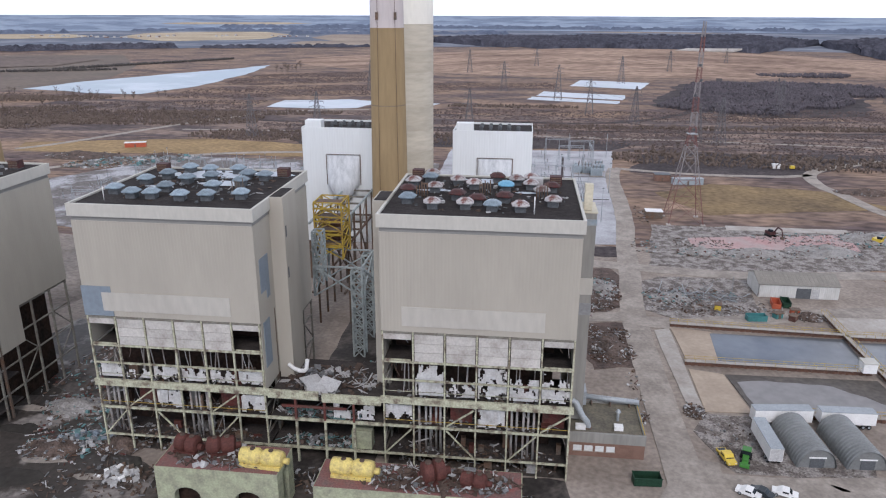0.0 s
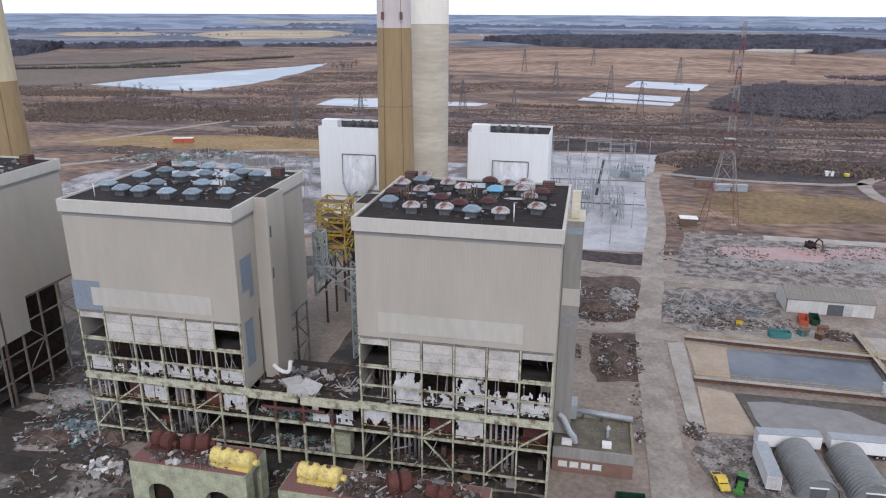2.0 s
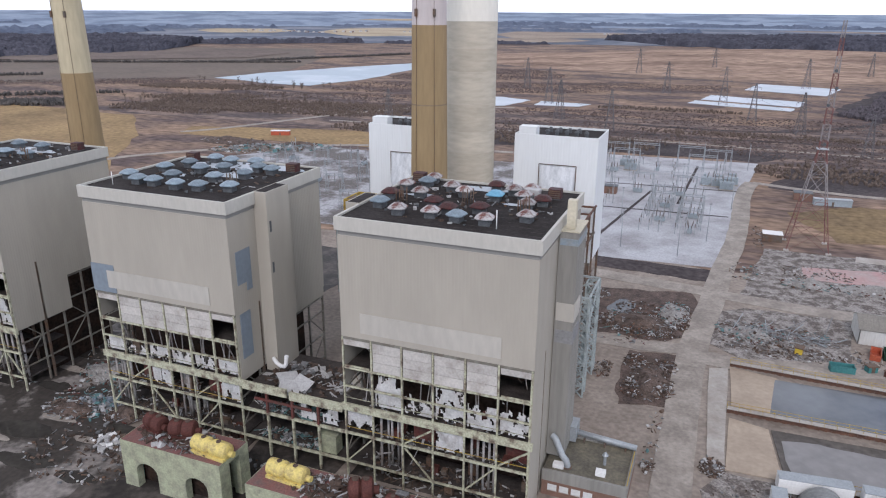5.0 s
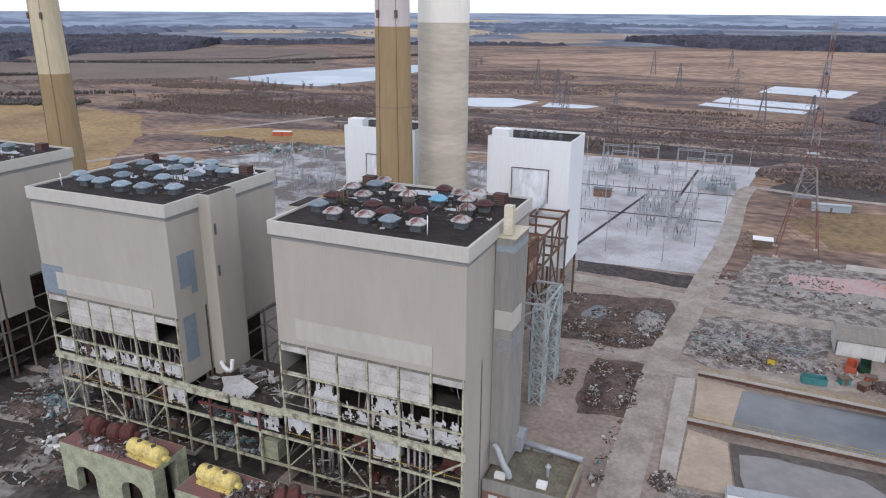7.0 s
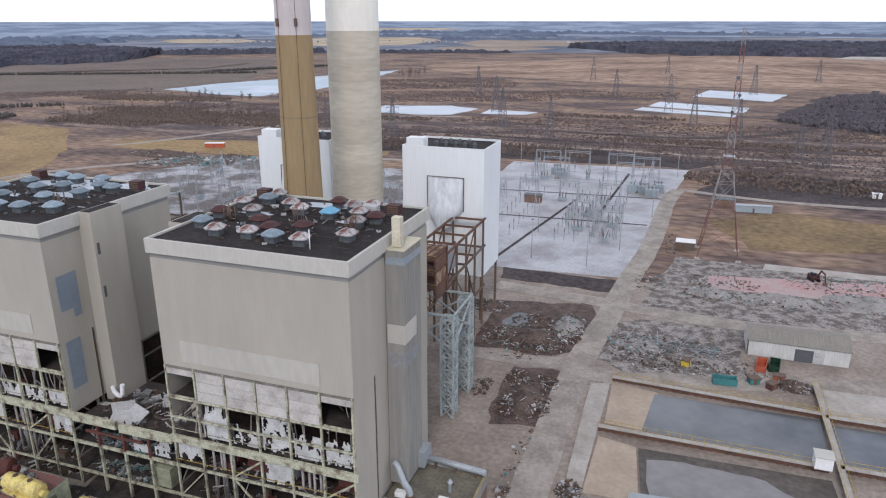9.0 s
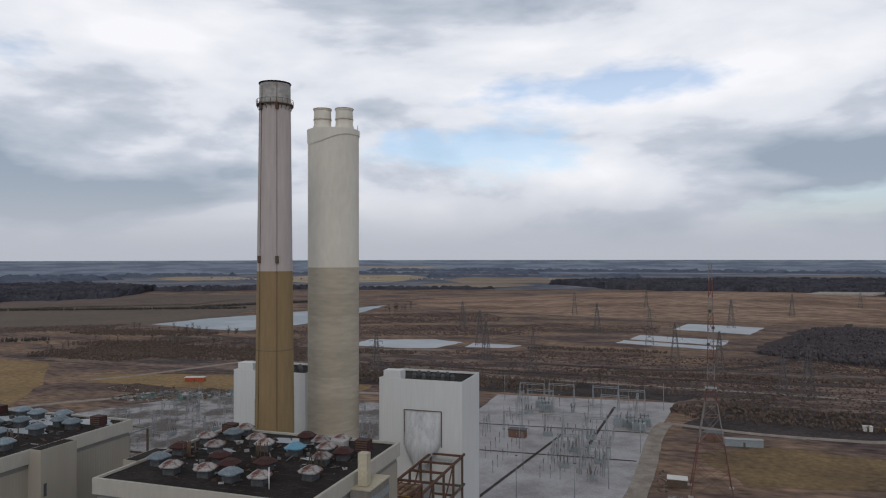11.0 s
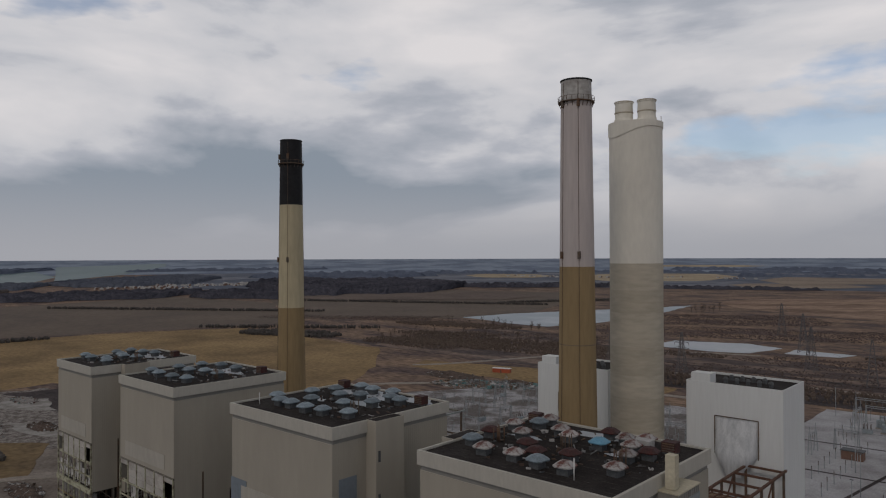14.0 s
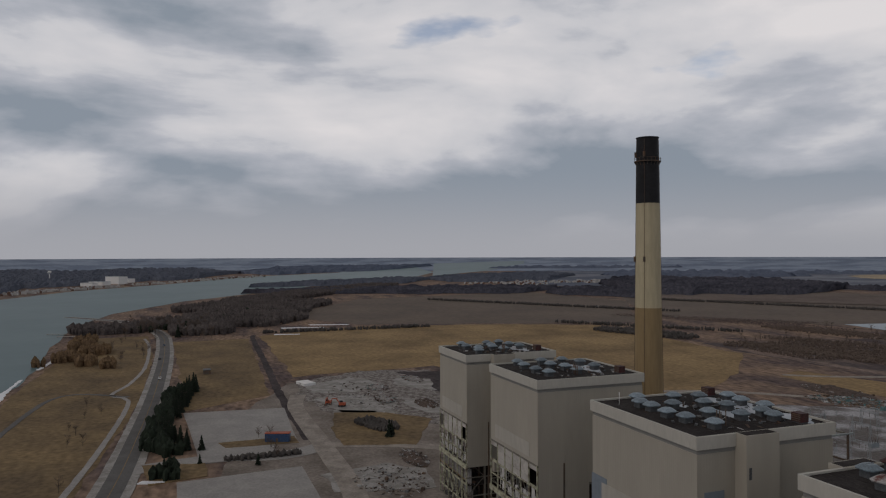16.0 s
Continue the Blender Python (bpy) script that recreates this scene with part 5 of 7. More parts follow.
# ---- white precipitator buildings ----
def duct_building(x0, label):
    t = thing("precipitator_building", label, "building", "precipitator buildings", at=(x0, 100.4, 0))
    w, d, h = 24.6, 17.6, 51.5
    part("front_wall", ribbed(0, w, 14, h, 0.8, 0.015), "white_clad", t)
    part("right_wall", turned(ribbed(0.26, d - 0.26, 14, h, 0.8, 0.015), (w, 0, 0), 90), "white_clad", t)
    part("left_wall", turned(ribbed(0.26, d - 0.26, 14, h, 0.8, 0.015), (0, d, 0), -90), "white_clad", t)
    part("back_wall", turned(ribbed(0, w, 14, h, 0.8, 0.015), (w, d, 0), 180), "white_clad", t)
    part("roof", box(0.27, 0.27, h - 0.9, w - 0.27, d - 0.27, h - 0.6), "roof", t)
    part("floor", box(0.27, 0.27, 14, w - 0.27, d - 0.27, 14.4), "floor_deck", t)
    part("stair_head", box(1.0, 0.8, h - 0.6, 6.2, 4.6, h + 2.0), "white_clad", t)
    for k in range(9):
        x, y = 8.5 + (k % 5) * 2.9, 5.5 + (k // 5) * 4.4
        part("roof_fan", lathe([(0.55, h - 0.6), (0.55, h + 0.3), (0.75, h + 0.35), (0.35, h + 0.9)], 10, centre=(x, y)), "vent_base", t)
    for cx in (0.6, 8, 15.5, w - 0.6):
        for cy in (0.6, d - 0.6):
            part("column", box(cx - 0.3, cy - 0.3, 0, cx + 0.3, cy + 0.3, 14), "steel_dark", t)
    for cx in (0.6, 8, 15.5):
        part("brace", beam((cx, 0.6, 0.5), (cx + 7.2, 0.6, 13.5), 0.25), "steel_dark", t)
        part("brace", beam((cx + 7.2, 0.6, 0.5), (cx, 0.6, 13.5), 0.25), "steel_dark", t)
    # the capped duct opening: framed sheet, funnel-shaped below
    a, b, z0, z1 = 7.7, 18.7, 33.2, 43.0
    f = part("duct_cover", box(a, -0.16, z0, b, -0.01, z1), "lagging_white", t, "crumpled white duct cover")
    for p, q in (((a, z1), (b, z1)), ((a, z0), (a, z1)), ((b, z0), (b, z1))):
        part("frame", beam((p[0], -0.2, p[1]), (q[0], -0.2, q[1]), 0.22), "steel_dark", f)
    bm = bmesh.new()
    rows = []
    for k in range(9):
        u = k / 8
        z = z1 - 0.6 - u * 13.6
        half = (b - a) / 2 * (0.94 if u < 0.65 else 0.94 - (u - 0.65) * 1.6)
        out = 4.2 * min(1, u * 1.5) + 0.2
        rows.append([bm.verts.new(((a + b) / 2 + half * math.sin(th), -0.15 - out * max(0, math.cos(th)) ** 0.7, z)) for th in [(-math.pi / 2) + math.pi * j / 14 for j in range(15)]])
    for r0, r1 in zip(rows, rows[1:]):
        for j in range(14):
            fc = bm.faces.new((r0[j], r0[j + 1], r1[j + 1], r1[j]))
            fc.smooth = True
    bm.faces.new(rows[0])
    bm.faces.new(rows[-1][::-1])
    part("funnel", bm, "lagging_white", t, "bulging white sheet-metal funnel")


mat("lagging_white", (0.58, 0.59, 0.60), 0.5, scale=0.35, fine=2.5, spread=0.12, second=(0.40, 0.415, 0.43), amount=0.46, streak=(2.2, 2.2, 0.25), bump=0.5, bump_distance=0.15)
duct_building(-32.8, "white metal-clad precipitator building with a capped duct")
duct_building(-81.0, "white metal-clad precipitator building behind the chimney")


# ---- chimneys ----
def conduit(t, x, y, z0, z1, r, rad0, rad1, ang, m):
    a = radians(ang)
    part("conduit", tube([(rad0 * math.cos(a), rad0 * math.sin(a), z0), (rad1 * math.cos(a), rad1 * math.sin(a), z1)], r, 6), m, t)


def tapered_chimney(x, y, label, bands, top, r0, r1, platforms):
    t = thing("chimney", label, "chimney", "chimneys", at=(x, y, 0))

    def rad(z):
        return r0 + (r1 - r0) * z / top
    z0 = 0.0
    for z1, m in bands:
        part("shaft", lathe([(rad(z0 + (z1 - z0) * k / 6), z0 + (z1 - z0) * k / 6) for k in range(7)], 40), m, t)
        z0 = z1
    part("rim", lathe([(rad(top) + 0.04, top - 0.35), (rad(top) + 0.2, top - 0.25), (rad(top) + 0.2, top), (rad(top) - 0.5, top + 0.05)], 40), "stack_black", t)
    part("mouth", lathe([(rad(top) - 0.9, top + 0.02), (rad(top) - 0.9, top + 0.1)], 32), "stack_black", t)
    for z in platforms:
        r = rad(z)
        part("platform", lathe([(r + 0.02, z), (r + 0.7, z), (r + 0.7, z + 0.25), (r + 0.02, z + 0.25)], 32, False), "steel_dark", t)
        bm = bmesh.new()
        for k in range(20):
            a = k * math.pi / 10
            b = (k + 1) * math.pi / 10
            p, q = Vector(((r + 0.66) * math.cos(a), (r + 0.66) * math.sin(a), z + 0.25)), Vector(((r + 0.66) * math.cos(b), (r + 0.66) * math.sin(b), z + 0.25))
            bm_beam(bm, p, p + Vector((0, 0, 1.1)), 0.08)
            bm_beam(bm, p + Vector((0, 0, 1.1)), q + Vector((0, 0, 1.1)), 0.08)
            bm_beam(bm, p - Vector((0, 0, 0.2)), Vector((r * math.cos(a), r * math.sin(a), z - 1.2)), 0.12)
        part("railing", bm, "steel_dark", t)
    for ang in (-112, -52, 150, 60):
        conduit(t, x, y, 2, top - 1, 0.06, rad(2) + 0.1, rad(top - 1) + 0.1, ang, "steel_dark")
    # aircraft lamps in small cages
    for zf in (0.655, 0.945):
        for ang in (-112, -52):
            a = radians(ang)
            r = rad(zf * top) + 0.3
            part("lamp_box", box(r * math.cos(a) - 0.3, r * math.sin(a) - 0.3, zf * top, r * math.cos(a) + 0.3, r * math.sin(a) + 0.3, zf * top + 1.8), "steel_dark", t)
    return t


mat("stack_brown", (0.22, 0.165, 0.115), 0.8, bump=0)
mat("stack_top", (0.46, 0.45, 0.43), 0.85, scale=0.3, fine=1.2, spread=0.15, second=(0.33, 0.31, 0.29), amount=0.45, bump=0.2)
tapered_chimney(-46.5, 67.5, "tall tapered chimney, tan below and pinkish grey above", [(63.0, "stack_tan"), (63.25, "stack_brown"), (82.3, "stack_tan"), (122.8, "stack_pink"), (128.6, "stack_top")], 128.6, 5.3, 3.75, (123.0,))
tapered_chimney(-163.9, 66.3, "tall tapered chimney, tan, cream and black in bands", [(55, "stack_tan"), (66.8, "stack_tan"), (103.4, "stack_cream"), (126.6, "stack_black")], 126.6, 5.4, 3.75, (118,))


def twin_flue_chimney():
    t = thing("chimney", "wide cylindrical chimney, grey below and cream above, with two flues", "chimney", "chimneys", at=(-45.8, 97.6, 0))
    r = 7.25
    z = 0.0
    k = 0
    while z < 82.8:
        z1 = min(82.8, z + 6.2 + 1.5 * (k % 3))
        part("shaft", lathe([(r, z), (r, z1 - 0.12), (r - 0.06, z1 - 0.1), (r - 0.06, z1)], 56), "stack_grey" if k % 2 else "stack_grey_light", t)
        z, k = z1, k + 1
    for a, b in ((82.8, 102.5), (102.5, 116.0), (116.0, 121.0)):
        part("shaft", lathe([(r, a), (r, b - 0.1), (r - 0.05, b - 0.08), (r - 0.05, b)], 56), "stack_white", t)
    # the collar, whose lower edge dips on one side
    bm = bmesh.new()
    n = 56
    lo, hi = [], []
    for i in range(n):
        a = 2 * math.pi * i / n
        dip = 2.7 * max(0, math.cos(a - radians(-118))) ** 2
        lo.append(bm.verts.new(((r + 0.22) * math.cos(a), (r + 0.22) * math.sin(a), 120.2 - dip)))
        hi.append(bm.verts.new(((r + 0.22) * math.cos(a), (r + 0.22) * math.sin(a), 121.8)))
    for i in range(n):
        f = bm.faces.new((lo[i], lo[(i + 1) % n], hi[(i + 1) % n], hi[i]))
        f.smooth = True
    bm.faces.new(hi)
    bm.faces.new(lo[::-1])
    part("collar", bm, "stack_white", t)
    for x, y in ((-3.2, -0.6), (2.9, 1.0)):
        fl = part("flue", lathe([(2.7, 121.7), (2.7, 123.2), (2.45, 123.3), (2.45, 125.2), (2.5, 125.3), (2.4, 127.7), (2.6, 127.75), (2.6, 128.0)], 28, centre=(x, y)), "stack_white", t)
        part("ring", lathe([(2.62, 128.0), (2.72, 128.1), (2.62, 128.3)], 28, centre=(x, y)), "stack_grey", fl)
        part("ring", lathe([(2.52, 124.9), (2.62, 125.0), (2.62, 125.25)], 28, centre=(x, y)), "stack_grey", fl)
        part("mouth", lathe([(2.3, 128.2), (2.3, 128.35)], 24, centre=(x, y)), "stack_black", fl)
    part("lightning_rods", tube([(6.9, 1.5, 121), (6.9, 1.5, 123.4)], 0.08, 6), "steel_dark", t)


mat("stack_grey_light", (0.51, 0.46, 0.37), 0.85, scale=0.25, fine=1.0, spread=0.10, streak=(0.25, 0.25, 1), bump=0)
twin_flue_chimney()


# ---- turbine pedestals in front ----
def pedestal(x0, x1, y0, y1, h, arches, label):
    t = thing("turbine_pedestal", label, "foundation", "turbine pedestals")
    th = 1.6
    part("slab", box(x0, y0, h - 1.1, x1, y1, h - 0.06), "pedestal_green", t)
    part("deck", box(x0 + 0.15, y0 + 0.15, h - 0.06, x1 - 0.15, y1 - 0.15, h), "pedestal_red", t, "dull red painted deck")
    n = arches
    w = (x1 - x0) / n
    for face_y in (y0, y1 - th):
        for i in range(n):
            a, b = x0 + i * w, x0 + (i + 1) * w
            # pier, arch and pier, cut as one outline
            bm = bmesh.new()
            r = w * 0.22
            c = (a + b) / 2
            prof = [(a, 0), (c - r, 0), (c - r, h * 0.4)] + [(c - r * math.cos(k * math.pi / 8), h * 0.4 + r * 0.8 * math.sin(k * math.pi / 8)) for k in range(1, 8)] + [(c + r, h * 0.4), (c + r, 0), (b, 0), (b, h - 1.1), (a, h - 1.1)]
            f1 = [bm.verts.new((x, face_y, z)) for x, z in prof]
            f2 = [bm.verts.new((x, face_y + th, z)) for x, z in prof]
            bm.faces.new(f1)
            bm.faces.new(f2[::-1])
            for k in range(len(prof)):
                j = (k + 1) % len(prof)
                bm.faces.new((f1[k], f2[k], f2[j], f1[j]))
            part("arch", bm, "pedestal_green", t)
    part("end_wall", box(x0, y0 + th, 0, x0 + th, y1 - th, h * 0.85), "teal" if arches == 2 else "pedestal_green", t)
    c = (y0 + y1) / 2
    part("end_pier", box(x1 - th, y0 + th, 0, x1, c - 1.4, h - 1.1), "pedestal_green", t)
    part("end_pier", box(x1 - th, c + 1.4, 0, x1, y1 - th, h - 1.1), "pedestal_green", t)
    # near-black filling paints the shade behind the arches
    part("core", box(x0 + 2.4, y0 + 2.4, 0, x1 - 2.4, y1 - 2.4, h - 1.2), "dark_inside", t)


def turbine_casing(x, y, z, length, r, material_, label, turn):
    t = thing("turbine_casing", label, "machine part", "turbine casings", at=(x, y, z), turn=turn)
    bm = bmesh.new()
    prof = [(-length / 2, r * 0.55), (-length / 2 + 0.3, r * 0.95), (-length * 0.25, r), (-length * 0.08, r), (0, r * 0.72), (length * 0.08, r), (length * 0.38, r), (length / 2 - 0.2, r * 0.9), (length / 2, r * 0.5)]
    seg = 20
    prev = None
    for px, pr in prof:
        ring = [bm.verts.new((px, pr * math.cos(2 * math.pi * k / seg), r + pr * math.sin(2 * math.pi * k / seg))) for k in range(seg)]
        if prev:
            for k in range(seg):
                f = bm.faces.new((prev[k], prev[(k + 1) % seg], ring[(k + 1) % seg], ring[k]))
                f.smooth = True
        else:
            bm.faces.new(ring[::-1])
        prev = ring
    bm.faces.new(prev)
    part("shell", bm, material_, t)
    for px in (-length * 0.2, length * 0.22):
        part("port", lathe([(r * 0.3, r * 1.85), (r * 0.3, r * 2.08), (r * 0.18, r * 2.1)], 12, centre=(px, 0)), "scrap_brown", t)
    part("skirt", box(-length * 0.46, -r * 1.05, 0, length * 0.46, r * 1.05, r * 0.35), material_, t)
    part("end_stub", tube([(length / 2, 0, r * 0.8), (length / 2 + 0.9, 0, r * 0.8)], r * 0.38, 12), material_, t)


pedestal(-73.5, -51.0, -18.0, -9.8, 10.0, 2, "pale green concrete turbine foundation with arched openings")
pedestal(-44.0, -8.8, -20.2, -12.2, 10.0, 3, "pale green concrete turbine foundation heaped with scrap")
turbine_casing(-54.6, -15.2, 10.0, 8.2, 1.5, "casing_yellow", "bright yellow turbine casing lying on the foundation", -4)
turbine_casing(-38.0, -16.2, 10.0, 7.8, 1.5, "casing_yellow", "bright yellow turbine casing lying among scrap", -3)
turbine_casing(-63.2, -12.6, 10.0, 5.2, 1.6, "casing_red", "dark rusted turbine rotor half on the foundation", 15)
turbine_casing(-69.4, -12.8, 10.0, 4.6, 1.6, "casing_red", "dark rusted turbine rotor half on the foundation", -12)
turbine_casing(-24.0, -16.2, 10.0, 4.2, 1.9, "casing_red", "dark rusted turbine shell on the foundation", 25)
turbine_casing(-17.0, -17.0, 10.0, 4.6, 1.3, "casing_red", "dark rusted turbine shell on the foundation", -10)
strew("foundation_scrap", "tangle of pipes and torn metal on the foundation", -24, -16.2, 14.5, 3.6, 10.0, 620, ["scrap_grey", "scrap_brown", "scrap_white", "scrap_brown", "scrap_brown", "scrap_brown"], 31, 1.7, height=1.6)
strew("foundation_scrap", "tangle of pipes and torn metal on the foundation", -63, -14, 9.5, 3.6, 10.0, 240, ["scrap_grey", "scrap_brown", "scrap_brown", "scrap_white"], 32, 1.6, height=1.0)


# ---- switchyards ----
def gantry(w, h, label="grey lattice switchyard gantry with insulators"):
    t = thing("gantry", label, "gantry", "switchyard gantries")
    for x in (-w / 2, w / 2):
        bm = bmesh.new()
        for dx, dy in ((-0.5, -0.8), (0.5, -0.8), (0.5, 0.8), (-0.5, 0.8)):
            bm_beam(bm, (x + dx, dy, 0), (x + dx * 0.4, dy * 0.3, h), 0.14)
        n = int(h / 2)
        for k in range(n):
            a, b = k / n, (k + 1) / n
            s0, s1 = 1 - 0.65 * a, 1 - 0.65 * b
            bm_beam(bm, (x - 0.5 * s0, -0.8 * s0, a * h), (x + 0.5 * s1, -0.8 * s1, b * h), 0.08)
            bm_beam(bm, (x + 0.5 * s0, 0.8 * s0, a * h), (x - 0.5 * s1, 0.8 * s1, b * h), 0.08)
        part("column", bm, "galvanised", t)
        part("peak", beam((x, 0, h), (x, 0, h + 3.0), 0.14), "galvanised", t)
    bm = bmesh.new()
    for dy in (-0.4, 0.4):
        for dz in (0, -0.9):
            bm_beam(bm, (-w / 2, dy, h + dz), (w / 2, dy, h + dz), 0.12)
    n = int(w / 1.2)
    for k in range(n):
        a, b = -w / 2 + w * k / n, -w / 2 + w * (k + 1) / n
        bm_beam(bm, (a, -0.4, h - 0.9 * (k % 2)), (b, -0.4, h - 0.9 * ((k + 1) % 2)), 0.08)
    part("crossbeam", bm, "galvanised", t)
    for k in range(3):
        x = -w / 2 + w * (k + 0.5) / 3
        part("insulator", lathe([(0.06, h - 3), (0.16, h - 2.9), (0.08, h - 2.5), (0.16, h - 2.1), (0.08, h - 1.7), (0.16, h - 1.3), (0.06, h - 0.9)], 8, centre=(x, 0)), "insulator", t)
    return t


def post_insulator():
    t = thing("post_insulator", "slim grey bus post with a dark insulator", "insulator", "bus posts")
    part("post", box(-0.12, -0.12, 0, 0.12, 0.12, 3.2), "galvanised", t)
    part("insulator", lathe([(0.1, 3.2), (0.22, 3.4), (0.12, 3.7), (0.22, 4.0), (0.12, 4.3), (0.22, 4.6), (0.08, 5.0)], 8), "insulator", t)
    part("cap", box(-0.5, -0.08, 5.0, 0.5, 0.08, 5.15), "galvanised", t)
    return t


def breaker():
    t = thing("circuit_breaker", "pale grey circuit breaker with three bushings", "switchgear", "circuit breakers")
    part("tank", box(-2.2, -0.9, 0.6, 2.2, 0.9, 2.2), "transformer", t)
    part("frame", box(-2.0, -0.7, 0, 2.0, 0.7, 0.6), "galvanised", t)
    for x in (-1.5, 0, 1.5):
        for y in (-0.5, 0.5):
            part("bushing", tube([(x, y, 2.2), (x, y * 2.4, 4.8)], 0.16, 8), "insulator", t)
    return t


def transformer():
    t = thing("transformer", "large grey power transformer with radiators", "transformer", "transformers")
    part("tank", box(-3.2, -1.6, 0.5, 3.2, 1.6, 4.2), "transformer", t)
    part("plinth", box(-3.6, -2.2, 0, 3.6, 2.2, 0.5), "concrete", t)
    for k in range(6):
        x = -2.7 + k * 1.08
        for s in (-1, 1):
            part("radiator", box(x - 0.35, s * 1.65 - 0.0, 0.9, x + 0.35, s * 2.5, 3.9), "transformer", t)
    part("conservator", tube([(-2.2, 0.8, 5.4), (2.2, 0.8, 5.4)], 0.55, 12), "transformer", t)
    for x in (-1.8, 0, 1.8):
        part("bushing", tube([(x, -0.6, 4.2), (x, -1.2, 6.6)], 0.18, 8), "insulator", t)
    return t


def light_pole(h):
    t = thing("light_pole", "thin grey yard light pole", "pole", "yard poles")
    part("pole", tube([(0, 0, 0), (0, 0, h)], 0.13, 6), "galvanised", t)
    part("lamp", box(-0.5, -0.2, h, 0.5, 0.2, h + 0.2), "vent_base", t)
    return t


def switchyards():
    rng = random.Random(9)
    g1, g2, p, b, tr, lp = gantry(14, 13), gantry(9, 9), post_insulator(), breaker(), transformer(), light_pole(15)
    used = set()

    def place(proto, x, y, turn=0):
        if proto.name in used:
            copy_thing(proto, pose(x, y, 0.2, 0, 0, turn))
        else:
            used.add(proto.name)
            proto.matrix_basis = pose(x, y, 0.2, 0, 0, turn)
    for x, y, a in ((-31.6, 318.2, 0), (-15.1, 320.2, 0), (-23.4, 299.5, 0), (9.6, 320.1, 0), (23.8, 313.8, 0), (16.6, 295.3, 0), (27.8, 297.3, 90), (-31.6, 287.2, 90)):
        place(g1, x, y, a)
    for x, y, a in ((2.8, 209.9, 0), (2.9, 222, 0), (2.9, 234.1, 0), (15.8, 196, 0), (15.9, 207.9, 0), (16, 220, 0), (-9.2, 258.5, 0), (11.2, 258.5, 0), (-29.6, 258.5, 0), (-39.8, 246.3, 90), (-41.8, 221.9, 90)):
        place(g2, x, y, a)
    for k in range(9):
        for row, x in enumerate((-3, 1, 5, 11, 15, 19, -22, -30)):
            place(p, x + rng.uniform(-.3, .3), 188 + k * 9 + rng.uniform(-1, 1), 90)
    for k in range(7):
        for x in (-36, -18, 2, 24):
            place(p, x + rng.uniform(-2, 2), 278 + k * 8.5, 0)
    for x, y in ((3.8, 203.9), (16.7, 191.3), (3.9, 228), (17, 213.9), (-11.2, 252.3), (9.1, 252.3), (-29.5, 297.5), (23.7, 289.1), (-6.9, 307.7)):
        place(b, x, y, rng.choice((0, 90)))
    for x, y, a in ((-21.3, 303.7, 0), (-25.4, 314.1, 0), (25.6, 280.9, 0), (31.8, 287, 0), (19.5, 282.9, 90), (29.6, 274.8, 0)):
        place(tr, x, y, a)
    for x, y in ((-6.8, 162.2), (23.5, 182.1), (-11.4, 195.8), (32.3, 236.1), (-19.4, 226), (9.2, 256.4), (40.3, 328.2), (-44.9, 176.3), (-50.2, 328.7), (14.2, 158.8)):
        place(lp, x, y, 0)
    # the older yard behind the second and third houses
    for k in range(7):
        for j in range(4):
            place(g2, -88 - k * 20 + rng.uniform(-2, 2), 172 + j * 26 + rng.uniform(-3, 3), 90 * ((k + j) % 2))
    for k in range(60):
        place(p, rng.uniform(-235, -70), rng.uniform(165, 290), 0)
    for k in range(8):
        place(b, rng.uniform(-220, -75), rng.uniform(170, 280), 90)
    for x, y in ((-90.7, 195.6), (-152.7, 225.9), (-204.5, 247.1), (-122.1, 256.6)):
        place(lp, x, y, 0)
    # rigid bus tubes joining the posts
    for x in (-3, 1, 5, 11, 15, 19):
        solid("bus_tube", tube([(x, 187, 5.4), (x, 261, 5.4)], 0.11, 6), "galvanised", "long grey tubular busbar over the posts", "busbar", "busbars")
    for y in (275, 283, 300):
        solid("bus_tube", tube([(-38, y, 5.4), (28, y, 5.4)], 0.11, 6), "galvanised", "long grey tubular busbar over the posts", "busbar", "busbars")
    # cable trench covers
    for a, b2 in (((-52.1, 266.7), (35.7, 272.7)), ((-19.8, 158.3), (-5.1, 258.5)), ((-52, 217.9), (31.2, 222)), ((9, 236.1), (13.7, 328.4))):
        ribbon("cable_trench", [a, b2], 1.4, "scrub", 0.26, "dark line of cable trench covers in the gravel", "trench", 0.05)
    t = thing("relay_house", "small red-brown brick relay house", "building", at=(-24.5, 246.3, 0.2))
    part("body", box(-4, -2.2, 0, 4, 2.2, 3.6), "brick_brown", t)
    part("roof", box(-4.3, -2.5, 3.6, 4.3, 2.5, 3.95), "vent_base", t)
    part("door", box(-0.5, -2.26, 0, 0.5, -2.19, 2.1), "steel_dark", t)
    strew("yard_scrap", "rows of pale scrap and crates beyond the yard", -245, 280, 40, 16, 0.2, 700, ["scrap_grey", "scrap_white", "scrap_grey", "steel_dark", "scrap_teal"], 77, 3.2, turn=0.5, height=2.0)


switchyards()


def pylon(h=34.0):
    t = thing("pylon", "grey lattice transmission tower with three arms", "pylon", "transmission towers")
    b = 3.6

    def half(z):
        return b * (1 - z / h) ** 1.0 * 0.9 + 0.45
    lv = [0, 5, 9.5, 13.5, 17, 20, 23, 26, 29, h]
    for sx, sy in ((-1, -1), (1, -1), (1, 1), (-1, 1)):
        part("leg", beam((sx * half(0), sy * half(0), 0), (sx * half(h), sy * half(h), h), 0.3), "pylon_steel", t)
    bm = bmesh.new()
    cs = ((-1, -1), (1, -1), (1, 1), (-1, 1))
    for z0, z1 in zip(lv, lv[1:]):
        for i in range(4):
            p, q = cs[i], cs[(i + 1) % 4]
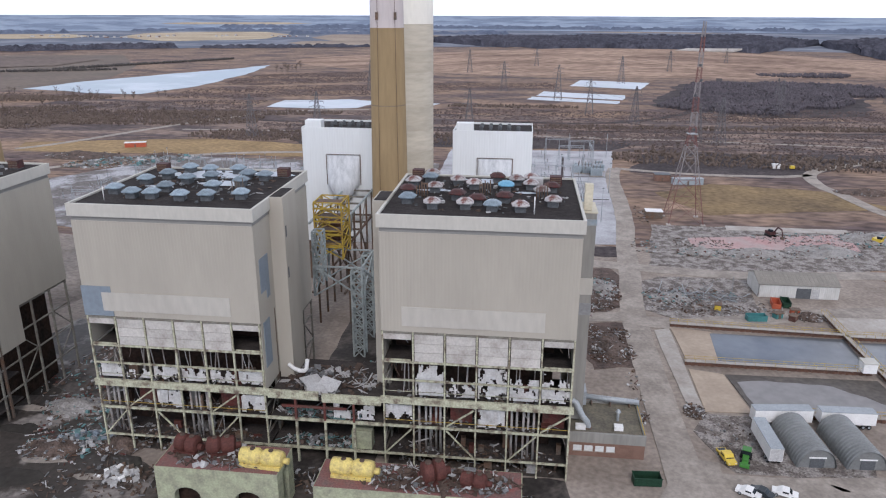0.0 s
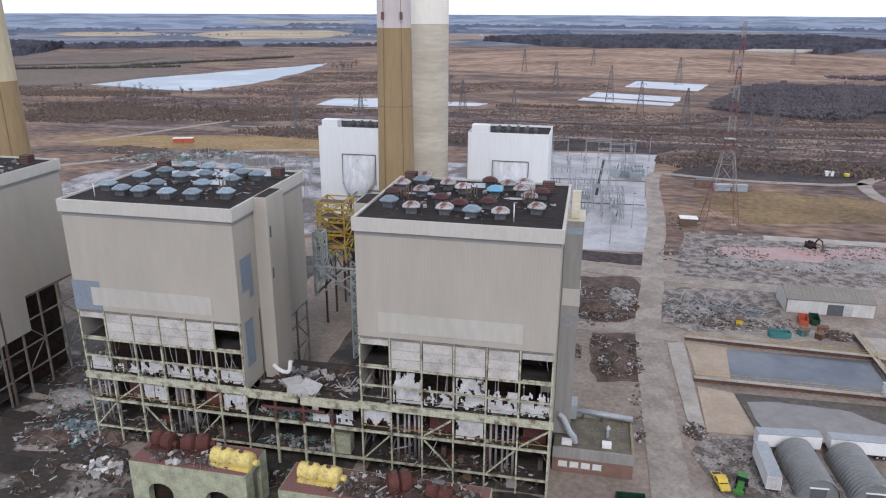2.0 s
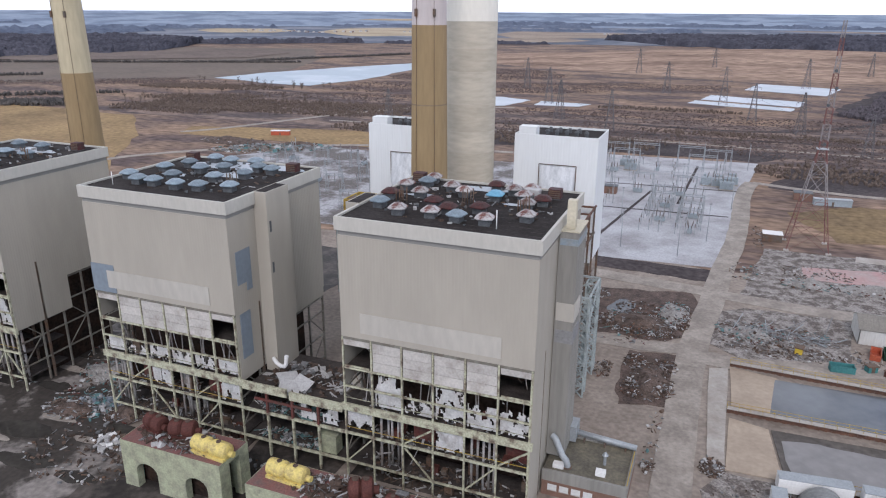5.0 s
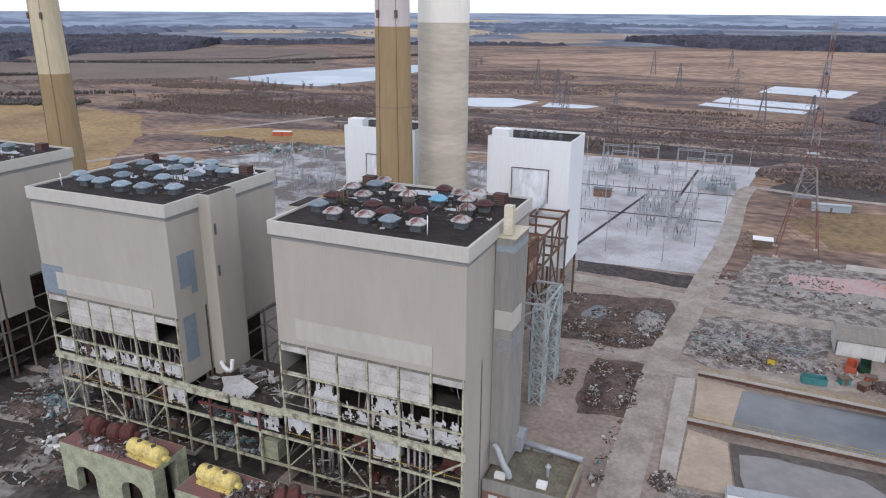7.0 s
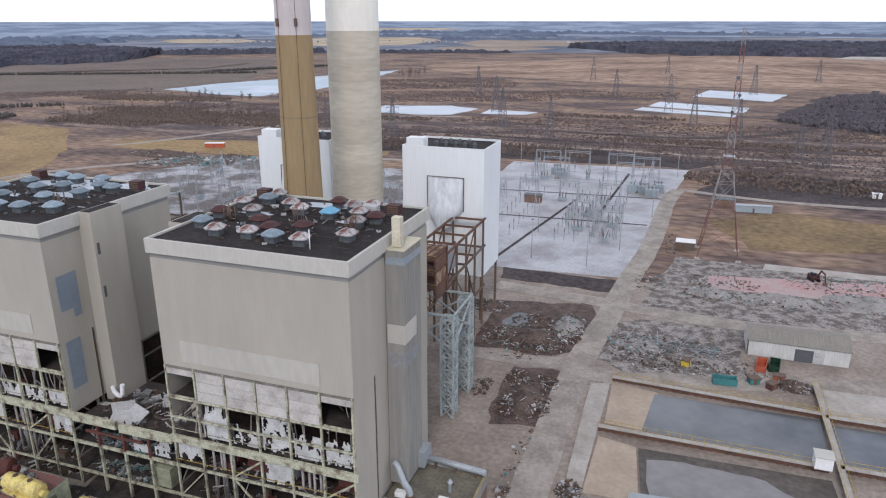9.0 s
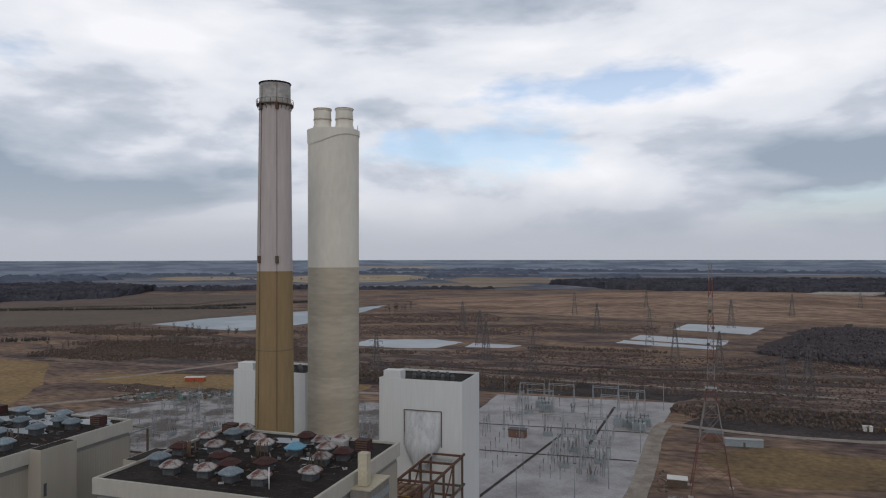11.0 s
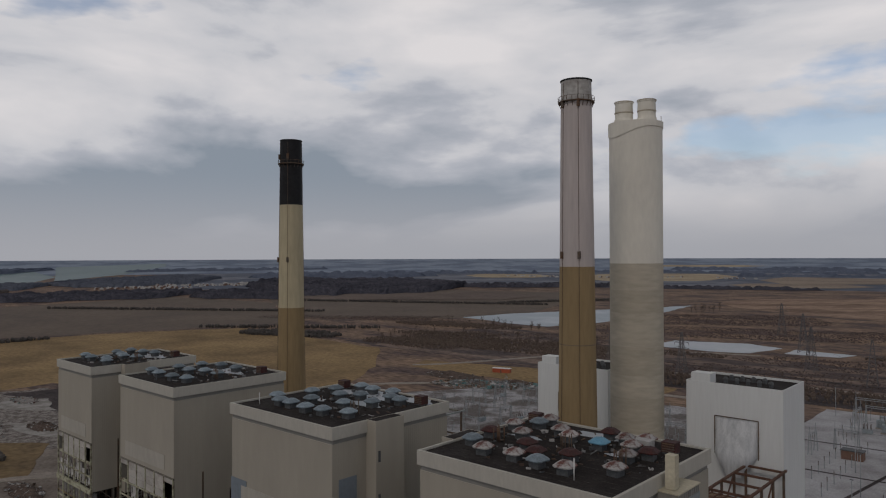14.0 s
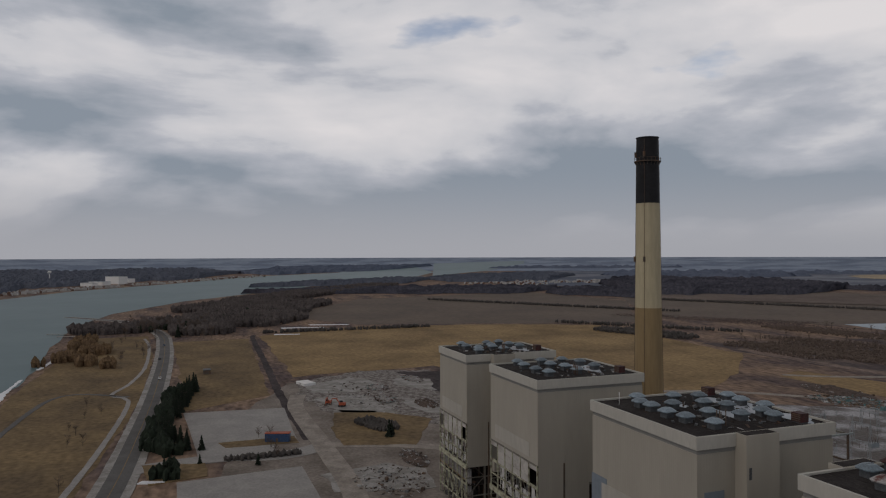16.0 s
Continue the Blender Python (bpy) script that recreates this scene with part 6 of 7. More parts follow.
            bm_beam(bm, (p[0] * half(z0), p[1] * half(z0), z0), (q[0] * half(z1), q[1] * half(z1), z1), 0.17)
            bm_beam(bm, (q[0] * half(z0), q[1] * half(z0), z0), (p[0] * half(z1), p[1] * half(z1), z1), 0.17)
    part("bracing", bm, "pylon_steel", t)
    for z, l in ((21, 6.5), (25.5, 5.6), (30, 4.6)):
        for s in (-1, 1):
            bm = bmesh.new()
            bm_beam(bm, (0, 0.4, z), (s * l, 0, z + 0.3), 0.2)
            bm_beam(bm, (0, -0.4, z), (s * l, 0, z + 0.3), 0.2)
            bm_beam(bm, (0, 0, z + 2), (s * l, 0, z + 0.3), 0.2)
            part("arm", bm, "pylon_steel", t)
            part("insulator", beam((s * l, 0, z + 0.2), (s * l, 0, z - 1.8), 0.22), "insulator", t)
    return t


mat("pylon_steel", (0.15, 0.14, 0.145), 0.7, scale=0.3, fine=2, spread=0.2, bump=0)
PYLONS = ((-36.2, 711, 1.0), (22.1, 636.3, 1.05), (109.1, 828.3, 1.0), (-101, 477.8, 0.95), (109.1, 394.3, 0.8), (122, 385.7, 0.95), (-205.8, 374.1, 0.9), (196.5, 982, 1.0), (-53.6, 433.7, 0.9), (45.9, 532, 0.9), (-189.3, 706.1, 1.0), (-95.1, 963.8, 1.0), (3.8, 1023.2, 1.0), (243.5, 651.7, 0.7), (212.6, 544, 0.9), (349.7, 647.5, 1.0), (-133.5, 577.4, 1.0), (77, 472.9, 0.9), (297.1, 1065.8, 1.0), (-164.2, 398.8, 0.9))
first = pylon()
for k, (x, y, s) in enumerate(PYLONS):
    m = pose(x, y, 0.1, 0, 0, 12 * (k % 3) - 10) @ Matrix.Scale(s, 4)
    if k:
        copy_thing(first, m).scale = (s, s, s)
    else:
        first.matrix_basis = m


def power_lines():
    for chain in ((0, 1, 2, 7), (3, 8, 9, 4), (10, 0, 16), (11, 12, 18), (6, 3, 5), (17, 14, 15)):
        for a, b in zip(chain, chain[1:]):
            pa, pb = PYLONS[a], PYLONS[b]
            for z, l in ((19.2, 6.5), (28, -4.6)):
                p = Vector((pa[0] + l * pa[2], pa[1], z * pa[2]))
                q = Vector((pb[0] + l * pb[2], pb[1], z * pb[2]))
                pts = [p.lerp(q, k / 12) - Vector((0, 0, 4 * 4 * (k / 12) * (1 - k / 12))) for k in range(13)]
                solid("power_line", tube(pts, 0.05, 4), "wire", "thin dark power line sagging between pylons", "cable", "power lines")


power_lines()


def mast():
    t = thing("radio_mast", "tall red and white lattice mast with dishes", "mast", at=(59.2, 189.5, 0))
    h = 83.0

    def half(z):
        return 7.2 * (1 - z / 38) + 1.3 * z / 38 if z < 38 else 1.3 - 0.8 * (z - 38) / (h - 38)
    lv = [0, 9.5, 19, 28, 33, 38] + [38 + 3.0 * k for k in range(1, 16)]
    cs = ((-1, -1), (1, -1), (1, 1), (-1, 1))
    for k, (z0, z1) in enumerate(zip(lv, lv[1:])):
        m = "mast_red" if (k // 2) % 2 == 0 else "mast_white"
        for i in range(4):
            p, q = cs[i], cs[(i + 1) % 4]
            w = 0.12 if z0 < 38 else 0.08
            part("leg", beam((p[0] * half(z0), p[1] * half(z0), z0), (p[0] * half(z1), p[1] * half(z1), z1), 0.22 if z0 < 38 else 0.15), m, t)
            part("brace", beam((p[0] * half(z0), p[1] * half(z0), z0), (q[0] * half(z1), q[1] * half(z1), z1), w), m, t)
            part("brace", beam((q[0] * half(z0), q[1] * half(z0), z0), (p[0] * half(z1), p[1] * half(z1), z1), w), m, t)
            part("strut", beam((p[0] * half(z1), p[1] * half(z1), z1), (q[0] * half(z1), q[1] * half(z1), z1), w), m, t)
    for z, a in ((66, -100), (60, -60), (54, -120), (40, -90)):
        d = Vector((math.cos(radians(a)), math.sin(radians(a)), 0))
        r = half(z) + 0.5
        part("dish", tube([Vector((0, 0, z)) + d * r, Vector((0, 0, z)) + d * (r + 0.4)], 0.6, 14), "vent_base", t)
    part("platform", box(-2, -2, 38, 2, 2, 38.2), "galvanised", t)
    for x, y in cs:
        part("footing", box(x * 7.2 - 0.9, y * 7.2 - 0.9, -0.2, x * 7.2 + 0.9, y * 7.2 + 0.9, 0.5), "concrete", t)


mat("mast_white", (0.27, 0.245, 0.24), 0.6, scale=0.4, fine=3, spread=0.15, bump=0)
mast()


# ---- buildings, vehicles and clutter of the works yard ----
def warehouse():
    t = thing("warehouse", "long white metal warehouse with a brown ribbed roof", "building", at=(65.2, 102.2, 0))
    w, d, h = 24.5, 12.0, 4.6
    part("front_wall", ribbed(0, w, 0.2, h, 0.6, 0.05), "white_dull", t)
    part("left_wall", turned(ribbed(0.26, d, 0.2, h, 0.6, 0.05), (0, d, 0), -90), "white_dull", t)
    part("right_wall", turned(ribbed(0.26, d, 0.2, h, 0.6, 0.05), (w, 0, 0), 90), "white_dull", t)
    part("back_wall", box(0.3, d - 0.25, 0.2, w - 0.3, d, h), "white_dull", t)
    for s in (0, 1):
        n = 40
        for k in range(n):
            x = -0.3 + (w + 0.6) * k / n
            y0, y1 = (-0.4, d / 2) if s == 0 else (d + 0.4, d / 2)
            part("roof_sheet", beam((x + 0.3, y0, h), (x + 0.3, y1, h + 2.2), 0.6, 0.12 if k % 2 else 0.2), "roof_brown", t)
    for s in (0.02, w - 0.26):
        bm = bmesh.new()
        v = [bm.verts.new(p) for p in ((s, 0.1, h), (s, d - 0.1, h), (s, d / 2, h + 2.1), (s + 0.24, 0.1, h), (s + 0.24, d - 0.1, h), (s + 0.24, d / 2, h + 2.1))]
        for f in ((0, 1, 2), (5, 4, 3), (0, 3, 4, 1), (1, 4, 5, 2), (2, 5, 3, 0)):
            bm.faces.new([v[i] for i in f])
        part("gable", bm, "white_dull", t)
    part("doorway", box(11.6, -0.06, 0.2, 16.0, 0.03, 3.6), "vent_base", t, "dark open doorway")
    part("door", box(16.2, -0.12, 0.2, 18.6, 0.0, 3.4), "scrap_white", t)


mat("white_dull", (0.56, 0.55, 0.52), 0.6, scale=0.3, fine=2, spread=0.08, second=(0.46, 0.45, 0.42), streak=(1, 1, 0.2), bump=0)
mat("roof_brown", (0.24, 0.22, 0.19), 0.6, scale=0.3, fine=2, spread=0.15, bump=0)
warehouse()


def quonset(x, y):
    t = thing("quonset_hut", "grey corrugated half-round storage hut", "building", "storage huts", at=(x, y, 0.2), turn=4)
    L, r = 14.0, 3.8
    bm = bmesh.new()
    seg, n = 18, 60
    prev = None
    for k in range(n + 1):
        yy = L * k / n
        rr = r + (0.13 if (k // 2) % 2 else 0)
        ring = [bm.verts.new((rr * math.cos(math.pi * i / seg), yy, rr * 1.15 * math.sin(math.pi * i / seg))) for i in range(seg + 1)]
        if prev:
            for i in range(seg):
                bm.faces.new((prev[i], prev[i + 1], ring[i + 1], ring[i]))
        prev = ring
    part("shell", bm, "quonset", t)
    for yy, nm in ((0.4, "end_wall"), (L - 0.4, "end_wall")):
        bm = bmesh.new()
        a = [bm.verts.new((r * 0.99 * math.cos(math.pi * i / seg), yy, r * 1.13 * math.sin(math.pi * i / seg))) for i in range(seg + 1)]
        b = [bm.verts.new((v.co.x, yy + 0.15, v.co.z)) for v in a]
        bm.faces.new(a)
        bm.faces.new(b[::-1])
        for i in range(seg):
            bm.faces.new((a[i], a[i + 1], b[i + 1], b[i]))
        part(nm, bm, "quonset", t)
    part("door", box(-1.4, 0.28, 0, 1.4, 0.38, 2.2), "vent_base", t, "dark door opening")
    part("lintel", box(-1.7, 0.25, 2.2, 1.7, 0.4, 2.45), "paint_white", t)


quonset(49.6, 9.6)
quonset(59.3, 10.0)


def wheel(t, x, y, r, w=0.3):
    part("tyre", tube([(x - w / 2, y, r), (x + w / 2, y, r)], r, 14), "tyre", t)
    part("rim", tube([(x - w / 2 - 0.01, y, r), (x + w / 2 + 0.01, y, r)], r * 0.55, 10), "galvanised", t)


def trailer(x, y, turn, length, label):
    t = thing("semi_trailer", label, "trailer", "box trailers", at=(x, y, 0.32), turn=turn)
    part("box", box(-1.3, 0, 1.1, 1.3, length, 4.0), "paint_white", t)
    part("top_rail", box(-1.34, -0.03, 3.92, 1.34, length + 0.03, 4.04), "galvanised", t)
    part("chassis", box(-0.6, 0.3, 0.85, 0.6, length - 0.3, 1.1), "steel_dark", t)
    for k in (1.2, 2.4):
        wheel(t, -1.05, k, 0.5)
        wheel(t, 1.05, k, 0.5)
    for s in (-0.9, 0.9):
        part("landing_leg", box(s - 0.08, length - 2.6, 0, s + 0.08, length - 2.4, 1.1), "galvanised", t)
    part("rear_door", box(-1.2, -0.06, 1.25, -0.02, 0.0, 3.85), "scrap_white", t)
    part("rear_door", box(0.02, -0.06, 1.25, 1.2, 0.0, 3.85), "scrap_white", t)
    return t


trailer(41.5, 9.4, 1, 11.6, "long white box trailer parked on rough ground")
trailer(53.9, 26.4, 96, 12.6, "white box trailer with a dark printed stripe")
trailer(67.2, 26.6, 92, 11.6, "white box trailer beside another along the basin")


def car(x, y, turn, m, label, pickup=False):
    t = thing("pickup_truck" if pickup else "car", label, "truck" if pickup else "car", "parked vehicles", at=(x, y, 0.32), turn=turn)
    L, w = (5.4, 1.9) if pickup else (4.5, 1.8)
    prof = [(-L / 2, 0.45), (-L / 2, 0.95), (-L * 0.28, 1.05), (-L * 0.14, 1.55 if not pickup else 1.75), (L * 0.12, 1.6 if not pickup else 1.75), (L * (0.34 if not pickup else 0.16), 1.05), (L / 2, 0.95), (L / 2, 0.45)]
    bm = bmesh.new()
    a = [bm.verts.new((-w / 2, y_, z)) for y_, z in prof]
    b = [bm.verts.new((w / 2, y_, z)) for y_, z in prof]
    bm.faces.new(a)
    bm.faces.new(b[::-1])
    for k in range(len(prof)):
        j = (k + 1) % len(prof)
        bm.faces.new((a[k], a[j], b[j], b[k]))
    part("body", bm, m, t)
    part("windscreen", beam((0, -L * 0.265, 1.13), (0, -L * 0.16, 1.5), w * 0.86, 0.06), "glass_dark", t)
    part("side_window", box(-w / 2 - 0.01, -L * 0.13, 1.1, w / 2 + 0.01, L * 0.1, 1.45), "glass_dark", t)
    if pickup:
        part("bed", box(-w * 0.42, L * 0.2, 0.96, w * 0.42, L * 0.47, 1.0), "vehicle_dark", t)
    for yy in (-L * 0.31, L * 0.31):
        for xx in (-w / 2 + 0.1, w / 2 - 0.1):
            wheel(t, xx, yy, 0.36, 0.22)
    for xx in (-w * 0.36, w * 0.36):
        part("headlight", box(xx - 0.18, -L / 2 - 0.02, 0.72, xx + 0.18, -L / 2 + 0.02, 0.88), "glass_pale", t)


car(32.4, 10.6, 12, "vehicle_yellow", "yellow pickup truck parked on rough ground", True)
car(33.6, -0.6, 60, "paint_white", "white car parked on the packed dirt")
car(36.0, -0.4, 55, "vehicle_dark", "dark car parked on the packed dirt")
car(40.3, 0.0, 70, "paint_white", "white car parked on the packed dirt")
for k, (x, y) in enumerate(((-579.6, -104.6), (-480, -105.2), (-670.7, -103.4))):
    car(x, y + (2 if k % 2 else -2), 95, ("vehicle_dark", "paint_white", "vehicle_blue")[k], "car standing on the highway lane")


def tractor():
    t = thing("tractor", "small bright green tractor on rough ground", "tractor", at=(36.1, 10.4, 0.3), turn=-20)
    part("bonnet", box(-0.5, -1.9, 0.7, 0.5, 0.0, 1.5), "vehicle_green", t)
    part("cab", box(-0.75, 0.0, 0.7, 0.75, 1.5, 2.4), "glass_dark", t)
    part("roof", box(-0.85, -0.1, 2.4, 0.85, 1.6, 2.55), "vehicle_green", t)
    part("loader", box(-0.9, -3.0, 0.3, 0.9, -2.2, 0.9), "vehicle_green", t)
    part("loader_arm", beam((0, -2.4, 0.8), (0, -0.2, 1.5), 1.2, 0.15), "vehicle_green", t)
    for x, y, r in ((-0.9, 1.1, 0.75), (0.9, 1.1, 0.75), (-0.75, -1.4, 0.45), (0.75, -1.4, 0.45)):
        wheel(t, x, y, r, 0.4)


tractor()


def skip(x, y, turn, m, label, L=5.2, z=0.2):
    t = thing("skip", label, "container", "waste skips", at=(x, y, z), turn=turn)
    h, w = 1.7, 2.3
    part("floor", box(-L / 2, -w / 2, 0.1, L / 2, w / 2, 0.25), m, t)
    for s in (-1, 1):
        part("side", box(-L / 2, s * w / 2 - 0.06, 0.1, L / 2, s * w / 2 + 0.06, h), m, t)
        part("end", box(s * L / 2 - 0.06, -w / 2 + 0.07, 0.1, s * L / 2 + 0.06, w / 2 - 0.07, h), m, t)
        part("rim", box(-L / 2 - 0.1, s * (w / 2 + 0.05) - 0.07, h, L / 2 + 0.1, s * (w / 2 + 0.05) + 0.07, h + 0.14), m, t)
        for k in range(5):
            xx = -L / 2 + 0.5 + k * (L - 1) / 4
            part("rib", box(xx - 0.07, s * w / 2 + s * 0.03 - 0.08, 0.2, xx + 0.07, s * w / 2 + s * 0.03 + 0.08, h), m, t)
    return t


skip(15.2, 1.0, 4, "skip_green", "open dark green waste skip on the yard")
skip(59.2, 83, 5, "teal", "open teal waste skip among scrap", 5.6)
skip(68.4, 95, 80, "orange_red", "open orange-red waste skip beside the warehouse", 5.6)
skip(71.6, 96, 82, "skip_green", "open dark green waste skip beside the warehouse", 5.6)


def digger(x, y, turn, m, label, s=1.0):
    t = thing("excavator", label, "excavator", "excavators", at=(x, y, 0.3), turn=turn)
    for sx in (-1.1, 1.1):
        part("track", box(sx - 0.3, -1.9, 0, sx + 0.3, 1.9, 0.8), "tyre", t)
    part("house", box(-1.3, -1.4, 0.95, 1.3, 2.0, 2.2), m, t)
    part("turntable", lathe([(0.8, 0.7), (0.8, 0.96)], 14), "steel_dark", t)
    part("cab", box(-1.25, -1.5, 2.2, -0.25, 0.2, 3.2), "glass_dark", t)
    part("boom", tube([(0.4, -1.2, 1.9), (0.4, -3.2, 4.6), (0.4, -5.6, 4.2)], 0.3, 6), m, t)
    part("stick", tube([(0.4, -5.5, 4.3), (0.4, -6.6, 1.4)], 0.22, 6), m, t)
    part("bucket", box(-0.2, -7.0, 0.6, 1.0, -6.0, 1.6), "steel_dark", t)


digger(129, 165, 40, "vehicle_yellow", "yellow excavator among heaps of scrap")
digger(-357, -10, 60, "orange_red", "orange-red excavator on a cleared lot")
digger(-349, -4, -30, "orange_red", "orange-red excavator on a cleared lot")
digger(90, 170, 20, "hood_red", "dark red excavator on the pink slab")


def hut(x, y, w, d, h, m, label, roof="paint_white", turn=0):
    t = thing("hut", label, "hut", at=(x, y, 0.02), turn=turn)
    part("body", box(-w / 2, -d / 2, 0, w / 2, d / 2, h), m, t)
    part("roof", box(-w / 2 - 0.2, -d / 2 - 0.2, h, w / 2 + 0.2, d / 2 + 0.2, h + 0.25), roof, t)
    part("door", box(-0.45, -d / 2 - 0.05, 0, 0.45, -d / 2 + 0.02, 2.0), "steel_dark", t)


hut(47.5, 194, 7, 5, 3.0, "steel_dark", "dark equipment hut with a white roof beside the mast")
hut(76, 262, 16, 3.2, 3.0, "transformer", "long grey site container by the dirt track", "galvanised", 6)
hut(64, 270, 8, 6, 3.4, "brick_brown", "low brown pump house by the fence", "vent_base")
hut(136, 310, 4, 2.6, 2.4, "paint_white", "small white site cabin by a track")
hut(-268, 326, 13, 4, 3.0, "orange_red", "low red and white shed in the field", "paint_white", 20)
hut(-286, -47, 11, 3.4, 4.0, "vehicle_blue", "blue and red container trailer in the car park", "orange_red", 70)
hut(-425, -12, 13, 8, 1.6, "paint_white", "low white salt dome at the edge of the rubble", "paint_white", 15)
hut(-494, -72, 8, 5, 3, "steel_dark", "small dark shed on the lawn", "vent_base")
t = thing("trough", "small yellow site trailer by the track", "trailer", at=(144.5, 308.1, 0.2))
part("body", box(-1.2, -1, 0.5, 1.2, 1, 2), "vehicle_yellow", t)
part("axle", box(-1.3, -0.2, 0, 1.3, 0.2, 0.5), "tyre", t)

# heaps and scrap
S_DARK = ["scrap_brown", "scrap_grey", "steel_dark", "scrap_brown", "scrap_white"]
S_MIX = ["scrap_grey", "scrap_brown", "scrap_white", "steel_dark", "scrap_teal", "steel_red"]
for k, (cx, cy, rx, ry, h, m, lab) in enumerate((
    (8, 94, 10, 7, 1.8, "heap_earth", "dark heap of shredded scrap and earth"),
    (17, 104, 5, 9, 1.5, "heap_grey", "grey heap of crushed concrete"),
    (14.5, 60, 5.5, 10, 1.6, "heap_earth", "dark oval heap of rubble and scrap"),
    (75, 86.5, 4.5, 3, 2.2, "heap_earth", "dark conical heap of tyres and earth"),
    (30, 28.5, 2.2, 3, 1.0, "heap_earth", "small black heap of spoil"),
    (56, 144.9, 8, 5, 2.4, "heap_grey", "heap of tangled scrap and rubble"),
    (78, 145.8, 14, 6, 2.2, "heap_grey", "long grey heap of crushed concrete"),
    (104, 151.2, 14, 8, 2.8, "heap_grey", "grey heap of mixed scrap metal"),
    (128.2, 169.6, 12, 9, 2.6, "heap_grey", "grey heap of mixed scrap metal"),
    (162.1, 252.2, 16, 7, 2.6, "heap_earth", "dark heap of brush and earth by the track"),
    (-105, -2, 7, 4, 1.8, "heap_earth", "dark heap of mud and twisted metal"),
    (-92, 2, 6, 5, 1.6, "heap_earth", "dark heap of mud and twisted metal"),
    (-110, 14, 8, 5, 2.0, "heap_grey", "heap of grey rubble and metal scrap"),
    (-237.9, 3.3, 13, 5, 2.6, "heap_earth", "long dark heap of shredded scrap"),
    (-359.4, 24.1, 12, 6, 2.4, "heap_grey", "grey heap of broken concrete"),
    (-396.8, 29.3, 10, 7, 2.0, "heap_grey", "grey heap of broken concrete"),
    (-338.7, 43, 12, 6, 3.0, "heap_earth", "dark heap of earth and rubble"),
    (-302.1, 47.9, 10, 6, 3.0, "heap_earth", "dark heap of earth and rubble"),
    (-418.9, 59.8, 14, 6, 2.0, "heap_grey", "low grey heap of rubble"),
    (-47, 26, 7, 8, 1.5, "heap_earth", "dark heap of debris between the houses"),
    (-110, 45, 9, 14, 3.0, "heap_earth", "dark heap of scrap between the houses"),
    (-10, 112, 7, 5, 1.4, "heap_earth", "dark rubble under the white building"),
    (38, 98.8, 9, 7, 0.8, "heap_grey", "low grey bank of crushed stone"),
    (-283.3, 291.8, 26, 12, 3.0, "heap_earth", "long dark heap of shredded metal beside the old switchyard"),
    (-233.1, 298.8, 14, 7, 2.0, "heap_earth", "low dark heap of shredded metal on gravel"),
)):
    heap(lab, cx, cy, rx, ry, h, m, 20 + k)
    strew("scrap_scatter", "loose scrap strewn over " + lab.replace("heap", "pile"), cx, cy, rx * 1.05, ry * 1.05, 0.3, 220 if cy < 200 else 120, S_DARK if "earth" in m else S_MIX, 200 + k, 1.1 if cx > -120 else 1.9, height=h)
for k, (cx, cy, rx, ry, n) in enumerate(((46, 89.3, 16, 5, 260), (46, 100.7, 15, 6, 160), (66, 91.2, 4, 6, 60), (108.2, 166.1, 28, 10, 420), (60.1, 157.1, 12, 8, 160), (-100, 5, 14, 12, 420), (-88, -14, 14, 9, 260), (-114, 30, 12, 16, 320), (-375.3, 15.5, 50, 20, 260), (-232.3, 57.6, 30, 40, 300), (-213.7, -13.3, 20, 14, 240), (-30, -26, 30, 5, 320), (-46, -6, 40, 4, 420), (18, 36, 1.5, 14, 30), (18, 24, 1.6, 2, 40), (-47, 30, 9, 14, 300), (40, 18, 10, 8, 60), (37.1, 151.5, 6, 10, 70), (42.9, 196.2, 3, 16, 60), (5, 90, 14, 12, 200), (-115, 60, 9, 24, 300))):
    strew("scrap_scatter", "scattered scrap metal, timber and rubble on the ground", cx, cy, rx, ry, 0.28, n, S_MIX if k % 2 else S_DARK, 400 + k, 1.1 if cx > -200 else 1.9, height=0.4)
S_RUST = ["scrap_brown", "rust", "scrap_brown", "scrap_grey", "steel_dark", "scrap_brown", "scrap_white"]
for k, (cx, cy, rx, ry, n) in enumerate(((10.5, 69, 3.2, 4.5, 150), (12, 55, 3.4, 5, 170), (17.5, 68, 3.2, 5, 130), (18, 56, 3, 4, 110), (10, 88, 10, 3, 260), (-1, 92, 6, 5, 150), (19, 98, 3, 7, 120), (8, 104, 8, 6, 120), (3, 62, 2.5, 5, 90))):
    strew("scrap_pile", "pile of rust-brown shredded scrap beside the works road", cx, cy, rx, ry, 0.27, n, S_RUST, 900 + k, 1.0, height=0.9)
strew("wreck", "crumpled white machine wreck lying in the mud", -86.5, -9, 4, 3, 0.3, 70, ["paint_white", "scrap_white", "scrap_white", "steel_dark"], 94, 2.4, height=2.0, long_=0.2)
strew("wreck", "tangle of pale blue and grey sheet metal", -100, 2, 6, 3, 0.3, 140, ["scrap_grey", "scrap_teal", "scrap_white", "patch_blue"], 95, 2.0, height=2.0, long_=0.3)
strew("pipe_stack", "rows of long grey pipes and rails laid on the lot", 47, 100, 14, 3, 0.3, 60, ["scrap_grey", "galvanised"], 93, 9.0, height=0.3, long_=1.0)
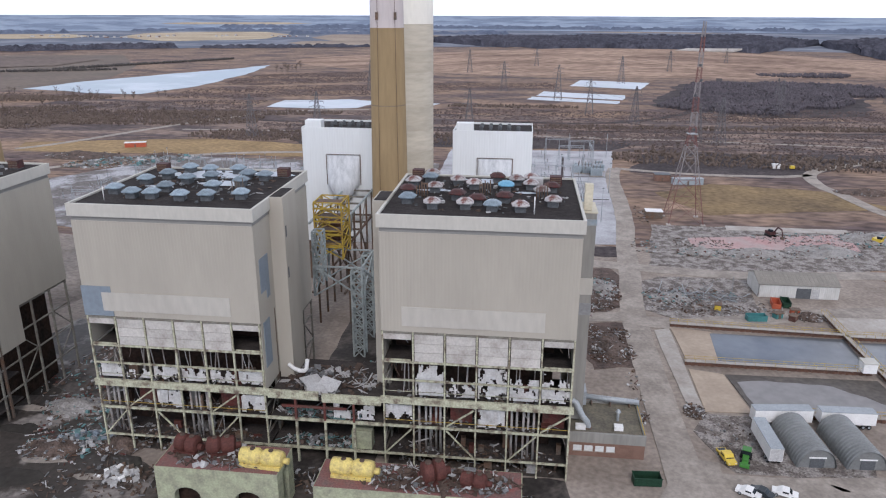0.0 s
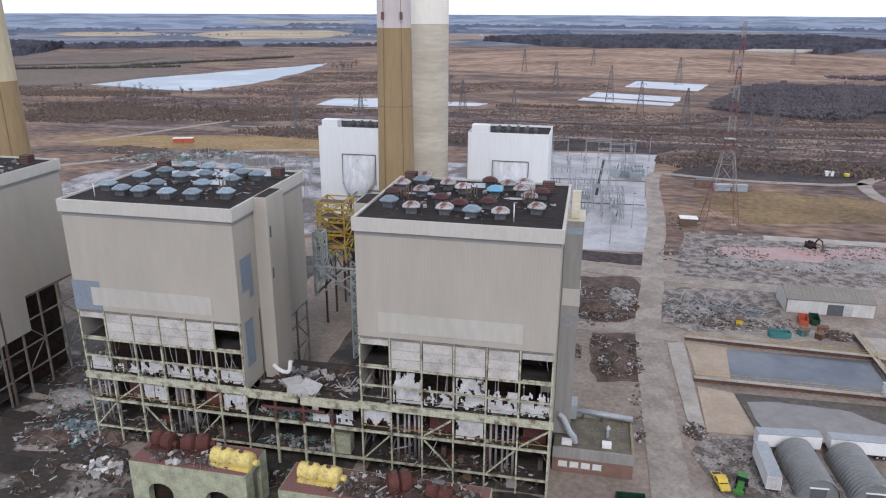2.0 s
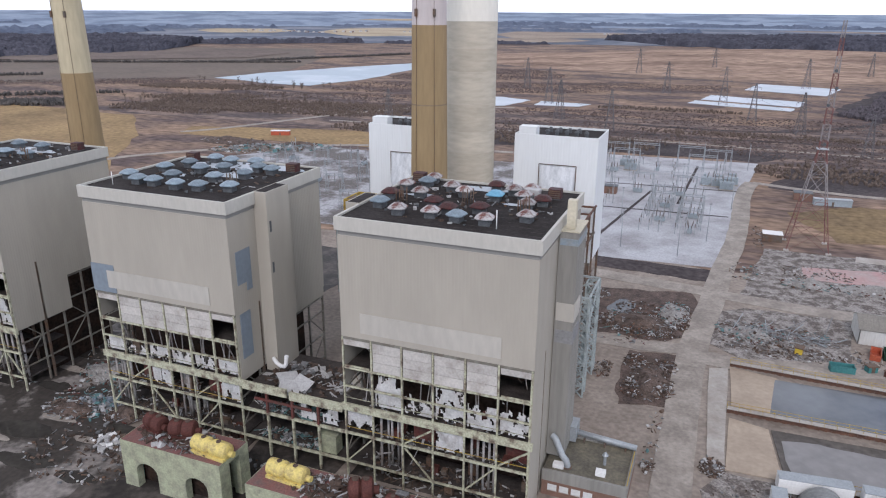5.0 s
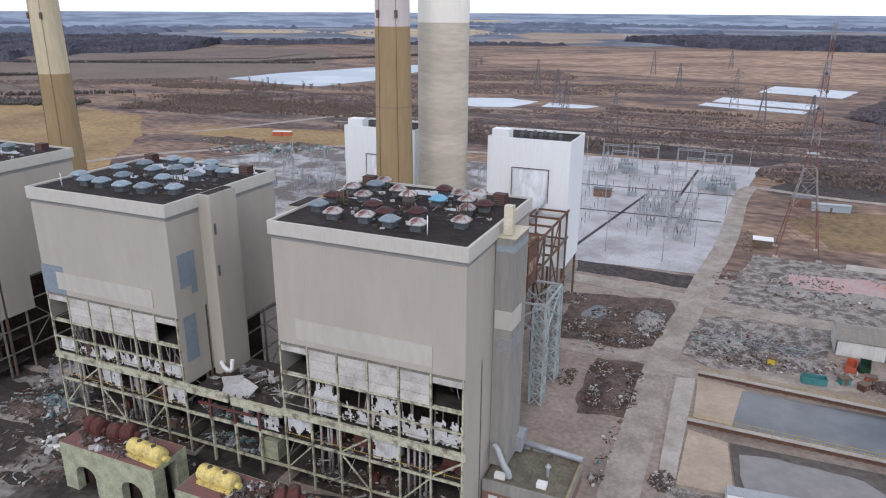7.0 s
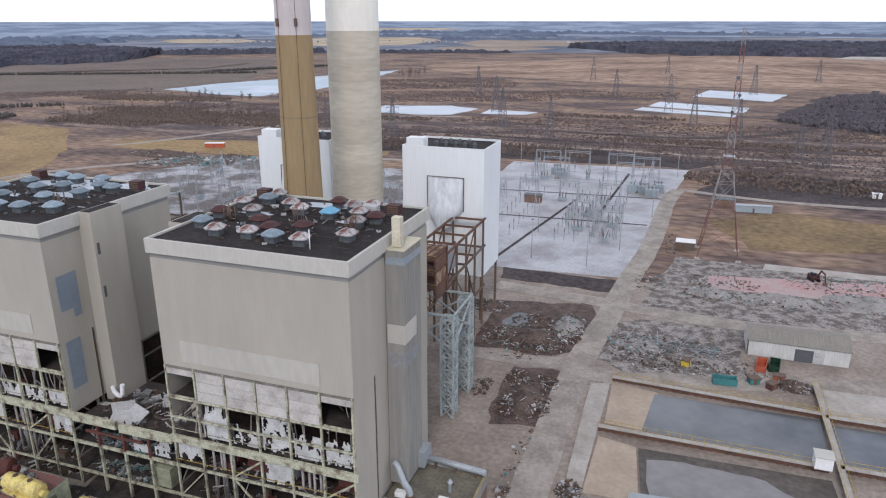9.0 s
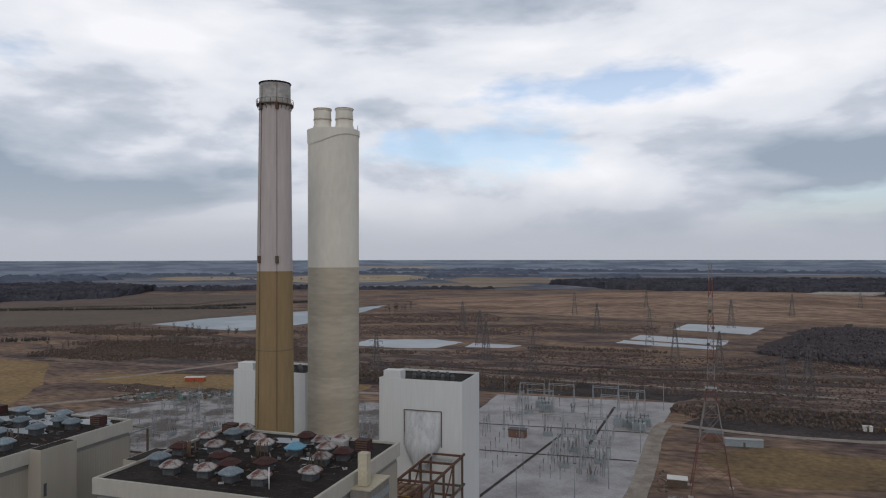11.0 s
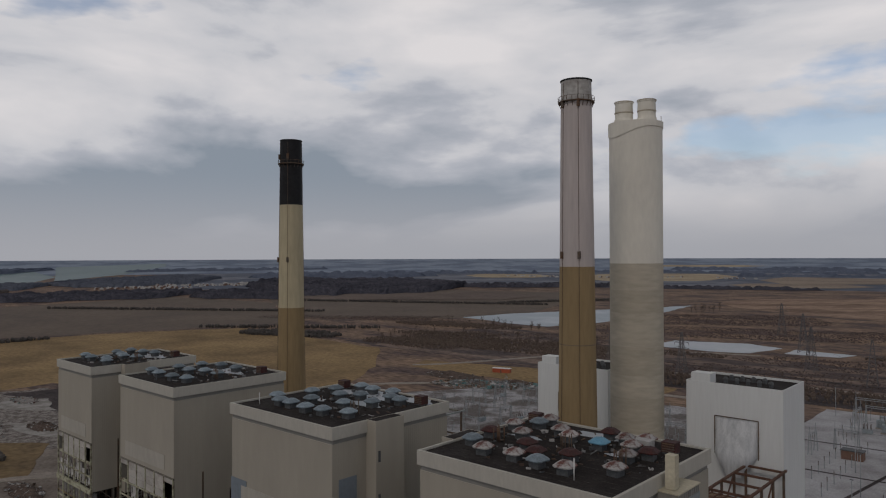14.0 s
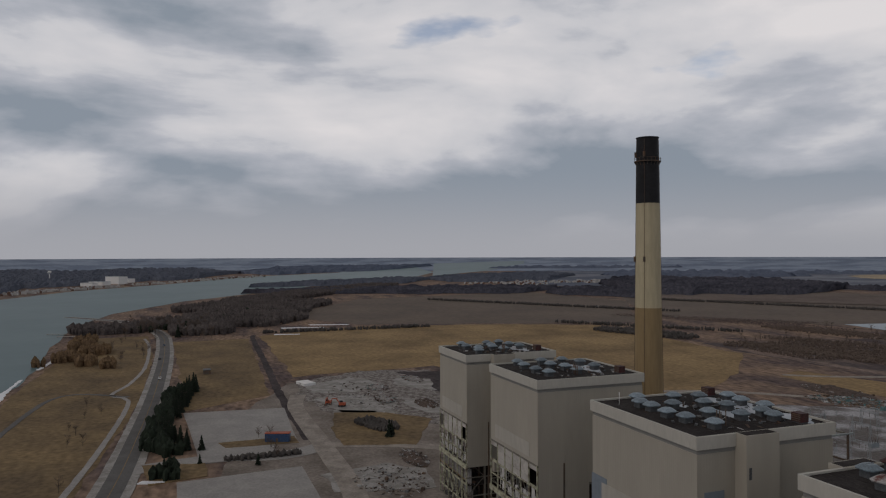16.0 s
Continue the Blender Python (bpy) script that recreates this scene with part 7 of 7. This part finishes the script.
for k, (cx, cy, rx, ry) in enumerate(((-108, -12, 7, 3), (-98, -20, 6, 2.5), (-116, 4, 5, 2), (-124, 20, 6, 3), (-88, -4, 4, 1.5), (-112, -26, 9, 3), (2, 104, 4, 6), (-84, -20, 4, 2))):
    patch("puddle", [(cx + rx * math.cos(a) * (1 + .3 * math.sin(2 * a + k)), cy + ry * math.sin(a)) for a in [j * math.pi / 8 for j in range(16)]], "puddle", 0.27, "shallow puddle reflecting the grey sky", "puddle", 1.0, 1.5, 0.1)
for k, (cx, cy, rx, ry) in enumerate(((-104, -6, 5, 1.0), (-120, 12, 4, 1), (-92, -10, 4, .8), (-112, -16, 5, .8), (56, 4, 6, 1.6), (48, 3, 5, 1.2), (68, 3, 4, 1.2))):
    patch("mud_crust", [(cx + rx * math.cos(a), cy + ry * math.sin(a)) for a in [j * math.pi / 8 for j in range(16)]], "track", 0.33, "dry pale crust on the mud", "ground", 0.8, 1.5, 0.1)
for k, (x, y) in enumerate(((72, 88.8), (66, 85.5), (70, 84.1), (50, 90.2))):
    hut(x, y, 2.4, 1.8, 1.8, ("orange_red", "teal", "steel_red", "vehicle_yellow")[k], "small painted steel tank box among scrap", "steel_dark", k * 25)


# ---- trees and woods ----
def bare_tree(seed, h=9.0):
    rng = random.Random(seed)
    t = thing("tree", "leafless grey-brown tree with fine twigs", "tree", "bare trees")
    part("trunk", tube([(0, 0, -0.2), (0.1, 0, h * 0.25), (0, 0.15, h * 0.5), (0.1, 0.1, h * 0.9)], 0.16, 6), "bark", t)
    bm = bmesh.new()
    for k in range(16):
        z = h * rng.uniform(0.22, 0.8)
        a = rng.uniform(0, 2 * math.pi)
        l = h * rng.uniform(0.2, 0.42)
        p = Vector((0, 0, z))
        q = p + Vector((math.cos(a) * l * 0.8, math.sin(a) * l * 0.8, l * 0.7))
        bm_beam(bm, p, q, 0.12)
        for j in range(7):
            s = p.lerp(q, rng.uniform(0.3, 1))
            d = Vector((rng.uniform(-1, 1), rng.uniform(-1, 1), rng.uniform(0.1, 1.2))).normalized()
            bm_beam(bm, s, s + d * h * rng.uniform(0.08, 0.2), 0.05)
    part("crown", bm, "twig", t)
    return t


def conifer(seed, h=7.0):
    rng = random.Random(seed)
    t = thing("conifer", "dark green conifer with ragged drooping branches", "tree", "conifers")
    part("trunk", tube([(0, 0, -0.2), (0, 0, h * 0.9)], 0.14, 6), "bark", t)
    bm = bmesh.new()
    for k in range(150):
        u = rng.random() ** 0.7
        z = h * (0.06 + 0.92 * (1 - u))
        r = h * 0.27 * u + 0.1
        a = rng.uniform(0, 2 * math.pi)
        p = Vector((0, 0, z + 0.2))
        q = Vector((r * math.cos(a), r * math.sin(a), z - 0.18 * r))
        m_ = p.lerp(q, 0.5)
        s = Vector((-math.sin(a), math.cos(a), 0)) * (0.22 + r * 0.2)
        v = [bm.verts.new(c) for c in (p, m_ + s, q, m_ - s, m_ + Vector((0, 0, -0.35)))]
        for f in ((0, 1, 2), (0, 2, 3), (0, 4, 1), (1, 4, 2), (2, 4, 3), (3, 4, 0)):
            bm.faces.new([v[i] for i in f])
    part("crown", bm, "conifer", t)
    return t


def plant_trees():
    rng = random.Random(21)
    bare = [bare_tree(k, 9 + k) for k in range(3)]
    con = [conifer(k, 6.5) for k in range(2)]
    used = set()

    def place(proto, x, y, s):
        m = pose(x, y, 0.1, 0, 0, rng.uniform(0, 360))
        if proto.name in used:
            ob = copy_thing(proto, m)
            ob.scale = (s, s, s)
        else:
            used.add(proto.name)
            proto.matrix_basis = m
            proto.scale = (s, s, s)
    for x, y, s in ((-246.2, -94.5, 1.0), (-249.3, -92.6, .9), (-285, -86.3, 1.0), (-283, -80.2, .8), (-251.6, -59, .6), (-302.3, -96, 1.2), (-312.7, -97.5, 1.3), (-306.5, -93.2, 1.0), (-321, -96.9, 1.2), (-331.3, -96.4, 1.1), (-355.4, -93.4, .9), (-368, -92, 1.2), (-381.7, -90.6, 1.3), (-392.3, -89, 1.2), (-403, -87.5, 1.3), (-413.7, -85.9, 1.3), (-426.5, -84.4, 1.2), (-437.3, -81.8, 1.2), (-275.8, 3.1, 1.0), (-278.9, 5.1, .8), (-296.3, -88.8, 1.0), (-261.6, -81.3, .5), (-741.1, -93.7, 1.6), (-765.2, -86.2, 1.7), (-794.8, -85.2, 1.5)):
        place(con[rng.randrange(2)], x, y, s * 1.35)
        if -440 < x < -290 and y < -65:
            place(con[rng.randrange(2)], x + 3 + rng.uniform(-1, 1), y + rng.uniform(1.5, 4), s * 1.2)
            place(con[rng.randrange(2)], x - 3 + rng.uniform(-1, 1), y + rng.uniform(-1, 3), s * 1.1)
    spots = [(-260 - 7 * k, -52 + rng.uniform(-3, 3), 0.5) for k in range(6)]
    spots += [(rng.uniform(-740, -560), rng.uniform(-150, -112), 0.8) for k in range(10)]
    spots += [(rng.uniform(-900, -720), rng.uniform(-150, -60), 1.1) for k in range(50)]
    spots += [(rng.uniform(-400, -240), -135 + rng.uniform(-6, 6), 0.5) for k in range(8)]
    spots += [(rng.uniform(-520, -230), rng.uniform(380, 520), 0.7) for k in range(45)]
    spots += [(rng.uniform(-200, 60), rng.uniform(352, 420), 0.6) for k in range(40)]
    spots += [(rng.uniform(50, 220), rng.uniform(300, 370), 0.55) for k in range(30)]
    spots += [(rng.uniform(-560, -380), rng.uniform(570, 610), 0.8) for k in range(18)]
    spots += [(rng.uniform(-400, -350), rng.uniform(900, 1010), 1.0) for k in range(10)]
    for x, y, s in spots:
        place(bare[rng.randrange(3)], x, y, s * rng.uniform(0.8, 1.25))


plant_trees()


# open water and ice where nothing grows
WATERS = ((-270, -145, 524, 625), (-150, -85, 545, 605), (-28, 105, 600, 740), (28, 155, 745, 890), (-610, -395, 615, 1090))


def thicket(name, label, areas, count, h, m, seed, spread=1.0, z=0.0):
    """Leafless woodland seen from afar: many small spiky crowns as one mesh."""
    rng = random.Random(seed)
    verts, faces = [], []
    total = sum(a[2] * a[3] for a in areas)
    for cx, cy, rx, ry, turn in areas:
        n = int(count * rx * ry / total)
        c, s = math.cos(radians(turn)), math.sin(radians(turn))
        for k in range(n):
            while True:
                u, v = rng.uniform(-1, 1), rng.uniform(-1, 1)
                if u ** 4 + v ** 4 < 1 + 0.3 * noise.noise(Vector((u * 4, v * 4, seed))):
                    break
            x, y = cx + rx * u * c - ry * v * s, cy + rx * u * s + ry * v * c
            if any(a < x < b and d < y < e for a, b, d, e in WATERS):
                continue
            hh = h * rng.uniform(0.55, 1.15)
            r = hh * rng.uniform(0.28, 0.5) * spread
            i0 = len(verts)
            a0 = rng.uniform(0, 6.28)
            for kk in range(5):
                a = a0 + kk * 1.2566
                verts.append((x + 0.6 * r * math.cos(a), y + 0.6 * r * math.sin(a), z))
            for kk in range(5):
                a = a0 + kk * 1.2566 + rng.uniform(-.3, .3)
                q = r * rng.uniform(0.7, 1.2)
                verts.append((x + q * math.cos(a), y + q * math.sin(a), z + hh * rng.uniform(0.5, 0.75)))
            verts.append((x + rng.uniform(-.2, .2) * r, y + rng.uniform(-.2, .2) * r, z + hh))
            for kk in range(5):
                j = (kk + 1) % 5
                faces.append((i0 + kk, i0 + j, i0 + 5 + j, i0 + 5 + kk))
                faces.append((i0 + 5 + kk, i0 + 5 + j, i0 + 10))
    me = bpy.data.meshes.new(name)
    me.from_pydata(verts, [], faces)
    me.materials.append(MAT[m])
    return tagged(new(name, me), label, "woods", kind="stuff")


patch("scrub", [(110, 610), (155, 545), (200, 526), (292, 552), (330, 640), (420, 820), (300, 870), (231, 880), (182, 830), (140, 700)], "scrub", 0.16, "dark floor of a leafless thicket", "scrub", 14, 14)
ribbon("dirt_track", [(150, 575), (240, 640), (330, 690), (430, 760)], 7, "heath", 0.3, "faint track cut through the thicket")
thicket("thicket", "dark leafless thicket beyond the settling ponds", [(190, 610, 62, 62, -30), (250, 720, 85, 120, -15), (330, 780, 70, 70, -20), (455.9, 730.8, 90, 30, 10), (380, 1010, 70, 60, 0)], 9500, 4.2, "thicket_twig", 1)
thicket("thicket", "purple-brown scrub and bramble over the rough ground", [(-60, 430, 170, 45, 4), (180, 400, 160, 50, -6), (-330, 520, 150, 60, 15), (20, 520, 190, 35, 0), (300, 520, 150, 60, -8), (-560, 640, 170, 40, 30), (-250, 690, 160, 60, 20), (-20, 780, 120, 40, 5), (-700, 560, 140, 26, 32), (-300, 850, 120, 80, 30)], 26000, 0.9, "scrub_twig", 31, 2.2)
thicket("thicket", "dark leafless bushes on the grass verge", [(-299.5, 3.4, 14, 7, 20), (-261.8, -55.5, 16, 2, 90)], 420, 2.6, "bank_wood", 12)
thicket("thicket", "grey leafless woodland along the river bank", [(-828, -165, 40, 34, 90), (-800, -70, 50, 34, 0), (-900, -50, 90, 60, 150), (-1000, 10, 100, 60, 150), (-1150, -20, 110, 50, 146), (-1130, 60, 110, 60, 146), (-1350, 80, 150, 50, 146), (-1522, 190, 150, 50, 146), (-1700, 330, 170, 50, 142), (-880, 20, 70, 26, 145)], 9000, 10, "bank_twig", 2, 0.9)
thicket("thicket", "low evergreen bushes among the bank woods", [(-860, -110, 60, 30, 150), (-960, -20, 90, 40, 150)], 60, 9, "conifer", 19)
thicket("willow_crowns", "orange-brown leafless willows on the riverside lawn", [(-600, -178, 14, 9, 0), (-570, -160, 10, 8, 0), (-640, -160, 16, 12, 0), (-680, -176, 16, 10, 0), (-720, -178, 18, 10, 0), (-548, -142, 6, 6, 0), (-574, -192, 8, 4, 0)], 420, 8, "willow", 14, 0.8)
thicket("conifer_hedge", "dense dark evergreen hedge round the car park", [(-420, -90, 9, 7, 0), (-392, -95, 16, 4, 5), (-354, -97, 24, 4, 2), (-322, -99, 16, 5, 5), (-298, -100, 12, 6, 0), (-284, -94, 8, 4, 20), (-247, -94, 6, 5, 0)], 420, 6.0, "conifer", 15, 0.75)
thicket("thicket", "grey leafless scrub across the rough ground", [(-398.7, 427.6, 55, 18, 10), (-466.9, 490.6, 60, 16, 20), (-548.8, 567.2, 60, 14, 15), (-358.4, 452.3, 130, 40, 5), (-134, 381.9, 120, 22, 0), (133.9, 327.6, 90, 22, -5), (-516.4, 570.4, 80, 25, 10), (-439.7, 408.6, 60, 25, 0), (-262.5, 493.1, 90, 12, 8), (128, 455.8, 160, 8, 3), (-58.3, 574.8, 100, 9, 0), (310.2, 467, 120, 10, 0)], 9500, 2.2, "twig", 3)
thicket("thicket", "dark hedge line between the fields", [(-1021.4, 471, 240, 7, 32), (-862.2, 831, 250, 7, 25), (-646.8, 1071.4, 170, 8, 60), (-655.8, 417.2, 110, 5, 38), (-749.3, 90, 100, 5, 90), (-595.6, 376.1, 60, 20, 20)], 3200, 4, "bank_wood", 4)




def town(name, label, areas, count, seed):
    """Far-off houses with pitched roofs, too small to tell apart."""
    rng = random.Random(seed)
    verts, faces, mi = [], [], []
    for k in range(count):
        cx, cy, rx, ry, turn = areas[rng.randrange(len(areas))]
        u, v = rng.uniform(-1, 1), rng.uniform(-1, 1)
        c, s = math.cos(radians(turn)), math.sin(radians(turn))
        x, y = cx + rx * u * c - ry * v * s, cy + rx * u * s + ry * v * c
        w, d, h = rng.uniform(2.5, 6), rng.uniform(3, 5), rng.uniform(2.5, 4.5)
        i = len(verts)
        verts += [(x - w, y - d, 0), (x + w, y - d, 0), (x + w, y + d, 0), (x - w, y + d, 0), (x - w, y - d, h), (x + w, y - d, h), (x + w, y + d, h), (x - w, y + d, h), (x - w, y, h + 2.6), (x + w, y, h + 2.6)]
        walls = [(0, 1, 5, 4), (2, 3, 7, 6), (1, 2, 6, 9, 5), (3, 0, 4, 8, 7)]
        for f in walls:
            faces.append(tuple(i + q for q in f))
            mi.append(0 if rng.random() < 0.75 else 1)
        for f in ((4, 5, 9, 8), (6, 7, 8, 9)):
            faces.append(tuple(i + q for q in f))
            mi.append(2)
    me = bpy.data.meshes.new(name)
    me.from_pydata(verts, [], faces)
    for m in ("house_wall", "brick_brown", "house_roof"):
        me.materials.append(MAT[m])
    me.polygons.foreach_set("material_index", mi)
    return tagged(new(name, me), label, "town", kind="stuff")


mat("house_wall", (0.50, 0.48, 0.45), 0.8, scale=0.1, fine=1, spread=0.3, bump=0, coords="World")
mat("house_roof", (0.22, 0.21, 0.21), 0.8, scale=0.05, fine=1, spread=0.4, second=(0.38, 0.37, 0.37), bump=0, coords="World")


# ---- the far plain: beyond 3.6 km it climbs gently as a plain backdrop up to the horizon ----
HUB = Vector((20, -95, 0))


def far_height(r):
    return max(0.0, (r - 3600) / 1280 * 62.5)


def far_point(az, r, lift=0.0):
    """A place by its bearing west of north, in degrees, and its distance."""
    a = radians(az)
    return (HUB.x - r * math.sin(a), HUB.y + r * math.cos(a), far_height(r) + lift)


def far_sheet(name, az0, near0, far0, az1, near1, far1, material_, label, category, lift=0.5, ragged=0.08, seed=0, canopy=0.0, cell=16.0, kind="structure"):
    """Land or woods between two bearings, from a near to a far edge, with uneven edges; woods get a rough canopy and a skirt."""
    rng = random.Random(seed)
    span = abs(radians(az1 - az0)) * (near0 + far0 + near1 + far1) / 4
    nu = max(6, min(320, int(span / cell)))
    nv = max(3, min(64, int(max(far0 - near0, far1 - near1) / cell / (2.0 if canopy else 4.0))))
    verts, faces = [], []
    for i in range(nu + 1):
        u = i / nu
        az = az0 + (az1 - az0) * u
        a, b = near0 + (near1 - near0) * u, far0 + (far1 - far0) * u
        fade = min(1.0, 6 * u, 6 * (1 - u)) if ragged else 1.0
        mid = (a + b) / 2
        deep = b - a
        a = mid + (a - mid) * fade + deep * ragged * (noise.noise(Vector((u * span / 160, seed, 1))) + 0.5 * noise.noise(Vector((u * span / 45, seed, 7))))
        b = mid + (b - mid) * fade + deep * ragged * noise.noise(Vector((u * span / 220, seed, 3)))
        for j in range(nv + 1):
            v = j / nv
            r = min(4895, max(a, a + (b - a) * v))
            edge = j in (0, nv) or i in (0, nu)
            top = 0.0
            if canopy and not edge:
                top = canopy * (0.6 + 0.3 * noise.noise(Vector((u * span / 90, v * nv / 4, seed))) + rng.uniform(-0.45, 0.45))
            verts.append(far_point(az + (rng.uniform(-.3, .3) * (az1 - az0) / nu if canopy else 0), r, lift + top))
    for i in range(nu):
        for j in range(nv):
            k = i * (nv + 1) + j
            faces.append((k, k + nv + 1, k + nv + 2, k + 1))
    me = bpy.data.meshes.new(name)
    me.from_pydata(verts, [], faces)
    me.materials.append(MAT[material_])
    return tagged(new(name, me), label, category, kind="stuff" if canopy else kind)


# the next two far-land colours have the haze painted in as pale blue-grey
mat("far_haze_plain", (0.225, 0.235, 0.265), 0.95, scale=0.0035, fine=0.02, second=(0.135, 0.15, 0.185), amount=0.52, edge=0.07, spread=0.25, bump=0, coords="World", specular=0.0)
mat("haze_tinted_land", (0.27, 0.315, 0.385), 0.95, scale=0.004, fine=0.03, second=(0.18, 0.215, 0.28), amount=0.5, edge=0.06, spread=0.12, bump=0, coords="World", specular=0.0)
mat("mid_wood", (0.088, 0.086, 0.104), 0.95, scale=0.012, fine=0.25, second=(0.05, 0.05, 0.062), spread=0.4, bump=0, coords="World", specular=0.0)
far_sheet("backdrop", -95, 3600, 4890, 125, 3600, 4890, "haze_tinted_land", "land towards the horizon, tinted pale blue-grey for haze", "backdrop", 0.2, 0.0, 1, cell=120)
far_sheet("far_land", -60, 1900, 3620, 63, 1900, 3620, "far_haze_plain", "mixed farmland and copses with haze put into their colour", "field", 0.35, 0.0, 2, cell=60)
for k, (row, m, h, lab) in enumerate((
    ((57, 1500, 2950, 39.3, 1640, 2560), "mid_wood", 14, "broad belt of dark leafless woods beyond the fields"),
    ((40, 1862, 2300, 27.5, 1894, 2118), "mid_wood", 12, "thin ragged belt of leafless woods behind the lake"),
    ((26, 1850, 1960, 13, 1860, 1980), "mid_wood", 9, "pale leafless copse at the foot of the mound"),
    ((9, 1950, 2800, -20, 1640, 3400), "mid_wood", 14, "broad belt of dark leafless woods behind the mound"),
    ((-20, 1700, 3300, -40, 1600, 3200), "mid_wood", 13, "broad belt of dark leafless woods behind the rough ground"),
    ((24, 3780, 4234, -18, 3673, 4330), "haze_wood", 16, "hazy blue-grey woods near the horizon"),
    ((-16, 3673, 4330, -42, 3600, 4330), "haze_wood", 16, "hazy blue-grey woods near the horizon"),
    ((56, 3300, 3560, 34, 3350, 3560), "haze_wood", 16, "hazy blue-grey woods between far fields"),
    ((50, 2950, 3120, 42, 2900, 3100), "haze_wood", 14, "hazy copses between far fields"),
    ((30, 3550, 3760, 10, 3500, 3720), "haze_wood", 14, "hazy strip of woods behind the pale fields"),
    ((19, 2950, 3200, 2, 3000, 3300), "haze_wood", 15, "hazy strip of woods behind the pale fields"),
    ((61, 1469, 1850, 52, 1413, 2200), "mid_wood", 12, "belt of leafless woods along the tilled land"),
    ((85.5, 1560, 1860, 60, 1490, 2200), "mid_wood", 10, "grey leafless woods and gardens behind the river bank"),
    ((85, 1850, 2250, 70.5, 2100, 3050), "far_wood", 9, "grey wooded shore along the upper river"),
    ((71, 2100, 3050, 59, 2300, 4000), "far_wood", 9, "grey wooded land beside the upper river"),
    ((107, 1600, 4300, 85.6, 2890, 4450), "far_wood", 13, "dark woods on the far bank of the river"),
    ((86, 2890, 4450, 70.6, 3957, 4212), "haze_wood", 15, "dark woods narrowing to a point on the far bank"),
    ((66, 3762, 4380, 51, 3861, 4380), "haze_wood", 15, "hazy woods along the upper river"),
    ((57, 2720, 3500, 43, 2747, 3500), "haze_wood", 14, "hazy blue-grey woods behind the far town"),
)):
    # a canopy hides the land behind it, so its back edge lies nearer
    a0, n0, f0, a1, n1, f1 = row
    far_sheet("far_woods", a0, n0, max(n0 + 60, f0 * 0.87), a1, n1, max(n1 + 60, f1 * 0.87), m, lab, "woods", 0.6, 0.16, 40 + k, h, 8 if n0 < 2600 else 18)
for k, (row, m, lab) in enumerate((
    ((39.8, 2732, 3293, 32.8, 2686, 3153), "stubble_pale", "distant pale stubble field in a patch of sun"),
    ((28, 4033, 4187, 17, 4017, 4170), "stubble_pale", "pale strip of far stubble near the horizon"),
    ((31, 2312, 3250, 19, 2475, 3400), "stubble_pale", "distant pale stubble field in a patch of sun"),
    ((17.5, 2173, 2948, 6, 2406, 2837), "stubble_far", "distant tan stubble field before the woods"),
    ((51.6, 2090, 2513, 47.6, 2205, 2494), "stubble_pale", "distant pale stubble field by the woods"),
    ((-3, 3400, 3560, -14, 3350, 3500), "stubble_far", "thin tan field between far woods"),
    ((19.5, 1972, 2300, 10, 2026, 2230), "stubble_far", "pale grass behind the mound"),
    ((54, 1380, 1560, 33, 1330, 1660), "tilled_far", "grey-brown tilled field before the woods"),
)):
    far_sheet("far_field", *row, m, lab, "field", 1.0, 0.10, 80 + k, cell=40)
far_sheet("river_reach", 79, 2149, 3595, 70.4, 2698, 4005, "river_water", "upper reach of the river below the far woods", "river", 0.9, 0.02, 95, cell=40)
far_sheet("river_reach", 70.5, 2720, 4212, 63.2, 4194, 4480, "river_water", "last bright reach of the river near the horizon", "river", 0.9, 0.0, 96, cell=30)
town("far_town", "far small town of pale houses among trees", [(-1795, 783, 120, 60, 40), (-1835, 990, 150, 60, 60), (-1841, 1193, 140, 60, 70)], 120, 1)
town("far_town", "far waterside town on the opposite bank", [(-1763, -424, 220, 24, 152), (-1921, -345, 200, 30, 150), (-2320, -110, 220, 24, 146), (-2640, 70, 220, 24, 144)], 260, 2)
town("far_town", "scattered farm houses near the pale fields", [(-1503, 2277, 240, 60, 0), (-996, 2434, 300, 60, 0), (100, 2500, 500, 60, 0)], 60, 3)


def riverside():
    for x, y, w, d, h in ((-2195, -315, 60, 26, 10), (-2275, -278, 60, 30, 22), (-2392, -255, 40, 22, 12), (-2130, -335, 50, 18, 9)):
        t = thing("factory", "pale industrial building on the far river bank", "building", "far factories", at=(x, y, 0), turn=42)
        part("body", box(-w / 2, -d / 2, 0, w / 2, d / 2, h), "paint_white", t)
        part("roof", box(-w / 2 - 0.5, -d / 2 - 0.5, h, w / 2 + 0.5, d / 2 + 0.5, h + 1), "galvanised", t)
    t = thing("water_tower", "slim far water tower on the opposite bank", "tower", at=(-2560, -500, 0))
    part("stem", lathe([(2, 0), (1.4, 26)], 12), "paint_white", t)
    part("tank", lathe([(1.4, 26), (5.5, 29), (5.8, 33), (3, 36)], 18), "paint_white", t)
    for k, (x, y) in enumerate(((-777.7, -191.3), (-807, -205.7))):
        t = thing("jetty", "short wooden jetty reaching into the river", "jetty", "jetties", at=(x, y, 0.2), turn=-20)
        part("deck", box(-1.2, -22, 1.0, 1.2, 0, 1.25), "concrete", t)
        for j in range(4):
            part("pile", tube([(0, -3 - j * 6, -0.4), (0, -3 - j * 6, 1.0)], 0.2, 6), "bark", t)


riverside()
